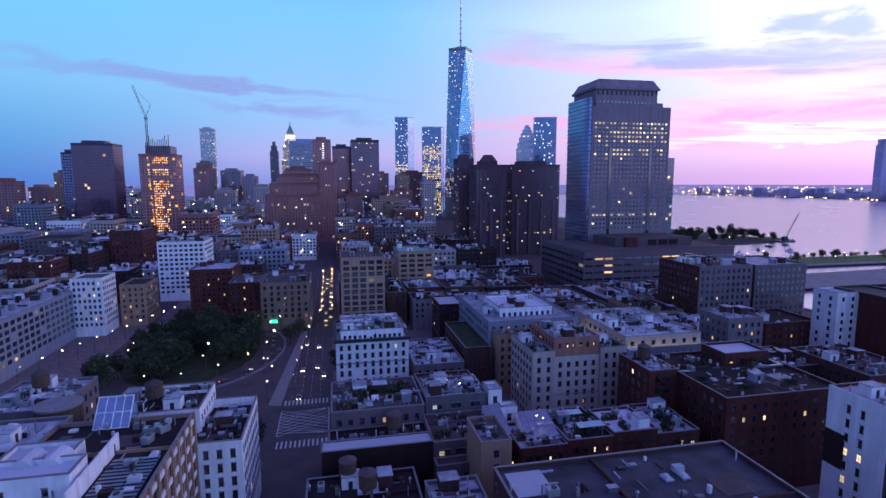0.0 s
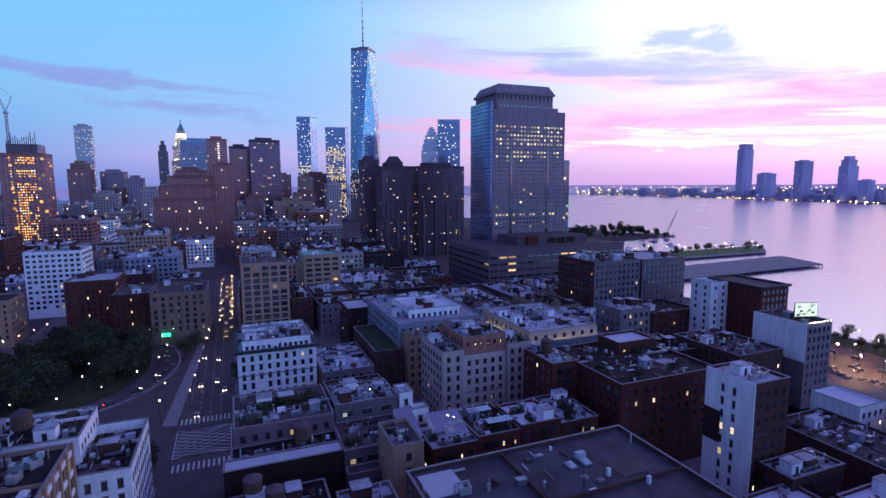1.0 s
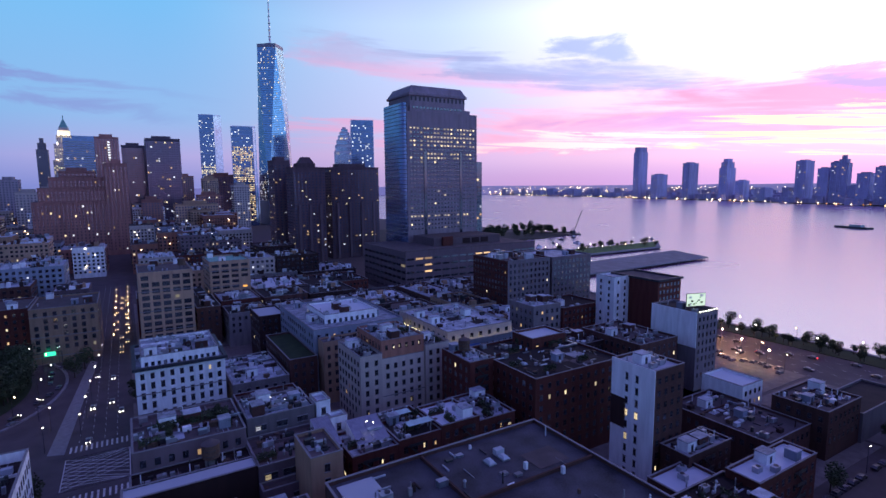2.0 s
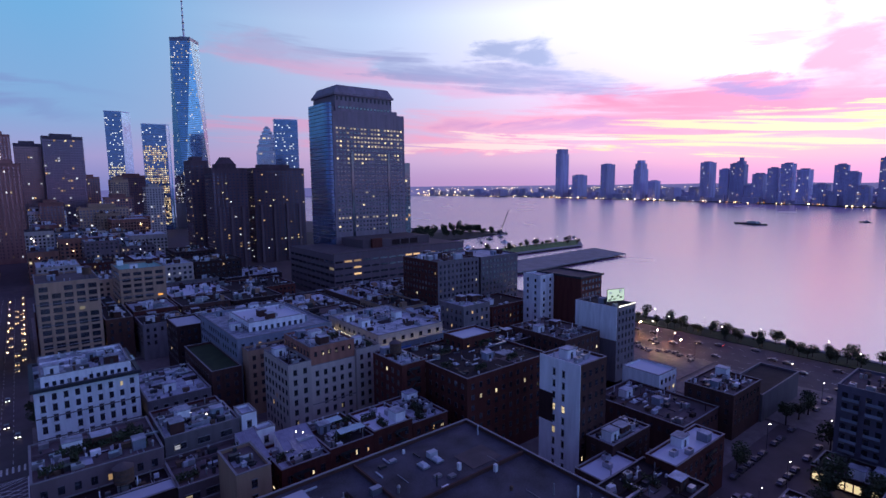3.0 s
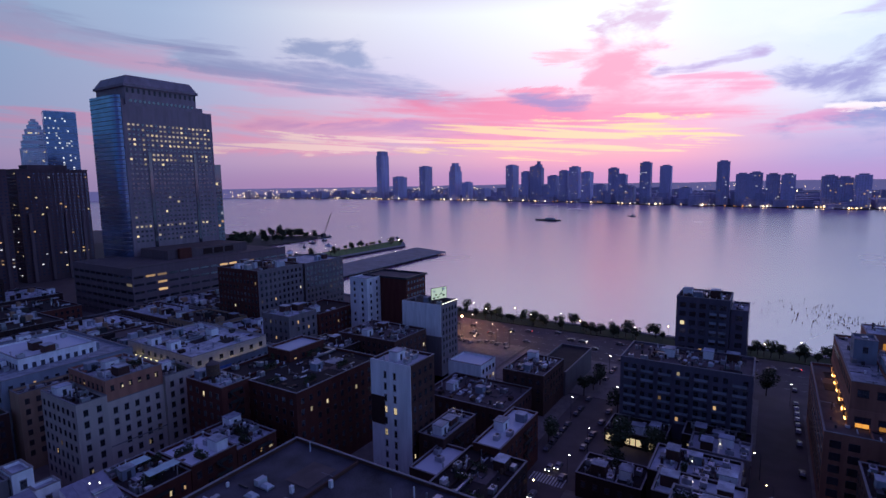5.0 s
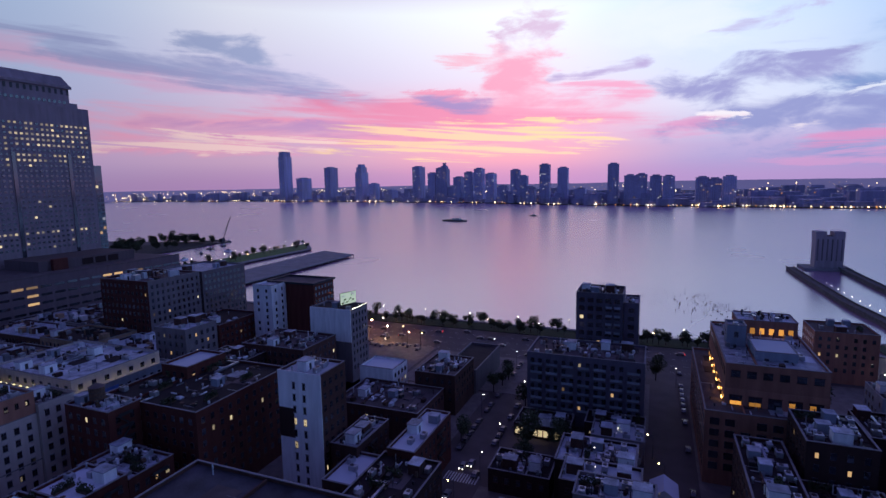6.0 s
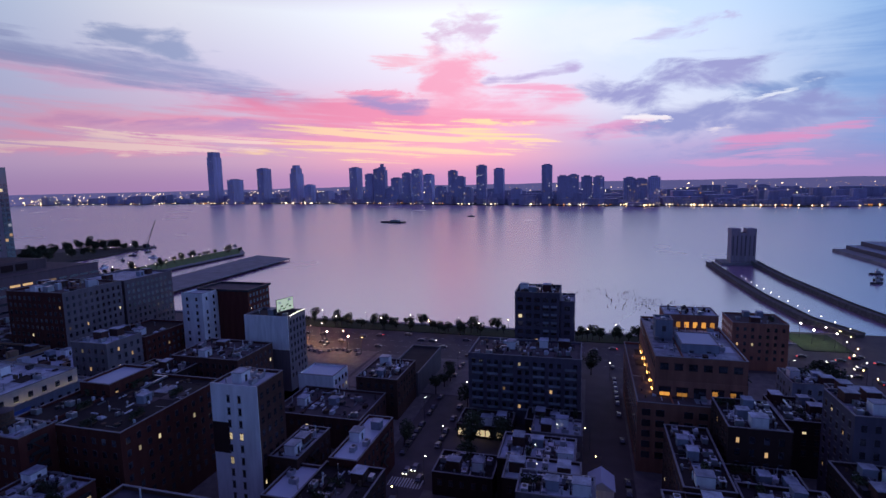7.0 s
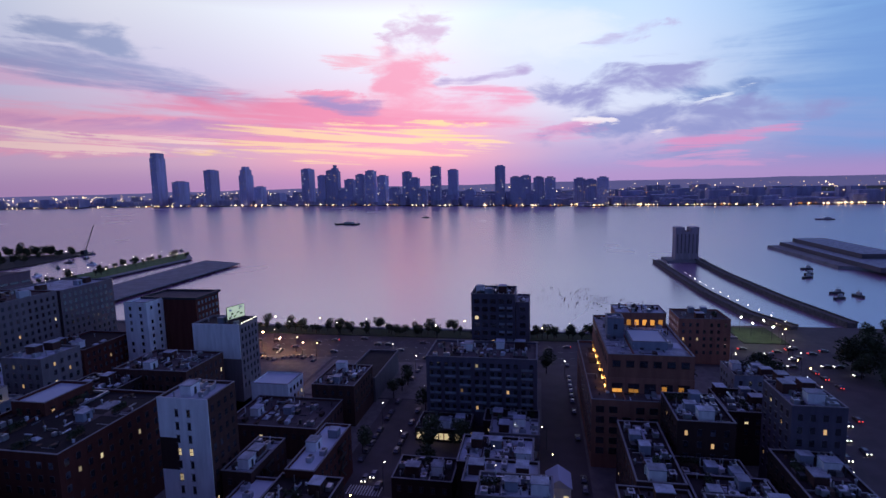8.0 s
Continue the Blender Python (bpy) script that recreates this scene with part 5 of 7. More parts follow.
def spire_tower():
    """Tapering glass tower whose square turns an eighth on the way up, with a ringed mast."""
    b = thing("tower", 318, 1302, 0, "very tall tapering blue glass skyscraper with white mast", "skyscraper", turn=8)
    h0, h1, a = 56.0, 407.0, 31.0
    body = Shape()
    body.box(-a, a, -a, a, 0, h0 - 0.02, "tower_steel")
    lo = [(-a, -a), (a, -a), (a, a), (-a, a)]
    hi = [(0, -a), (a, 0), (0, a), (-a, 0)]
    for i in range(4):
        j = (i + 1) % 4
        # alternate facets take darker glass: facet shading put into the colour
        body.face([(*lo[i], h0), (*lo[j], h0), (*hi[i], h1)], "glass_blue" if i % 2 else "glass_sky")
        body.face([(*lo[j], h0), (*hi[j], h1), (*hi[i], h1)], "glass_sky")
    body.face([(*p, h1) for p in hi], "roof_gravel")
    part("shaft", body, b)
    r = random.Random(5)
    lines, panes = Shape(), Shape()
    for k in range(86):
        f = k / 86
        z = h0 + (h1 - h0) * f
        ring = []
        for i in range(4):
            j = (i + 1) % 4
            pl, ph, pj = Vector(lo[i]), Vector(hi[i]), Vector(lo[j])
            ring += [pl.lerp(Vector(hi[i - 1]), f), pl.lerp(ph, f)]
        ring = [p * 1.004 for p in ring]
        n = len(lines.v)
        lines.v += [(p.x, p.y, z) for p in ring] + [(p.x, p.y, z + 0.9) for p in ring]
        q = lines.mat("tower_steel")
        for i in range(8):
            lines.f.append((n + i, n + (i + 1) % 8, n + 8 + (i + 1) % 8, n + 8 + i))
            lines.m.append(q)
        for i in range(8):
            p0, p1 = ring[i], ring[(i + 1) % 8]
            if (p1 - p0).length < 3:
                continue
            for c in range(int((p1 - p0).length / 3.2)):
                if r.random() < (0.06 if 10 < k < 74 else 0.15):
                    u0 = p0.lerp(p1, (c + 0.15) / ((p1 - p0).length / 3.2)) * 1.004
                    u1 = p0.lerp(p1, (c + 0.8) / ((p1 - p0).length / 3.2)) * 1.004
                    panes.face([(u0.x, u0.y, z + 1.0), (u1.x, u1.y, z + 1.0), (u1.x, u1.y, z + 3.6), (u0.x, u0.y, z + 3.6)], r.choice(("lit_white", "lit_yellow", "lit_white")))
    part("floor_line", lines, b, kind="stuff")
    part("lit_panes", panes, b, kind="stuff")
    part("parapet", Shape().prism([(x * 1.01, y * 1.01) for x, y in hi], h1 + 0.01, h1 + 8, "tower_steel"), b)
    part("ring_deck", Shape().drum(0, 0, 12, h1 + 8.01, h1 + 12, "metal_grey", 20), b)
    mast = Shape()
    for k in range(8):
        mast.drum(0, 0, 2.2 - k * 0.22, h1 + 12 + k * 15, h1 + 29 + k * 15, "paint_white", 8)
        mast.drum(0, 0, 3.0 - k * 0.26, h1 + 27.5 + k * 15, h1 + 29 + k * 15, "metal_dark", 8)
    part("mast", mast, b)
    lights = Shape()
    for k in range(12):
        lights.ball(0, -2.6, h1 + 22 + k * 9.6, 0.9, "lit_white")
    part("mast_lamps", lights, b)


spire_tower()
W3 = ("lit_white", "lit_yellow", "lit_white")
def glass_slab(label, x, y, w, d, h, cut, turn, dense, seed, tones=("lit_yellow", "lit_yellow", "cream_glow")):
    """Sheer glass tower, one corner bevelled as a sunset glint; its lower floors are mostly lit."""
    r = random.Random(seed)
    b = thing("tower", x, y, 0, label, "skyscraper", turn=turn)
    a, e = w / 2, d / 2
    cx, cy = cut * 0.67, cut * 0.74
    poly = [(-a, -e), (a - cx, -e), (a, -e + cy), (a, e), (-a, e)]
    part("shaft", Shape().prism(poly, 0, h, "glass_blue", "roof_gravel"), b)
    # bevel in lighter glass, put in for the reflected sunset
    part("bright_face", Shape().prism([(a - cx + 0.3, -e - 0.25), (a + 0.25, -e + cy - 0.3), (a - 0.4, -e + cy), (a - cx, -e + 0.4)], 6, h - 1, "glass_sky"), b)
    lines = Shape()
    for k in range(int(h / 12)):
        lines.prism([(px * 1.006, py * 1.006) for px, py in poly], 10 + k * 12, 10.8 + k * 12, "tower_steel")
    part("floor_line", lines, b, kind="stuff")
    part("parapet", Shape().prism([(px * 1.01, py * 1.01) for px, py in poly], h + 0.01, h + 1.6, "paint_white"), b)
    panes = Shape()
    for k in range(int((h - 12) / 4.2)):
        z = 8 + k * 4.2
        low = z < h * dense
        full = r.random() < 0.55
        for i in range(int((w - cx) / 3.4)):
            u = -a + 0.8 + i * 3.4
            if r.random() < (0.8 if low and full else 0.35 if low else 0.11):
                panes.box(u, u + 2.4, -e - 0.3, -e - 0.02, z, z + 2.6, r.choice(tones) if low else "lit_tower")
    part("lit_pane", panes, b, kind="stuff")
    return b


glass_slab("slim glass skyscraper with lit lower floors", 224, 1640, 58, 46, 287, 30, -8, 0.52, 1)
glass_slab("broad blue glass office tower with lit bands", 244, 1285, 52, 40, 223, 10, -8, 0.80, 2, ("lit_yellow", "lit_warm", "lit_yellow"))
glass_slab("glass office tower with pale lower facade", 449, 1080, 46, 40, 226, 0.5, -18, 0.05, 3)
tower("stepped stone and glass tower with sloping top", 452, 1192, 48, 34, 168, "paint_white", "glass_sky", "new", 4.2, 3.4, (2.4, 2.6), 0.06, W3, steps=((0.9, 0.86, 182), (0.76, 0.8, 194), (0.6, 0.7, 204), (0.44, 0.6, 212), (0.3, 0.5, 219)), turn=-18, bands="paint_white")
tower("residential tower with rippled steel facade", -336, 1606, 38, 26, 240, "metal_grey", "glass_sky", "nw", 4.2, 4.2, (2.0, 2.2), 0.24, ("lit_white", "lit_white", "lit_yellow"), turn=4)
# neo-gothic tower; glowing box and lit rows stand in for its floodlit crown
wool = tower("old stone tower with floodlit green pyramid crown", -104, 1476, 46, 40, 150, "stone_cream", "glass_tower", "nw", 4.2, 4.0, (1.8, 2.2), 0.16, ("cream_glow", "lit_yellow"), steps=((0.85, 0.85, 186), (0.62, 0.62, 206)), roof_box=False, lit_rows=(3, 4, 5, 6, 7))
part("crown", Shape().box(-11, 11, -11, 11, 207.1, 217, "cream_glow").box(-9, 9, -9, 9, 217.01, 224, "stone_cream").prism([(-8.5, -8.5), (8.5, -8.5), (8.5, 8.5), (-8.5, 8.5)], 224.01, 243, "copper_green", shrink=0.12), wool)
part("finial", Shape().drum(0, 0, 0.9, 243, 251, "copper_green", 6), wool)
for z, u in ((151.4, 20.4), (187.4, 17.0), (207.4, 13.0)):
    for f in (-0.7, 0.0, 0.7):
        part("flood_lamp", Shape().box(u * f - 0.8, u * f + 0.8, -u - 0.6, -u - 0.1, z, z + 0.5, "flood_cream"), wool)
tower("old slim stone tower with pointed top", -141, 1420, 20, 20, 170, "stone_grey", "glass_tower", "nw", 4.2, 4.0, (1.8, 2.2), 0.05, steps=((0.7, 0.7, 184), (0.35, 0.35, 194)), roof_box=False)
tower("glass office tower behind the brick telephone building", -52, 1180, 66, 40, 178, "glass_blue", "glass_tower", "nw", 4.2, 3.6, (3.0, 2.8), 0.05, bands="tower_steel")
red = tower("slim red-brown tower under construction", -16, 1000, 32, 30, 168, "tower_brown", "glass_bronze", "nw", 4.0, 4.0, (2.0, 2.4), 0.06)
strip = Shape()
for k in range(26):
    strip.box(1, 4, -15.5, -15.2, 60 + k * 4, 62 + k * 4, "lit_tower")
part("hoist_light", strip, red, kind="stuff")
tower("dark red-brown office slab", 22, 1150, 38, 34, 166, "tower_black", "glass_bronze", "nw", 4.0, 3.4, (2.6, 2.4), 0.04)
tower("dark office tower with sparse lit windows", 66, 1080, 54, 46, 174, "tower_black", "glass_night", "nw", 4.0, 3.4, (2.6, 2.4), 0.07)
tower("dark bronze office block catching the sunset", -361, 940, 58, 40, 152, "tower_black", "glass_night", "nw", 4.2, 3.6, (3.3, 3.6), 0.004)
tower("blue-grey set-back wing of a dark office block", -399, 940, 16, 30, 138, "tower_black", "glass_blue", "nw", 4.2, 3.6, (3.0, 2.9), 0.02)

# broad brown stepped telephone building
tower("massive brown brick stepped office building", -50, 870, 100, 60, 72, "tower_brown", "glass_bronze", "nw", 4.2, 4.2, (1.8, 2.4), 0.05, steps=((0.86, 0.85, 90), (0.62, 0.7, 104), (0.4, 0.5, 112)))
tower("red-brown tower shaft beside a stepped brick building", -6, 862, 27, 46, 122, "tower_brown", "glass_bronze", "nw", 4.2, 4.2, (1.4, 2.2), 0.03)


def building_site():
    b = tower("concrete tower under construction glowing with orange work lights", -231, 806, 46, 34, 130, "tower_brown", "glass_bronze", "nw", 4.0, 4.4, (3.2, 2.9), 0.06, ("lit_orange", "lit_warm"), roof_box=False, lit_rows=(), category="construction")
    r = random.Random(8)
    s = Shape()
    for j in range(35):
        if j in (25, 26, 30, 31):
            continue
        for i in range(9):
            if r.random() < (0.86 if i < 5 or j > 20 else 0.42):
                x = -8 + i * 2.5 - (0.12 * j if i == 0 else 0)
                s.box(x - 0.7, x + 0.7, -17.6, -17.25, 16 + j * 3.2, 16 + j * 3.2 + r.uniform(0.9, 1.7), r.choice(("work_light", "lit_orange", "work_light", "cream_glow")))
    part("work_lights", s, b)
    s = Shape().box(-15, 17, -14, 14, 131, 142, "tower_dark")
    for k in range(14):
        s.box(-14 + k * 2.2, -13.4 + k * 2.2, -15, -14.2, 131, 146 + r.uniform(0, 12), "metal_dark")
    part("rising_core", s, b)
    c = thing("tower_crane", -243, 794, 131, "pale tower crane with raised jib on a building site", "crane")
    m = Shape()
    for dx, dy in ((-1, -1), (1, -1), (1, 1), (-1, 1)):
        m.beam((dx, dy, 0), (dx, dy, 46), 0.5, "metal_grey")
    for k in range(11):
        m.beam((-1, -1, k * 4), (1, -1, k * 4 + 4), 0.35, "metal_grey").beam((1, -1, k * 4), (1, 1, k * 4 + 4), 0.35, "metal_grey")
    part("mast", m, c)
    part("cab", Shape().box(-2, 2, -2, 2, 46, 49, "metal_grey"), c)
    j = Shape()
    for o in (-0.8, 0.8):
        j.beam((o, 0, 49), (-14 + o, 0, 90), 0.6, "metal_grey")
    j.beam((0, 0, 49), (7, 0, 66), 0.6, "metal_grey").beam((7, 0, 66), (-13.5, 0, 88), 0.2, "metal_dark")
    part("jib", j, c)


building_site()


def brown_slab(x, y, w, d, h, wings):
    b = tower("dark brown brick apartment tower with balconies", x, y, w, d, h, "slab_brown", "glass_tower", "new", 3.4, 4.2, (1.7, 1.3), 0.06)
    for i in range(wings):
        u = -w / 2 + (i + 0.5) * w / wings
        part("pier_column", Shape().box(u - 1.4, u + 1.4, -d / 2 - 1.6, -d / 2 - 0.3, 0.15, h * 0.62, "concrete_violet"), b)
    return b


brown_slab(171, 684, 20, 30, 122, 1)
hip = brown_slab(188, 628, 38, 30, 112, 3)
part("roof_gable", Shape().prism([(-9, -8), (9, -8), (9, 8), (-9, 8)], 117.6, 125, "slab_brown", shrink=0.5), hip)
brown_slab(253, 650, 64, 34, 113, 4)


# ---- broad office complex with granite tower ----
def granite_tower():
    b = thing("office_tower", 270, 468, 0, "pale granite office tower with blue glass wing and hipped crown", "skyscraper")
    b.matrix_basis = pose(261, 468, 0) @ Matrix.Diagonal((1.08, 1.08, 1.04, 1))
    r = random.Random(21)
    s = Shape()
    s.box(-31, 41, -26, 18, 0, 153, "granite")
    top = Shape().box(-27, 29, -24, 17, 153.004, 167, "granite")
    part("shoulder", Shape().box(29.01, 36, -22, 14, 153.004, 157, "granite"), b)
    part("shoulder", Shape().box(-30, -27.01, -22, 14, 153.004, 158, "granite"), b)
    part("shaft", s, b)
    part("upper_block", top, b)
    s = Shape().box(-28.5, 30.5, -25.5, 18.5, 167.01, 169, "granite").prism([(-28, -25), (30, -25), (30, 18), (-28, 18)], 169.01, 176, "tower_dark", shrink=0.86)
    part("crown", s, b)
    for i in range(14):
        part("crown_louvre", Shape().box(-26 + i * 4.1, -24.4 + i * 4.1, -24.25, -24.0, 162.5, 166.2, "metal_dark"), b)
    g = Shape()
    grid_facade(g, 68, 44, 47, 144, "n", 3.75, 3.4, (1.6, 1.5), "glass_dark", 0.03, ("lit_office", "lit_yellow", "lit_office"), r, 5, -4, (24, 23, 22, 21, 20, 18, 17, 3))
    grid_facade(g, 52, 41, 155, 162, "n", 3.75, 3.4, (1.9, 2.0), "glass_dark", 0.0, ("lit_warm",), r, 1, -3.5)
    grid_facade(g, 72, 40, 47, 144, "w", 3.75, 3.4, (1.9, 2.0), "glass_dark", 0.03, ("lit_warm", "lit_yellow"), r, 5, -4)
    part("glazing", g, b, kind="stuff")
    for u in (-13.5, 23.5):
        part("dark_bay", Shape().box(u - 1.2, u + 1.2, -26.5, -26.0, 40, 118, "glass_dark"), b)
    q = Shape()
    q.prism([(-34.5, 12), (-34.5, -18), (-34, -22), (-33, -24.5), (-31.02, -25), (-31.02, 12)], 0, 160, "glass_blue", "roof_gravel")
    part("glass_wing", q, b)
    q = Shape()
    for k in range(36):
        z = 42 + k * 3.3
        q.prism([(-34.7, 12.1), (-34.7, -18.1), (-34.2, -22.2), (-33, -24.7), (-31.03, -25.25), (-31.03, 12.1)], z, z + 0.55, "tower_steel" if k % 3 else "tower_dark")
    part("glass_wing_spandrel", q, b, kind="stuff")
    q = Shape().box(41.02, 54, -16, 12, 0, 110, "glass_teal").box(41.03, 48, -12, 10, 110.01, 118, "glass_teal")
    part("side_wing", q, b)
    g = Shape()
    grid_facade(g, 13, 28, 30, 102, "nw", 3.8, 3.0, (2.0, 2.2), "glass_dark", 0.14, ("lit_warm", "lit_yellow", "lit_white"), r, 47.5, -2)
    part("side_wing_glazing", g, b, kind="stuff")
    # podium
    p = thing("office_podium", 258, 415, 0.15, "long brown concrete office podium with ribbon windows", "building")
    s = Shape()
    x0, x1, y0, y1, h = 191 - 258, 326 - 258, 375 - 415, 395 - 415, 38.0
    s.box(x0, x1, y0, 45, 0, h, "concrete_violet", "roof_gravel")
    part("wall", s, p)
    part("parapet", Shape().box(x0 - 0.2, x1 + 0.2, y0 - 0.2, y0 + 0.4, h + 0.004, h + 1.2, "concrete_violet"), p)
    g = Shape()
    grid_facade(g, x1 - x0, 40, 3, 36, "n", 5.4, 8.2, (6.6, 1.5), "glass_dark", 0.09, ("lit_warm",), r, (x0 + x1) / 2, y0 + 20)
    grid_facade(g, x1 - x0, 84, 3, 36, "e", 5.4, 8.2, (6.6, 1.9), "glass_dark", 0.02, ("lit_yellow",), r, (x0 + x1) / 2, 2)
    part("ribbon_glazing", g, p, kind="stuff")
    part("roof_pavilion", Shape().box(-28, 44, -18, 20, h + 0.01, h + 7, "concrete_violet", "roof_gravel"), p)
    part("brick_chimney", Shape().box(-20, -10, -21, -18.01, h + 0.01, h + 8, "brick_red"), p)
    for u in (2, 12, 22):
        part("louvre_panel", Shape().box(u, u + 8, -18.4, -18.01, h + 1, h + 5.5, "brick_dark"), p)


granite_tower()


# ---- city fabric between the near blocks and the skyline ----
def fabric():
    r = random.Random(77)
    walls = ["stone_grey", "brick_brown", "brick_red", "stone_tan", "brick_dark", "stone_grey", "paint_blue_grey", "concrete_violet", "stone_cream"]
    roofs = ["roof_tar", "roof_silver", "roof_gravel", "roof_silver", "roof_white"]
    tints = {"stone_grey": "grey stone", "brick_brown": "brown brick", "brick_red": "red brick", "stone_tan": "tan brick", "brick_dark": "dark brick",
             "paint_blue_grey": "blue-grey", "concrete_violet": "brown concrete", "stone_cream": "cream stone"}
    far, bits = Shape(), random.Random(78)
    y = 380.0
    while y < 1150:
        depth = r.uniform(24, 34) * (1 + y / 1800)
        x = -0.72 * y - 60
        while x < 0.32 * y - 30:
            w = r.uniform(15, 30) * (1 + y / 1500)
            x1 = x + w
            in_way = (x1 > -12 and x < 3) or (y < 412 and x1 > -150 and x < 110) or (y < 470 and x1 > -145 and x < -90) or (x1 > -110 and x < 24 and 790 < y + depth and y < 910) \
                or (x1 > 160 and 575 < y + depth) or (x1 > 150 and y < 520) or (-255 < x1 and x < -180 and 760 < y + depth and y < 830) or (x1 > -440 and x < -300 and 880 < y + depth and y < 970)
            in_way = in_way or (y < 490 and x < -90 and x1 > -145)
            if not in_way and r.random() < 0.92:
                h = r.choice((16, 20, 22, 25, 28, 34)) * (1 + max(0, y - 420) / 900) * (1.35 if r.random() < 0.12 else 1)
                m = r.choice(walls)
                if y > 640:
                    # paler walls stand in for haze over the far blocks
                    m = bits.choice(("stone_cream", "stone_tan", "paint_blue_grey", "paint_white", "stone_cream", "brick_orange", "stone_grey", "tower_brown"))
                    far.box(x, x1 - 0.6, y, y + depth, 0.0, h, m, r.choice(roofs))
                    far.box(x + w * 0.2, x + w * 0.2 + 5, y + depth * 0.4, y + depth * 0.4 + 5, h, h + 4, bits.choice(walls), "roof_silver")
                    for _ in range(3):
                        far.ball(x + bits.uniform(0.1, 0.9) * w, y - 0.8, bits.uniform(0.35, 1.05) * h, bits.uniform(0.4, 0.75), bits.choice(("lamp_far", "lamp_far", "headlamp", "lamp_red") if bits.random() < 0.2 else ("lamp_far", "headlamp")))
                    for _ in range(7):
                        bx, by, bs = x + bits.uniform(0.05, 0.8) * w, y + bits.uniform(0.05, 0.8) * depth, bits.uniform(1.5, 4.5)
                        far.box(bx, bx + bs, by, by + bs * bits.uniform(0.5, 1.2), h, h + bits.uniform(1.0, 4.5), bits.choice(("roof_white", "brick_brown", "metal_dark", "zinc", "stone_tan", "paint_white")))
                    grid_facade(far, x1 - x - 0.6, depth, 4, h - 1, "nw" if x < 0 else "ne", 3.8, 3.6, (1.9, 2.0), "glass_dark", 0.05, ("lit_warm", "lit_yellow", "lit_white"), r, (x + x1 - 0.6) / 2, y + depth / 2)
                    x = x1 + (r.uniform(8, 14) if r.random() < 0.25 else 0.3)
                    continue
                _, spot = building("%s city block building under a flat roof" % tints[m], x, x1 - 0.6, y, y + depth, h, m, r.choice(roofs), "nw" if x < 0 else "ne", near=False, floor=3.8, bay=3.6, win=(1.9, 2.0),
                                   lit=0.045, plan=False, seed=int(x), cornice="", tones=("lit_warm", "lit_yellow", "lit_white"))
                if y < 560:
                    clutter(spot, int(x + y), 1, 1, 0, 0, 1 if r.random() < 0.2 else 0)
            x = x1 + (r.uniform(8, 14) if r.random() < 0.25 else 0.3)
        y += depth + (r.uniform(12, 18) if r.random() < 0.45 else 1.0)
    solid("far_city_blocks", far, "close-packed far city blocks with scattered lit windows", "city blocks", kind="stuff")
    # eastern blocks seen past the depot
    for y in (215, 262, 310, 350):
        for x in np.arange(-470, -235, 27):
            m = r.choice(walls)
            _, spot = building("%s city block building under a flat roof" % tints[m], x, x + 25, y, y + 34, r.choice((18, 22, 26, 30)), m, r.choice(roofs), "nw", near=False, floor=3.8, bay=3.6,
                               win=(1.9, 2.0), lit=0.045, plan=False, seed=int(x), cornice="")


fabric()
for (x, y, w, h) in ((-760, 900, 46, 84), (-830, 960, 40, 96), (-900, 1000, 50, 78), (-700, 1010, 36, 104), (-980, 1050, 60, 90), (-620, 860, 40, 70), (-700, 760, 44, 60), (-560, 1000, 40, 100), (-500, 1060, 30, 84), (-640, 1050, 44, 92), (-440, 1120, 34, 96), (-250, 1150, 36, 120), (-200, 1180, 28, 116), (-160, 1130, 26, 104),
                     (-280, 1300, 34, 136), (-215, 1250, 44, 118), (110, 1230, 36, 112), (150, 1150, 28, 106), (40, 1000, 30, 70), (180, 1000, 26, 92), (96, 900, 60, 64), (130, 1010, 40, 76),
                     (210, 1400, 60, 118), (300, 1120, 40, 96), (-476, 910, 34, 94), (-442, 1012, 20, 108), (-120, 1000, 30, 84), (-180, 980, 34, 78), (-90, 1060, 40, 92)):
    tower("distant city tower with a scatter of lit windows", x, y, w, 30, h, random.Random(int(x)).choice(("tower_dark", "stone_cream", "stone_tan", "tower_brown")), "glass_tower", "new", 4.0, 3.8, (2.2, 2.2), 0.05)


# ---- far shore ----
SHORE = [(2900, 4300), (2700, 3500), (2617, 2088), (2421, 1010), (2061, 116), (1867, -497), (1780, -1300), (1700, -2600)]


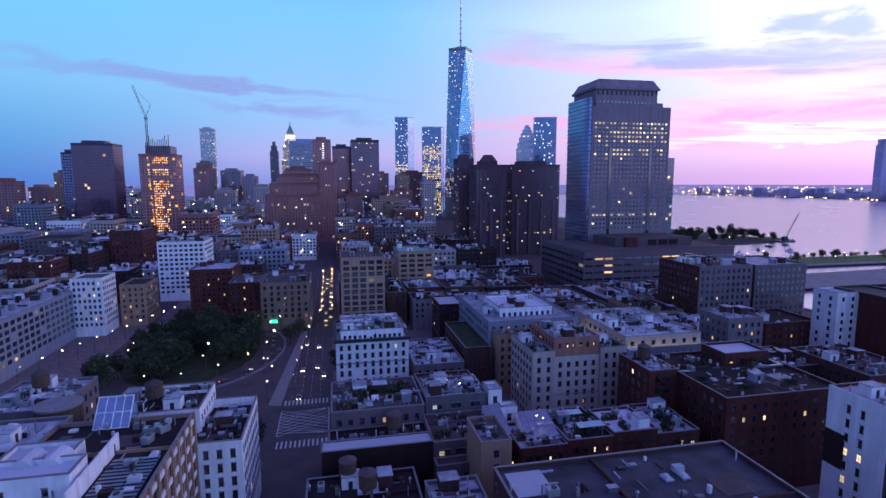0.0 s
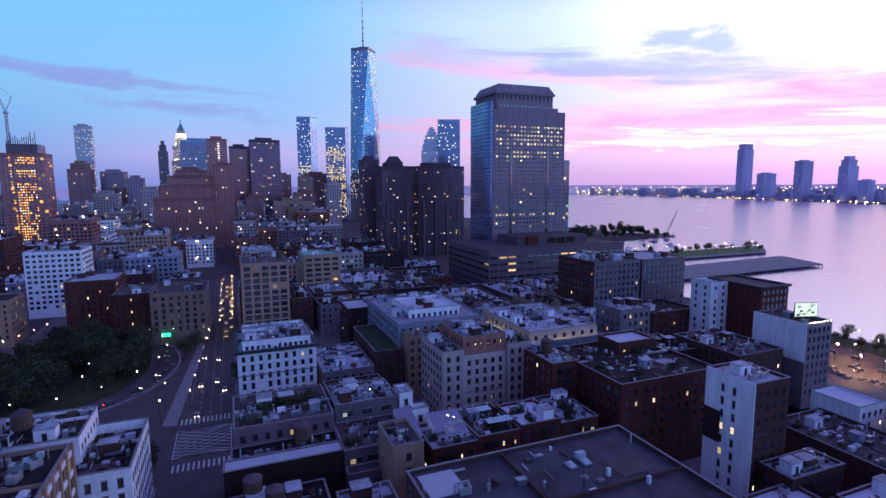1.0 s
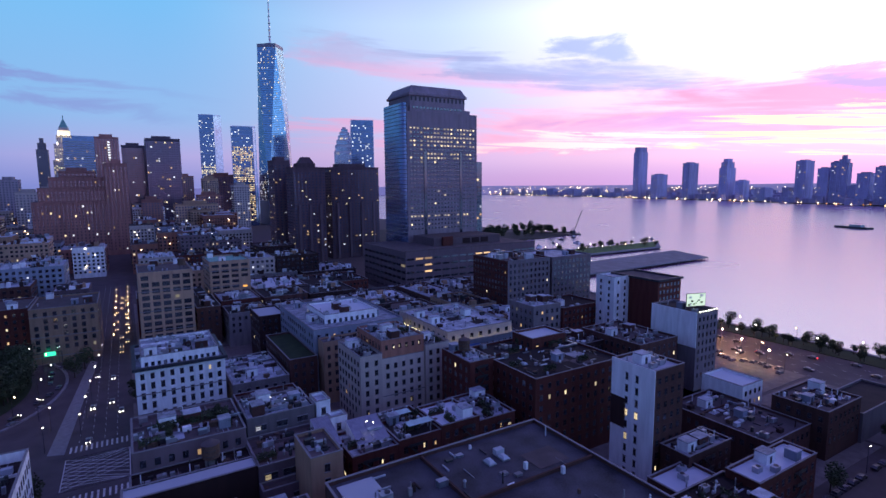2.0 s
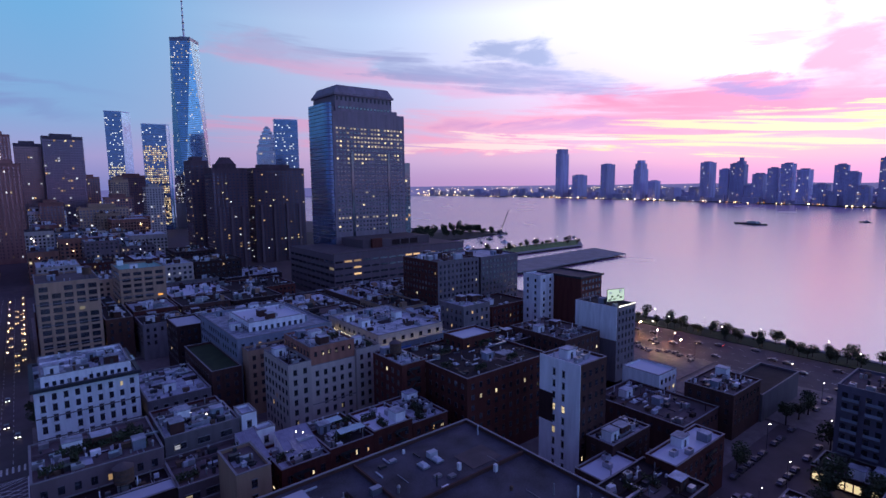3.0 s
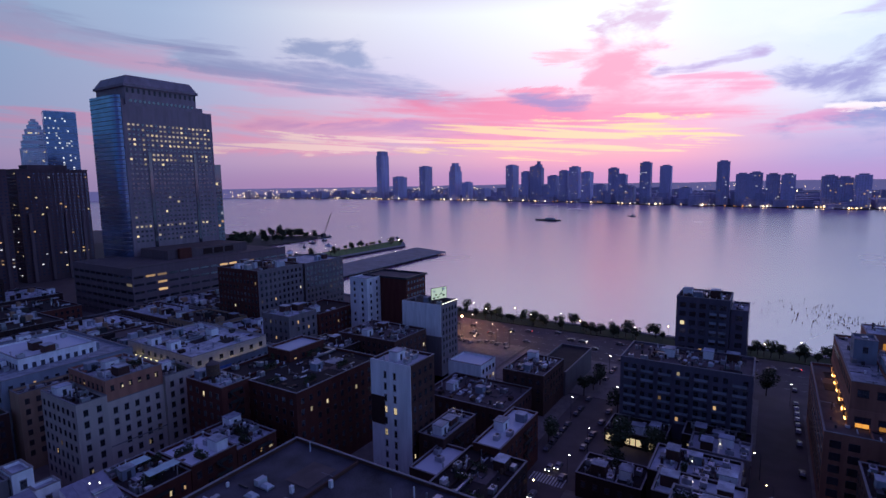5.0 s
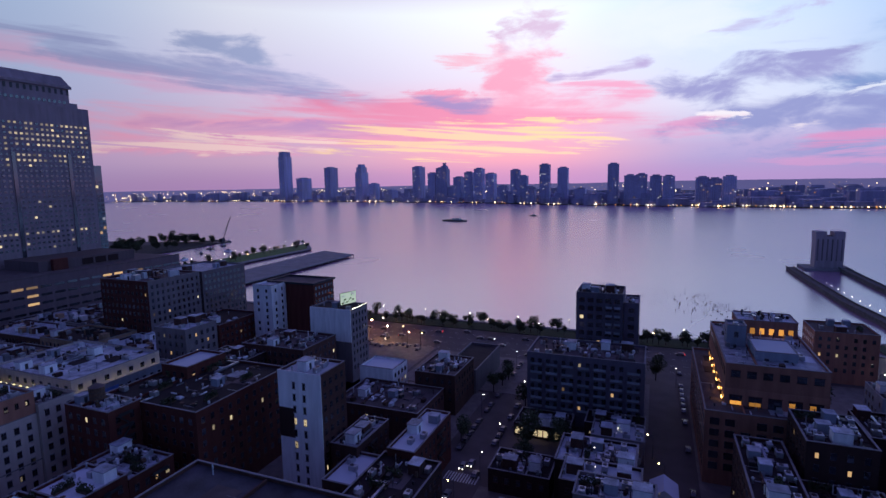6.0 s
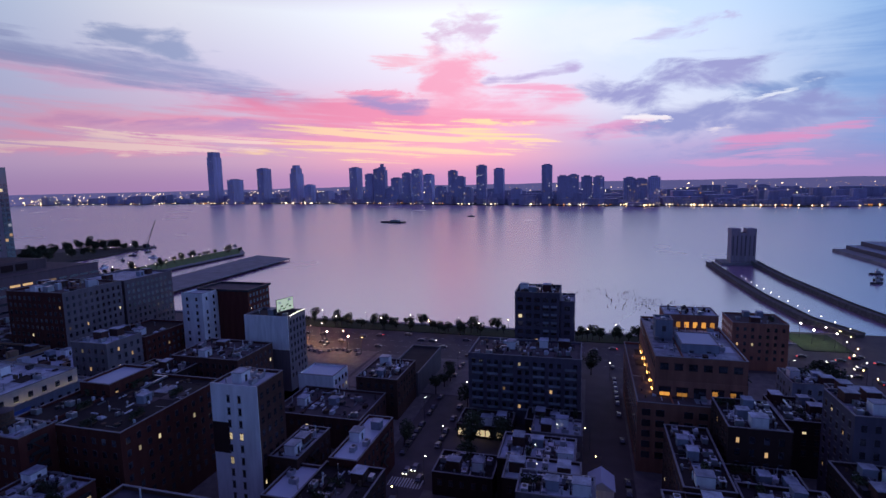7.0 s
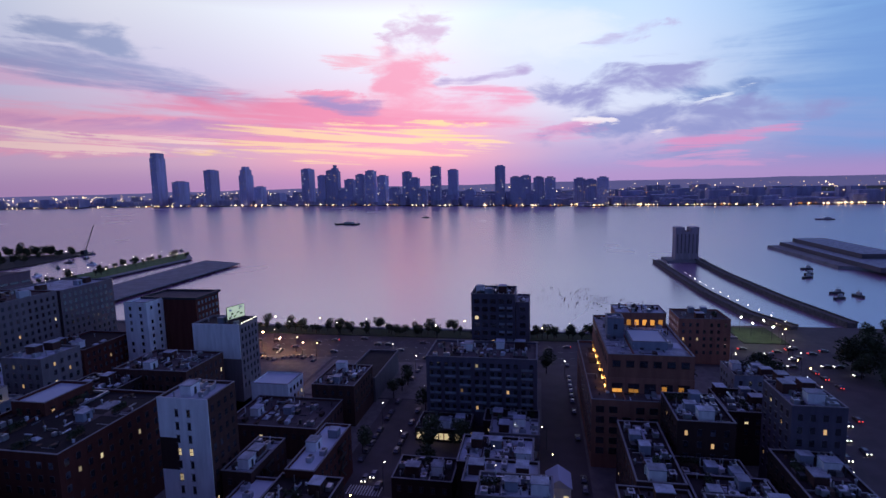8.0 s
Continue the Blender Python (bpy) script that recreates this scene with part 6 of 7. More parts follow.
def far_shore():
    s = Shape()
    n = len(SHORE)
    # low quays in front of the towers, with an uneven water's edge
    r = random.Random(4)
    edge = []
    for (xa, ya), (xb, yb) in zip(SHORE, SHORE[1:]):
        for k in range(24):
            f = k / 24
            edge.append((xa + (xb - xa) * f + r.choice((0, 0, -40, 25)), ya + (yb - ya) * f))
    k = s.mat("earth")
    s.v += [(x, y, 1.5) for x, y in edge] + [(4550, y, 4.0) for x, y in edge] + [(x, y, -2) for x, y in edge]
    m = len(edge)
    for i in range(m - 1):
        s.f += [(i, i + 1, m + i + 1, m + i), (2 * m + i, 2 * m + i + 1, i + 1, i)]
        s.m += [k, k]
    solid("far_shore", s, "low dark far riverbank with quays", "shore", kind="structure")
    # ridge along the horizon, its haze painted as glow
    s = Shape()
    pts = []
    for i in range(181):
        a = radians(-60 + i * 1.2)
        h = (70 if i * 1.2 - 60 < 58 else 74) + 9 * noise.noise((i * 0.09, 0, 0)) + 5 * noise.noise((i * 0.4, 3, 0)) + (3 if 95 < i * 1.2 - 60 < 150 else 0)
        pts.append((4650 * math.sin(a), 4650 * math.cos(a), h))
    k = s.mat("haze_glow")
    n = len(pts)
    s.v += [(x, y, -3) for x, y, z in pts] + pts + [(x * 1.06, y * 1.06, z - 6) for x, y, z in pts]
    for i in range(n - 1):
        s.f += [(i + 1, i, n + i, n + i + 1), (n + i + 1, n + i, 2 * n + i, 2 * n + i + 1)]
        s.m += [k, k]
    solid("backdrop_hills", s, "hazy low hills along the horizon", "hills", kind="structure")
    # low dense town and trees behind the quays
    s = Shape()
    for _ in range(900):
        i = r.randrange(24, m - 30)
        x, y = edge[i]
        q = r.random() ** 1.6
        x, y = x + 25 + q * 1500, y + r.uniform(-40, 40)
        h = r.uniform(8, 30) if r.random() < 0.8 else r.uniform(30, 55)
        w = r.uniform(14, 60)
        s.box(x, x + w, y - w * 0.8, y + w * 0.8, 0, h, "far_facade_hazed")
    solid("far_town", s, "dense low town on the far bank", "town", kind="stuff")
    s = Shape()
    for _ in range(820):
        i = r.randrange(10, m - 20)
        x, y = edge[i]
        q = r.random()
        if q < 0.45:
            x, z, size = x - 2, 4, r.uniform(1.4, 3.0)
        else:
            x, z, size = x + r.random() ** 1.5 * 1700, r.uniform(10, 55), r.uniform(0.9, 2.5)
        s.ball(x, y + r.uniform(-40, 40), z, size, r.choice(("lamp_far", "lamp_far", "lit_white", "lit_orange")))
    for _ in range(620):
        a = radians(r.choice((r.uniform(34, 62), r.uniform(36, 120))))
        d = r.uniform(4100, 4560)
        s.ball(d * math.sin(a), d * math.cos(a), r.uniform(6, 60), r.uniform(1.4, 3.2), r.choice(("lamp_far", "lit_warm", "lamp_far")))
    solid("far_lights", s, "scattered warm lights of the far bank", "lights", kind="stuff")
    # islands share the glowing haze colour
    for x, y, w, d in ((3000, 3950, 420, 60), (3150, 3500, 300, 50), (2850, 4200, 160, 50)):
        land("low_island", [(x - w, y - d), (x + w * 0.8, y - d * 0.8), (x + w, y + d), (x - w * 0.7, y + d)], -2, 9, "haze_glow", "low river island glowing in haze colour", "island")


far_shore()
# far towers: plan x, y, width, height, style
FAR = [(3114, 2495, 91, 350, 1), (3082, 2314, 110, 158, 0), (3036, 2056, 93, 224, 0), (2990, 1790, 88, 238, 2), (2912, 1346, 85, 208, 0), (2895, 1248, 43, 168, 0), (2869, 1160, 46, 226, 3),
       (2882, 1190, 40, 196, 0), (2827, 1054, 72, 140, 0), (2799, 984, 35, 166, 0), (2772, 915, 54, 184, 0), (2742, 839, 64, 155, 0), (2682, 688, 31, 170, 0), (2665, 644, 39, 138, 0),
       (2617, 522, 46, 191, 0), (2579, 427, 44, 172, 0), (2481, 188, 32, 181, 0), (2447, 115, 50, 128, 0), (2440, 68, 44, 132, 0), (2412, 10, 50, 124, 0), (2400, -40, 46, 122, 0), (2370, -165, 40, 114, 0),
       (2362, -210, 34, 108, 0), (2341, -260, 28, 116, 0), (2990, 1700, 60, 112, 0), (2960, 1560, 80, 70, 0), (2850, 1100, 60, 84, 0), (2700, 760, 70, 88, 0), (2640, 600, 60, 80, 0), (2560, 340, 60, 72, 0)]
for i, (x, y, w, h, kind_) in enumerate(FAR):
    h = h * U
    st = {0: (), 1: ((0.86, 0.86, h),), 2: ((0.8, 0.8, h * 0.92), (0.55, 0.55, h)), 3: ((0.7, 0.7, h * 0.92), (0.35, 0.35, h))}[kind_]
    top = h if kind_ == 0 else h * (0.9 if kind_ == 1 else 0.78 if kind_ == 2 else 0.84)
    tower("distant riverside tower block in dusk haze", x * U + 20, y * U, w * U, 40, top, "far_facade_hazed", "glass_far_hazed", "e", 5.0, 6.0, (4.2, 3.0), 0.03, ("lit_warm", "lit_white"), steps=st, roof_box=kind_ == 0, seed=i)


# ---- piers, ventilation building and boats ----
def poly_u(pts):
    return [(x * U, y * U) for x, y in pts]


def piers():
    p = thing("pier", 560 * U, 470 * U, 0, "long bare grey concrete river pier", "pier")
    q = [(x - 560 * U, y - 470 * U) for x, y in poly_u([(390, 432), (705, 440), (732, 515), (390, 492)])]
    part("deck", Shape().prism(q, 1.2, 2.4, "pier_deck"), p)
    s = Shape()
    for i in range(40):
        f = i / 39
        for a, b in ((q[0], q[1]), (q[3], q[2])):
            s.drum(a[0] + (b[0] - a[0]) * f, a[1] + (b[1] - a[1]) * f + (0.6 if a is q[0] else -0.6), 0.35, -2, 1.2, "tank_wood", 6)
    part("piles", s, p)
    p = thing("park_pier", 600 * U, 590 * U, 0, "lit green park pier with lawns and trees", "pier")
    q = [(x - 600 * U, y - 590 * U) for x, y in poly_u([(390, 556), (754, 554), (822, 612), (390, 622)])]
    part("deck", Shape().prism(q, 0.8, 2.2, "pier_deck"), p)
    part("lawn", Shape().prism([(x * 0.97, y * 0.8) for x, y in q], 2.204, 2.4, "turf_bright"), p)
    # ventilation building
    v = thing("ventilation_building", 642, -160, 0, "square pale brick ventilation building with raised ends on a river platform", "building")
    s = Shape().box(-3, 13, -12.5, 12, -2, 34, "shaft_stone", "roof_gravel")
    part("wall", s, v)
    part("raised_end", Shape().box(-3.2, 13.2, -12.7, -3.4, 34.004, 38.5, "shaft_stone"), v)
    part("raised_end", Shape().box(-3.2, 13.2, 3.0, 12.2, 34.004, 38.5, "shaft_stone"), v)
    for i in range(6):
        part("louvre", Shape().box(-3.16, -3.0, -11.0 + i * 4.1, -9.8 + i * 4.1, 9, 31, "stone_grey"), v)
    part("platform", Shape().box(-10, 22, -20, 22, -2, 1.6, "pier_deck"), v)
    for name, pts in (("causeway", [(636, -126), (560, -126), (460, -129), (390, -136), (355, -150)]), ("causeway", [(640, -172), (540, -172), (440, -178), (366, -188)])):
        way = thing(name, pts[0][0], pts[0][1], 0, "narrow concrete causeway with dark parapets over the river", "causeway")
        way.matrix_basis = pose(0, 0, 0)
        for (xa, ya), (xb, yb) in zip(pts, pts[1:]):
            d = Vector((xb - xa, yb - ya, 0)).normalized()
            n = Vector((-d.y, d.x, 0)) * 3.2
            part("deck", Shape().prism([(xa - n.x, ya - n.y), (xb - n.x, yb - n.y), (xb + n.x, yb + n.y), (xa + n.x, ya + n.y)][::-1], -2, 2.0, "riprap"), way)
            for q in (-1, 1):
                part("parapet", Shape().beam((xa + n.x * q, ya + n.y * q, 2.5), (xb + n.x * q, yb + n.y * q, 2.5), 0.9, "riprap"), way)
    s = Shape().prism(poly_u([(700, -345), (900, -345), (900, -430), (640, -430)]), -2, 2.5, "pier_deck")
    s.box(650 * U, 900 * U, -420 * U, -362 * U, 2.504, 7, "stone_grey", "roof_silver").box(720 * U, 900 * U, -425 * U, -380 * U, 7.004, 12, "stone_grey", "roof_silver")
    solid("pier_shed", s, "broad pier with grey sheds and floodlights", "pier")
    # old piles left in the water
    r = random.Random(2)
    s = Shape()
    for cx, cy, n, sp in ((455, -20, 36, 16), (420, -42, 50, 14), (440, -30, 40, 22)):
        for _ in range(n):
            x, y = cx + r.gauss(0, sp), cy + r.gauss(0, sp)
            s.drum(x, y, 0.2, -2, r.uniform(-0.6, 0.7), "tank_wood", 6)
    solid("old_piles", s, "rotting timber piles standing in the river", "piles", kind="stuff")


piers()
land("park_point", poly_u([(360, 800), (702, 790), (835, 820), (850, 850), (700, 940), (640, 1150), (360, 1150)]), -2, 1.0, "earth", "dark wooded riverside park point", "park")


def boat(x, y, length, turn, label, mat="metal_dark"):
    b = thing("boat", x, y, -0.9, label, "boat", "boats on the river", turn=turn)
    a, w = length / 2, length * 0.13
    part("hull", Shape().prism([(-a, -w), (a * 0.7, -w), (a, 0), (a * 0.7, w), (-a, w)], -0.5, 1.4 + length * 0.03, mat), b)
    part("cabin", Shape().box(-a * 0.6, a * 0.05, -w * 0.6, w * 0.6, 1.41 + length * 0.03, 3.4 + length * 0.06, "metal_grey"), b)
    part("mast", Shape().drum(-a * 0.2, 0, 0.15 + length * 0.004, 3.42 + length * 0.06, 5 + length * 0.14, "metal_dark", 6), b)


boat(1228, 472, 70, 75, "long dark barge under tow on the river")
boat(1446, 320, 22, 80, "small dark tug on the river")
boat(1230, -582, 34, 70, "distant grey ferry on the river", "stone_grey")
rb = random.Random(12)
for x, y in ((640, 560), (600, 590), (610, 640), (560, 610), (520, 580), (650, 650), (700, 690), (730, 560), (470, 585), (455, 560)):
    boat(x + rb.uniform(-8, 8), y, rb.uniform(8, 15), rb.uniform(0, 180), "small moored boat beside the park pier", rb.choice(("metal_dark", "paint_white")))
for x, y in ((560, -250), (590, -262), (540, -240), (470, -230), (450, -222), (460, -240)):
    boat(x, y, 11, rb.uniform(0, 180), "small dark moored boat off the causeway")
c = thing("floating_crane", 690, 690, -0.9, "floating crane with raised lattice jib", "crane")
part("barge", Shape().box(-14, 14, -6, 6, -0.5, 2, "metal_dark"), c)
part("cab", Shape().box(-4, 3, -3, 3, 2.01, 8, "metal_dark"), c)
part("jib", Shape().beam((2, 0, 6), (22, 0, 44), 0.8, "metal_dark").beam((-2, 0, 8), (22, 0, 44), 0.3, "metal_dark"), c)


# ---- trees ----
def tree(seed, height, spread, count, size):
    r = random.Random(seed)
    b = thing("tree", 0, 0, 0, "broad dark leafy street tree at dusk", "tree", "trees")
    s = Shape().drum(0, 0, 0.28, 0, height * 0.5, "bark", 8, 0.16)
    for k in range(6):
        a = k * 1.05 + r.uniform(-0.3, 0.3)
        q = height * r.uniform(0.28, 0.45)
        s.beam((0, 0, q), (spread * 0.6 * math.cos(a), spread * 0.6 * math.sin(a), q + height * r.uniform(0.2, 0.36)), 0.16, "bark")
    part("trunk", s, b)
    part("crown", leaf_shape(r, count, spread, height * 0.42, height * 0.62, size), b)
    return b


TREES = [tree(1, 9.5, 4.2, 900, 0.42), tree(2, 11.5, 4.8, 1000, 0.45), tree(3, 7.5, 3.4, 700, 0.38), tree(4, 15.0, 7.0, 1500, 0.6), tree(5, 13.0, 6.4, 1400, 0.58)]
rt = random.Random(31)


def plant(kind_, x, y, z):
    p = TREES[kind_]
    q = rt.uniform(0.85, 1.15) * (0.72 if x > 312 and z < 0.5 else 1.0)
    m = pose(x, y, z, 0, 0, rt.uniform(0, 360))
    ob = copy_thing(p, m) if p.name in USED else p
    USED.add(p.name)
    ob.matrix_basis = m @ Matrix.Diagonal((q, q, q * rt.uniform(0.9, 1.15), 1))


for i in range(110):
    y = (-112 + i * 3.1) * U + rt.uniform(-1.5, 1.5)
    if rt.random() < 0.86:
        plant(rt.choice((0, 1, 2)), rt.choice((374, 379, 388)) * U + rt.uniform(-2, 2), y, 0.24)
for i in range(54):
    a, q = rt.uniform(0, 6.283), rt.random() ** 0.5 * 0.95
    plant(rt.choice((3, 4, 4)), -88 * U + 33 * q * math.cos(a), 352 * U + 50 * q * math.sin(a), 0.19)
for x, y, k in ((-30, 402, 1), (-26, 375, 0), (-30, 360, 0), (-120, 290, 3), (-125, 300, 4), (-118, 310, 1), (-34, 212, 0), (-40, 216, 1), (0, 300, 2), (-1, 312, 2), (-31, 140, 1), (-32, 146, 0),
                (272, 80, 2), (262, 82, 2), (281, 79, 2), (290, 82, 2), (206, 80, 0), (300, -62, 1), (292, -66, 3), (285, -110, 3), (276, -114, 4), (300, -108, 3), (268, -112, 3), (310, -116, 4),
                (250, 62, 0), (196, 50, 0), (206, 51, 1), (188, 37, 2), (214, 38, 0), (202, 33, 2), (300, 56, 1), (306, 40, 1), (306, 20, 0), (308, 2, 1), (104, 200, 2), (100, 196, 2), (118, 192, 2), (111, 168, 0), (120, 166, 2), (398, -225, 3), (402, -238, 4), (395, -212, 3), (405, -250, 3)):
    plant(k, x * U, y * U, 0.0)
for i in range(20):
    plant(rt.choice((3, 4, 1)), rt.choice((rt.uniform(255, 300), rt.uniform(300, 345))) * U, (-176 + rt.uniform(-14, 10)) * U, 0.0)
for i in range(60):
    plant(rt.choice((3, 4)), rt.uniform(430, 690), rt.uniform(690, 800), 0.9)
for i in range(26):
    plant(rt.choice((0, 2)), rt.uniform(420, 660), rt.uniform(478, 520), 2.35)


# ---- street lamps ----
def street_lamp(mat, label):
    b = thing("street_lamp", 0, 0, 0, label, "street lamp", "street lamps")
    part("pole", Shape().drum(0, 0, 0.11, 0, 8.5, "metal_dark", 6, 0.07), b)
    head = part("lamp_head", Shape().beam((0, 0, 8.4), (1.6, 0, 8.9), 0.09, "metal_dark").box(1.3, 2.1, -0.22, 0.22, 8.86, 9.02, "metal_dark"), b)
    part("bulb", Shape().ball(1.7, 0, 8.62, 0.24, mat), head, "glowing lamp bulb")
    return b


LW = street_lamp("lamp_white", "dark steel street lamp with glowing white bulb")
LO = street_lamp("lamp_orange", "dark steel street lamp with glowing orange bulb")
LC = street_lamp("lamp_court", "steel court lamp with strong white light over a lawn")
LF = street_lamp("lamp_flood", "tall steel flood lamp with strong orange light over a car park")


def lamp(kind_, x, y, z=0.0, turn=0.0):
    m = pose(x * U, y * U, z, 0, 0, turn)
    if kind_.name in USED:
        copy_thing(kind_, m)
    else:
        USED.add(kind_.name)
        kind_.matrix_basis = m


for i in range(19):
    lamp(LW if i % 3 else LO, 385 if i % 2 else 371, -110 + i * 19, 0.1, 180)
for x, y in ((-22, 270), (-21, 292), (-20, 315), (-19, 340), (-18, 362), (-17, 384), (-34, 285), (-40, 300), (-34, 262), (2, 350), (-40, 395), (-58, 398), (-88, 400), (-108, 396), (-120, 330), (-122, 346), (-128, 322)):
    lamp(LW, x, y, 0.0, 90)
for k in range(10):
    a = radians(-100 + k * 21)
    lamp(LW if k % 3 else LO, -88 + 46 * math.cos(a), 352 + 66 * math.sin(a), 0.0, math.degrees(a))
for k in range(16):
    a = radians(k * 22.5 + 8)
    lamp(LO if k % 3 == 0 else LW, -88 + (30 if k % 2 else 17) * math.cos(a), 352 + (46 if k % 2 else 26) * math.sin(a), 0.2, k * 40)
for k in range(12):
    lamp(LO if k % 2 else LW, -172 + k * 4.2, 300 + k * 13, 0.0, 45)
for x, y in ((327, 181), (318, 160), (338, 200)):
    lamp(LF, x, y)
for k in range(14):
    lamp(LO, 0 if k % 2 else -13, 410 + k * 15, 0.0, 180 if k % 2 else 0)
for x, y in ((180, 63), (184, 79), (255, 64), (300, 79), (160, -5), (300, -8), (330, 170), (318, 150), (346, 195), (205, 63), (232, 79)):
    lamp(LO if x in (330, 318, 184) else LW, x, y, 0.0, 0)
for k in range(17):
    lamp(LW if k % 4 else LO, 470 + k * 17, 558, 2.2, 90)
    lamp(LW, 460 + k * 20, 616 - k % 3 * 16, 2.2, -90)
for k in range(10):
    lamp(LW, 440 + k * 42, 802 + k * 1.5, 1.0, -90)
for k in range(8):
    lamp(LW, 250 + k * 19, -104, 0.0, -90)


for x, y in ((396, -140), (404, -150), (412, -138), (388, -150)):
    lamp(LC, x, y, 0.3, 45 * (x % 8))
for k in range(12):
    lamp(LO if k % 3 else LW, 252 + k * 13, -120 - k * 3.4, 0.0, 90 if k % 2 else -90)
for x, y in ((128, -12), (150, 0), (172, 3), (196, -1), (218, 3), (140, 64), (160, 66), (120, 66), (110, 30), (112, 10)):
    lamp(LO, x, y, 0.0, 90)
riverside_lawn = Shape().box(380 * U, 420 * U, -158 * U, -130 * U, 0.0, 0.3, "grass")
solid("lawn", riverside_lawn, "lamp-lit green lawn beside the causeway", "lawn", kind="structure")


# causeway rope of lights
s = Shape()
for k in range(13):
    f = k / 12
    s.ball(540 - 178 * f, -134 - 14 * f ** 2, 3.4, 0.36, "headlamp")
solid("causeway_lamps", s, "row of small white lamps along the causeway", "lamps", kind="stuff")


# curved kerb of the tunnel approach
kerb = Shape()
for k in range(20):
    a0, a1 = radians(-70 + k * 7), radians(-70 + (k + 1) * 7)
    ring = [(-88 * U + (r_ * math.cos(a)), 352 * U + (r_ * 1.32 * math.sin(a)), ) for r_, a in ((46, a0), (46, a1), (47.2, a1), (47.2, a0))]
    kerb.prism(ring[::-1], 0.004, 0.5, "coping")
solid("approach_kerb", kerb, "pale curved kerb wall of the tunnel approach", "kerb", kind="structure")


# ---- cars ----
def car():
    b = thing("car", 0, 0, 0, "parked city car with dim paint", "car", "cars")
    s = Shape()
    prof = [(-2.2, 0.35), (2.2, 0.35), (2.25, 0.75), (1.2, 0.92), (0.6, 1.42), (-1.2, 1.45), (-1.9, 0.98), (-2.25, 0.9)]
    n = len(prof)
    s.v += [(x, -0.88, z) if z < 1 else (x, -0.7, z) for x, z in prof] + [(x, 0.88, z) if z < 1 else (x, 0.7, z) for x, z in prof]
    k = s.mat("car_paint")
    s.f += [tuple(range(n)), tuple(range(2 * n - 1, n - 1, -1))]
    s.m += [k, k]
    for i in range(n):
        j = (i + 1) % n
        s.f.append((i, n + i, n + j, j))
        s.m.append(k)
    body = part("body", s, b)
    s = Shape()
    s.face([(1.16, -0.74, 0.96), (1.16, 0.74, 0.96), (0.66, 0.66, 1.39), (0.66, -0.66, 1.39)], "glass_dark")
    s.face([(-1.86, 0.74, 1.03), (-1.86, -0.74, 1.03), (-1.27, -0.66, 1.43), (-1.27, 0.66, 1.43)], "glass_dark")
    part("windscreen", s, body)
    for x in (-1.4, 1.4):
        w = Shape()
        for y in (-0.8, 0.8):
            o = len(w.v)
            w.v += [(x + 0.33 * math.cos(a * 0.785), y - 0.1, 0.33 + 0.33 * math.sin(a * 0.785)) for a in range(8)] + [(x + 0.33 * math.cos(a * 0.785), y + 0.1, 0.33 + 0.33 * math.sin(a * 0.785)) for a in range(8)]
            q = w.mat("rubber")
            w.f += [tuple(range(o, o + 8)), tuple(range(o + 15, o + 7, -1))] + [(o + a, o + 8 + a, o + 8 + (a + 1) % 8, o + (a + 1) % 8) for a in range(8)]
            w.m += [q] * 10
        w.box(x - 0.05, x + 0.05, -0.7, 0.7, 0.28, 0.38, "metal_dark")
        part("wheel_axle", w, b)
    return b


def driving(proto, lamps, mat, label):
    b = copy_thing(proto, pose(0, 0, 0))
    tagged(b, label)
    for y in (-0.6, 0.6):
        part("headlight" if lamps > 0 else "tail_light", Shape().ball(2.28 * lamps, y, 0.72, 0.24, mat), b)
    return b


CAR = car()
CAR_W = driving(CAR, 1, "headlamp", "city car with white headlights on")
CAR_O = driving(CAR, 1, "headlamp_warm", "distant city car with warm headlights on")
CAR_R = driving(CAR, -1, "lamp_red", "city car with red tail lights on")
rc = random.Random(51)


def park_car(proto, x, y, turn):
    m = pose(x * U, y * U, 0.005, 0, 0, turn)
    if proto.name in USED:
        return copy_thing(proto, m)
    USED.add(proto.name)
    proto.matrix_basis = m
    return proto


for k in range(22):  # kerbside along the western streets
    if rc.random() < 0.6:
        park_car(CAR, 182 + k * 6.6, 65.6, 0)
    if rc.random() < 0.55:
        park_car(CAR, 200 + k * 6.4, 78.2, 0)
    if rc.random() < 0.6:
        park_car(CAR, 190 + k * 6.6, -10.5, 0)
for x, y in ((186, 72), (189, 69.5), (166, 71), (330, 182), (338, 188)):
    park_car(CAR_W, x, y, 180)
for x, y in ((300, 69), (308, 70), (316, 70.5)):
    park_car(CAR_R, x, y, 0)
for k in range(30):  # lot and riverside highway
    park_car(CAR_W if rc.random() < 0.2 else CAR_R if rc.random() < 0.2 else CAR, rc.choice((326, 333, 340, 352, 358, 364)), -100 + k * 11 + rc.uniform(-2, 2), rc.choice((90, 90, -90)))
for k in range(18):
    park_car(CAR, rc.uniform(312, 322), 150 + k * 4.5, 0)
for k in range(4):  # yard behind the slate slab
    park_car(CAR, 182 + k * 5.4, 44 + rc.uniform(-1, 1), 90)
for k in range(3):
    park_car(CAR, 184 + k * 5.0, 56 + rc.uniform(-1, 1), 90)
for k in range(8):  # avenue, lights towards the camera
    park_car(CAR_W, rc.choice((-19, -15, -11, -7)), 262 + rc.uniform(0, 95), -90)
for k in range(16):
    park_car(CAR_O, rc.choice((-10.5, -7, -3.5)), 400 + k * 13 + rc.uniform(-2, 2), -90)
for k in range(16):  # curving tunnel approach
    a = radians(-62 + k * 8)
    park_car(rc.choice((CAR, CAR_W, CAR, CAR_R)), -88 + 50 * math.cos(a) + rc.uniform(-3, 5), 352 + 70 * math.sin(a), math.degrees(a) + 90)
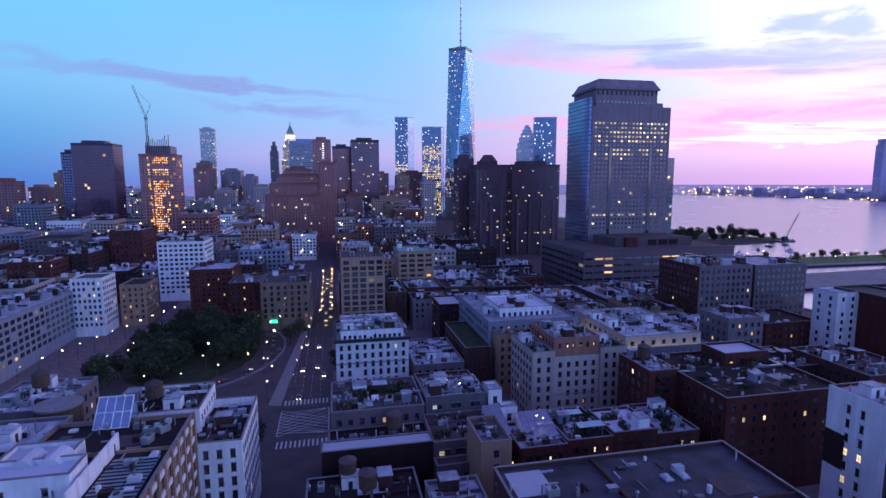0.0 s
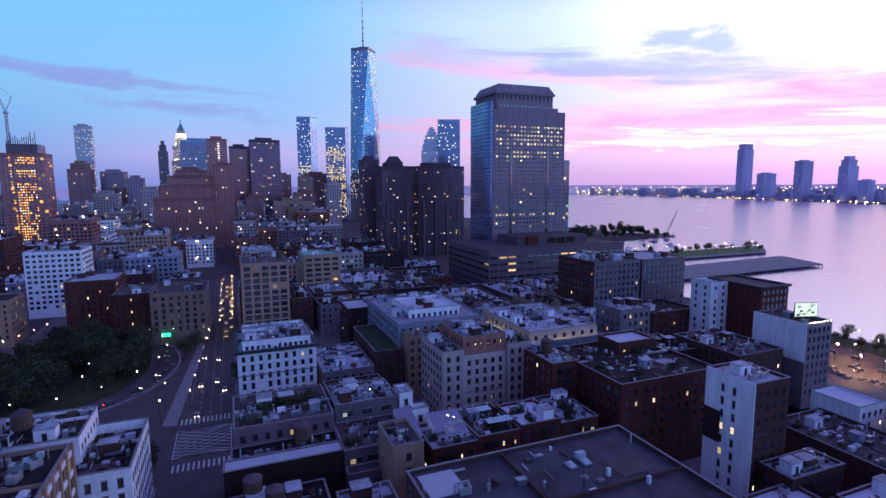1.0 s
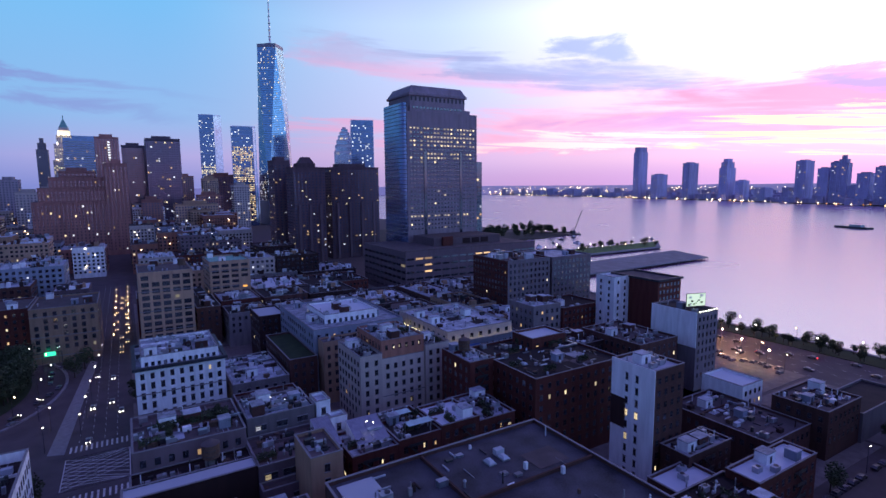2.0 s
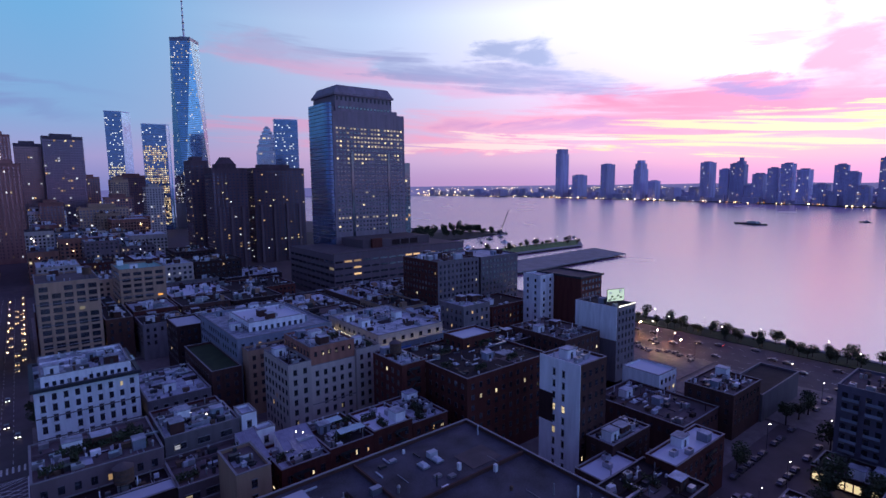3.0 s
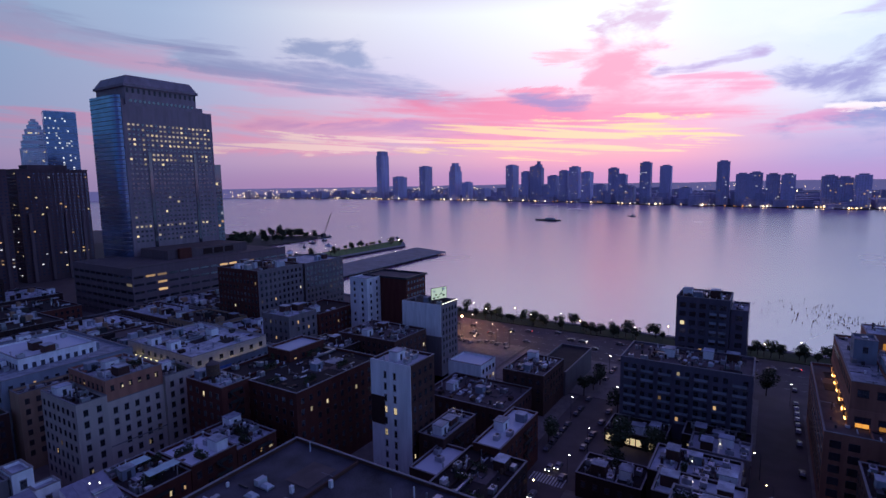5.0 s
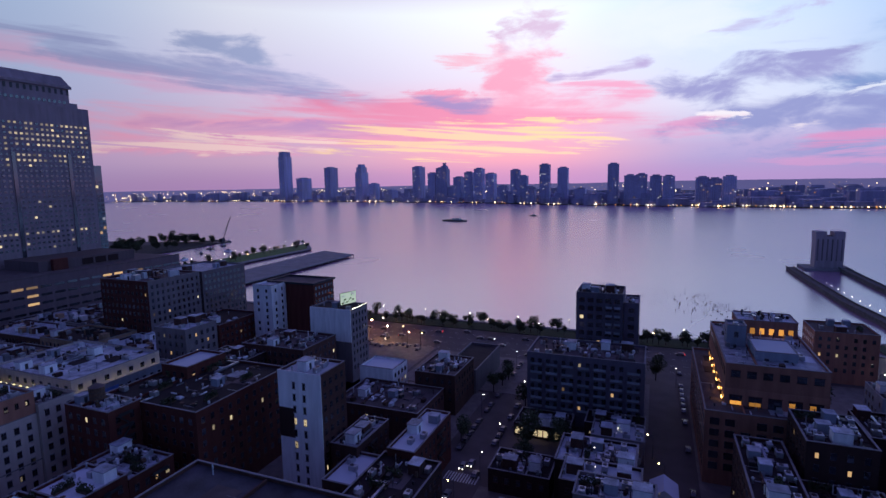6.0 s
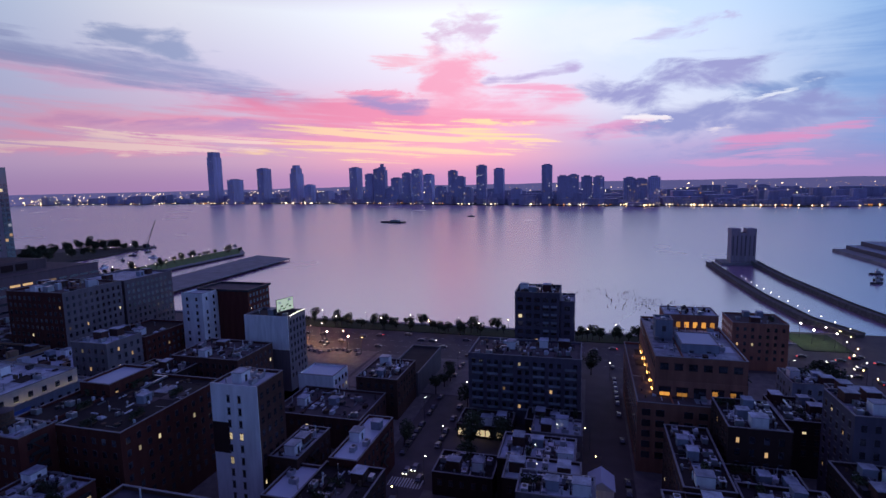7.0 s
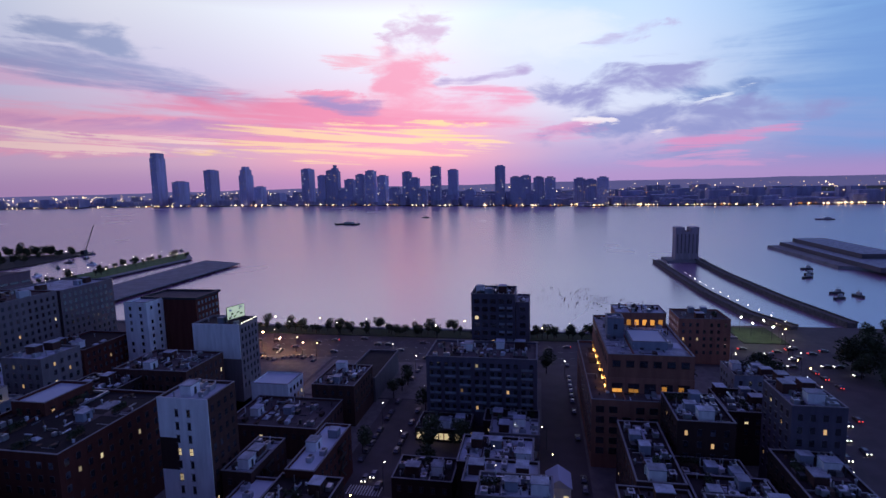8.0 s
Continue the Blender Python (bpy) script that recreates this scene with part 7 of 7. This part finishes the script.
for k in range(16):  # headlights on the riverside road
    park_car(CAR_W if k % 3 else CAR_R, 330 + rc.uniform(-8, 44), -124 - k * 3.2, 90 if k % 3 else -90)
for k in range(10):
    park_car(CAR_W, 228 + rc.uniform(-10, 10), -106 + rc.uniform(-8, 6), 180)
for k in range(0, 24, 2):  # queue on the wide approach road
    f = k / 24
    park_car(CAR_R if k > 8 else CAR_W, 215 + f * 120 + rc.uniform(-3, 3), -118 - f * 34 + rc.uniform(-9, 9), 0 if k > 8 else 180)


# ---- single features ----
# white plastered face of the slim tower with stair windows
def slim_face():
    f = Shape().box(151 * U - 0.25, 151 * U - 0.01, 111.7 * U, 130.2 * U, 0.15, 45 * U + 0.2, "paint_white")
    b = thing("rendered_wall", 151 * U - 0.13, 121 * U, 0.15, "white rendered tower wall with two columns of small windows", "wall")
    f.v = [(x - (151 * U - 0.13), y - 121 * U, z - 0.15) for x, y, z in f.v]
    part("plaster", f, b)
    part("brick_infill", Shape().box(-0.2, -0.125, 2.2, 7.8, 17, 26.5, "brick_dark"), b)
    r = random.Random(3)
    for j in range(9):
        for u in (-1.8, 1.9):
            lit = "lit_yellow" if (j, u > 0) in ((5, False), (5, True), (3, True)) else None
            ob = new("window", window_mesh(1.0, 2.0, lit))
            ob.parent = b
            ob.matrix_basis = pose(-0.125, u, 2.5 + j * 3.8, 0, 0, -90)


slim_face()


def billboard():
    b = thing("billboard", 258 * U, 168 * U, 42 * U - 0.7, "brightly lit rooftop advertising board on a steel frame", "billboard")
    for y in (-3.5, 0, 3.5):
        part("post", Shape().box(-0.15, 0.15, y - 0.15, y + 0.15, 0, 7.2, "metal_dark"), b)
    part("panel", Shape().box(-0.5, -0.16, -5, 5, 1.4, 7.4, "metal_dark"), b)
    part("poster", Shape().box(-0.56, -0.505, -4.8, 4.8, 1.6, 7.2, "sign_white"), b, "glowing pale poster")
    rp = random.Random(9)
    for i in range(16):
        y, z, a = rp.uniform(-4.6, 3.2), rp.uniform(1.8, 6.2), rp.uniform(0.5, 1.5)
        part("colour_patch", Shape().box(-0.58 - i * 0.004, -0.566, y, y + a, z, z + a * 0.6, rp.choice(("grass", "turf_bright", "panel_slate", "paint_white"))), b)
    b.matrix_basis = pose(258 * U, 168 * U, 42 * U - 0.63, 0, 0, 72)
    s = Shape()
    for i in range(7):
        s.ball(249.5 * U + i * 2.0, 160 * U - 0.6, 42 * U + 0.5, 0.28, "headlamp")
    solid("parapet_lamps", s, "row of small white lamps along a parapet", "lamps")
    w = Shape().box(248 * U - 0.3, 248 * U - 0.02, 160 * U, 187 * U, 20, 42 * U + 0.2, "paint_white")
    solid("painted_wall", w, "white painted blank side wall", "wall")


billboard()
# warm strip lights under the parapet of the yellow-lit building
s = Shape()
for i in range(13):
    x = 131 * U + i * 2.9
    s.box(x, x + 1.2, 215.8 * U - 0.5, 215.8 * U - 0.25, 31 * U - 0.4, 31 * U - 0.2, "lamp_strip")
for i in range(12):
    y = 215 * U + i * 3.8
    s.box(131.8 * U - 0.5, 131.8 * U - 0.25, y, y + 1.2, 31 * U - 0.4, 31 * U - 0.2, "lamp_strip")
solid("parapet_strip_lights", s, "yellow strip lights washing a parapet", "lights")
# lit ground floor of the slate slab
s = Shape()
for i in range(9):
    y = 37.5 * U + i * 2.1
    if i not in (2, 6):
        s.box(219 * U - 0.2, 219 * U - 0.02, y, y + 1.7, 1.0, 3.4, "lit_yellow")
solid("shop_windows", s, "yellow lit shop windows at street level", "windows")
# overhead sign by the tunnel
g = thing("road_sign", -44 * U, 392 * U, 0, "green illuminated overhead road sign on a gantry", "road sign")
for x in (-9, 5):
    part("post", Shape().box(x - 0.15, x + 0.15, -0.15, 0.15, 0, 7, "metal_dark"), g)
part("panel", Shape().box(-2.4, 2.4, -0.3, -0.16, 5.4, 7.6, "lamp_green"), g)
part("beam", Shape().box(-9.2, 5.2, -0.14, 0.14, 7.004, 7.4, "metal_dark"), g)
# glazed lean-to roof lantern
b = thing("glass_roof_lantern", -58 * U, 150 * U, 45 * U - 0.6, "sloping glazed roof lantern in white frame", "roof lantern")
glz = Shape()
glz.v += [(-3.6, -3.4, 0), (3.6, -3.4, 0), (3.6, 1.2, 5.6), (-3.6, 1.2, 5.6), (-3.6, 3.4, 0), (3.6, 3.4, 0)]
glz.f += [(0, 1, 2, 3), (3, 2, 5, 4), (1, 5, 2), (0, 3, 4)]
glz.m += [glz.mat("glass_sky")] * 4
part("glazing", glz, b)
for x in (-3.6, -1.8, 0, 1.8, 3.6):
    part("glazing_bar", Shape().beam((x, -3.45, 0.02), (x, 1.2, 5.66), 0.16, "paint_white"), b)
for f in (0.0, 0.5, 1.0):
    part("transom", Shape().beam((-3.7, -3.45 + 4.65 * f, 0.05 + 5.62 * f), (3.7, -3.45 + 4.65 * f, 0.05 + 5.62 * f), 0.18, "paint_white"), b)
# pilasters, spandrels and ribbed roof of the gridded office building
fx = -39 * U
for i in range(12):
    y = 92.6 * U + i * (57 * U) / 11.0
    col_ = Shape().box(fx + 0.02, fx + 0.55, y - 0.45, y + 0.45, 0.2, 45 * U + 0.3, "stone_tan")
    solid("pilaster", col_, "tan stone pilaster on an office facade", "pilaster", "office facade pilasters")
for j in range(8):
    z = 45 * U - 2.2 - j * 4.2
    band = Shape().box(fx + 0.02, fx + 0.3, 93 * U, 149.4 * U, z, z + 1.1, "paint_white")
    solid("spandrel_panel", band, "white spandrel band between office storeys", "spandrel", "office facade spandrels")
ribs = thing("ribbed_roof", -46 * U, 112 * U, 45 * U - 0.62, "dark blue ribbed metal roof deck", "roof")
part("sheet", Shape().box(-4.2, 4.4, -15, 14, 0, 0.12, "zinc"), ribs)
for i in range(22):
    part("rib", Shape().box(-4.2, 4.4, -14.6 + i * 1.3, -14.4 + i * 1.3, 0.122, 0.28, "metal_dark"), ribs)
for i, (x, y) in enumerate(((-47, 141), (-45, 143), (-44, 141.5), (-46, 136))):
    place(AIR, x * U, y * U, 45 * U - 0.6, 25 * i)
wall_ = Shape().box(-52 * U, -52 * U + 0.35, 108 * U, 134 * U, 45 * U - 0.6, 48.5 * U, "paint_white")
solid("roof_screen_wall", wall_, "long white screen wall on a roof", "wall")
barrel = thing("cooling_unit", -62 * U, 122 * U, 48 * U, "pair of white barrel-shaped rooftop cooling units", "cooling unit")
for u in (-2.2, 2.2):
    cyl = Shape()
    pts = [(math.cos(a * 0.5236) * 2.0, max(0.0, math.sin(a * 0.5236)) * 2.4) for a in range(7)]
    n = len(pts)
    cyl.v += [(u + x, -2.6, z) for x, z in pts] + [(u + x, 2.6, z) for x, z in pts]
    cyl.f += [(i, i + 1, n + i + 1, n + i) for i in range(n - 1)] + [tuple(range(n)), tuple(range(2 * n - 1, n - 1, -1))]
    cyl.m += [cyl.mat("roof_white")] * (n + 1)
    part("barrel", cyl, barrel)


# white gabled shed between the low roofs
g = thing("gabled_shed", 179 * U, -0.5 * U, 0.0, "small white shed with a bright gabled roof", "shed")
part("wall", Shape().box(-4, 4, -3.4, 3.4, 0, 8.5, "paint_white"), g)
ridge = Shape()
ridge.v += [(-4.4, -3.8, 8.51), (4.4, -3.8, 8.51), (4.4, 3.8, 8.51), (-4.4, 3.8, 8.51), (-4.4, 0, 11), (4.4, 0, 11)]
ridge.f += [(0, 1, 5, 4), (2, 3, 4, 5), (1, 2, 5), (3, 0, 4), (3, 2, 1, 0)]
ridge.m += [ridge.mat("roof_white")] * 5
part("roof", ridge, g)
for u in (-2.0, 2.0):
    part("window", Shape().box(-4.1, -4.005, u - 0.7, u + 0.7, 4.5, 6.0, "lit_yellow"), g)
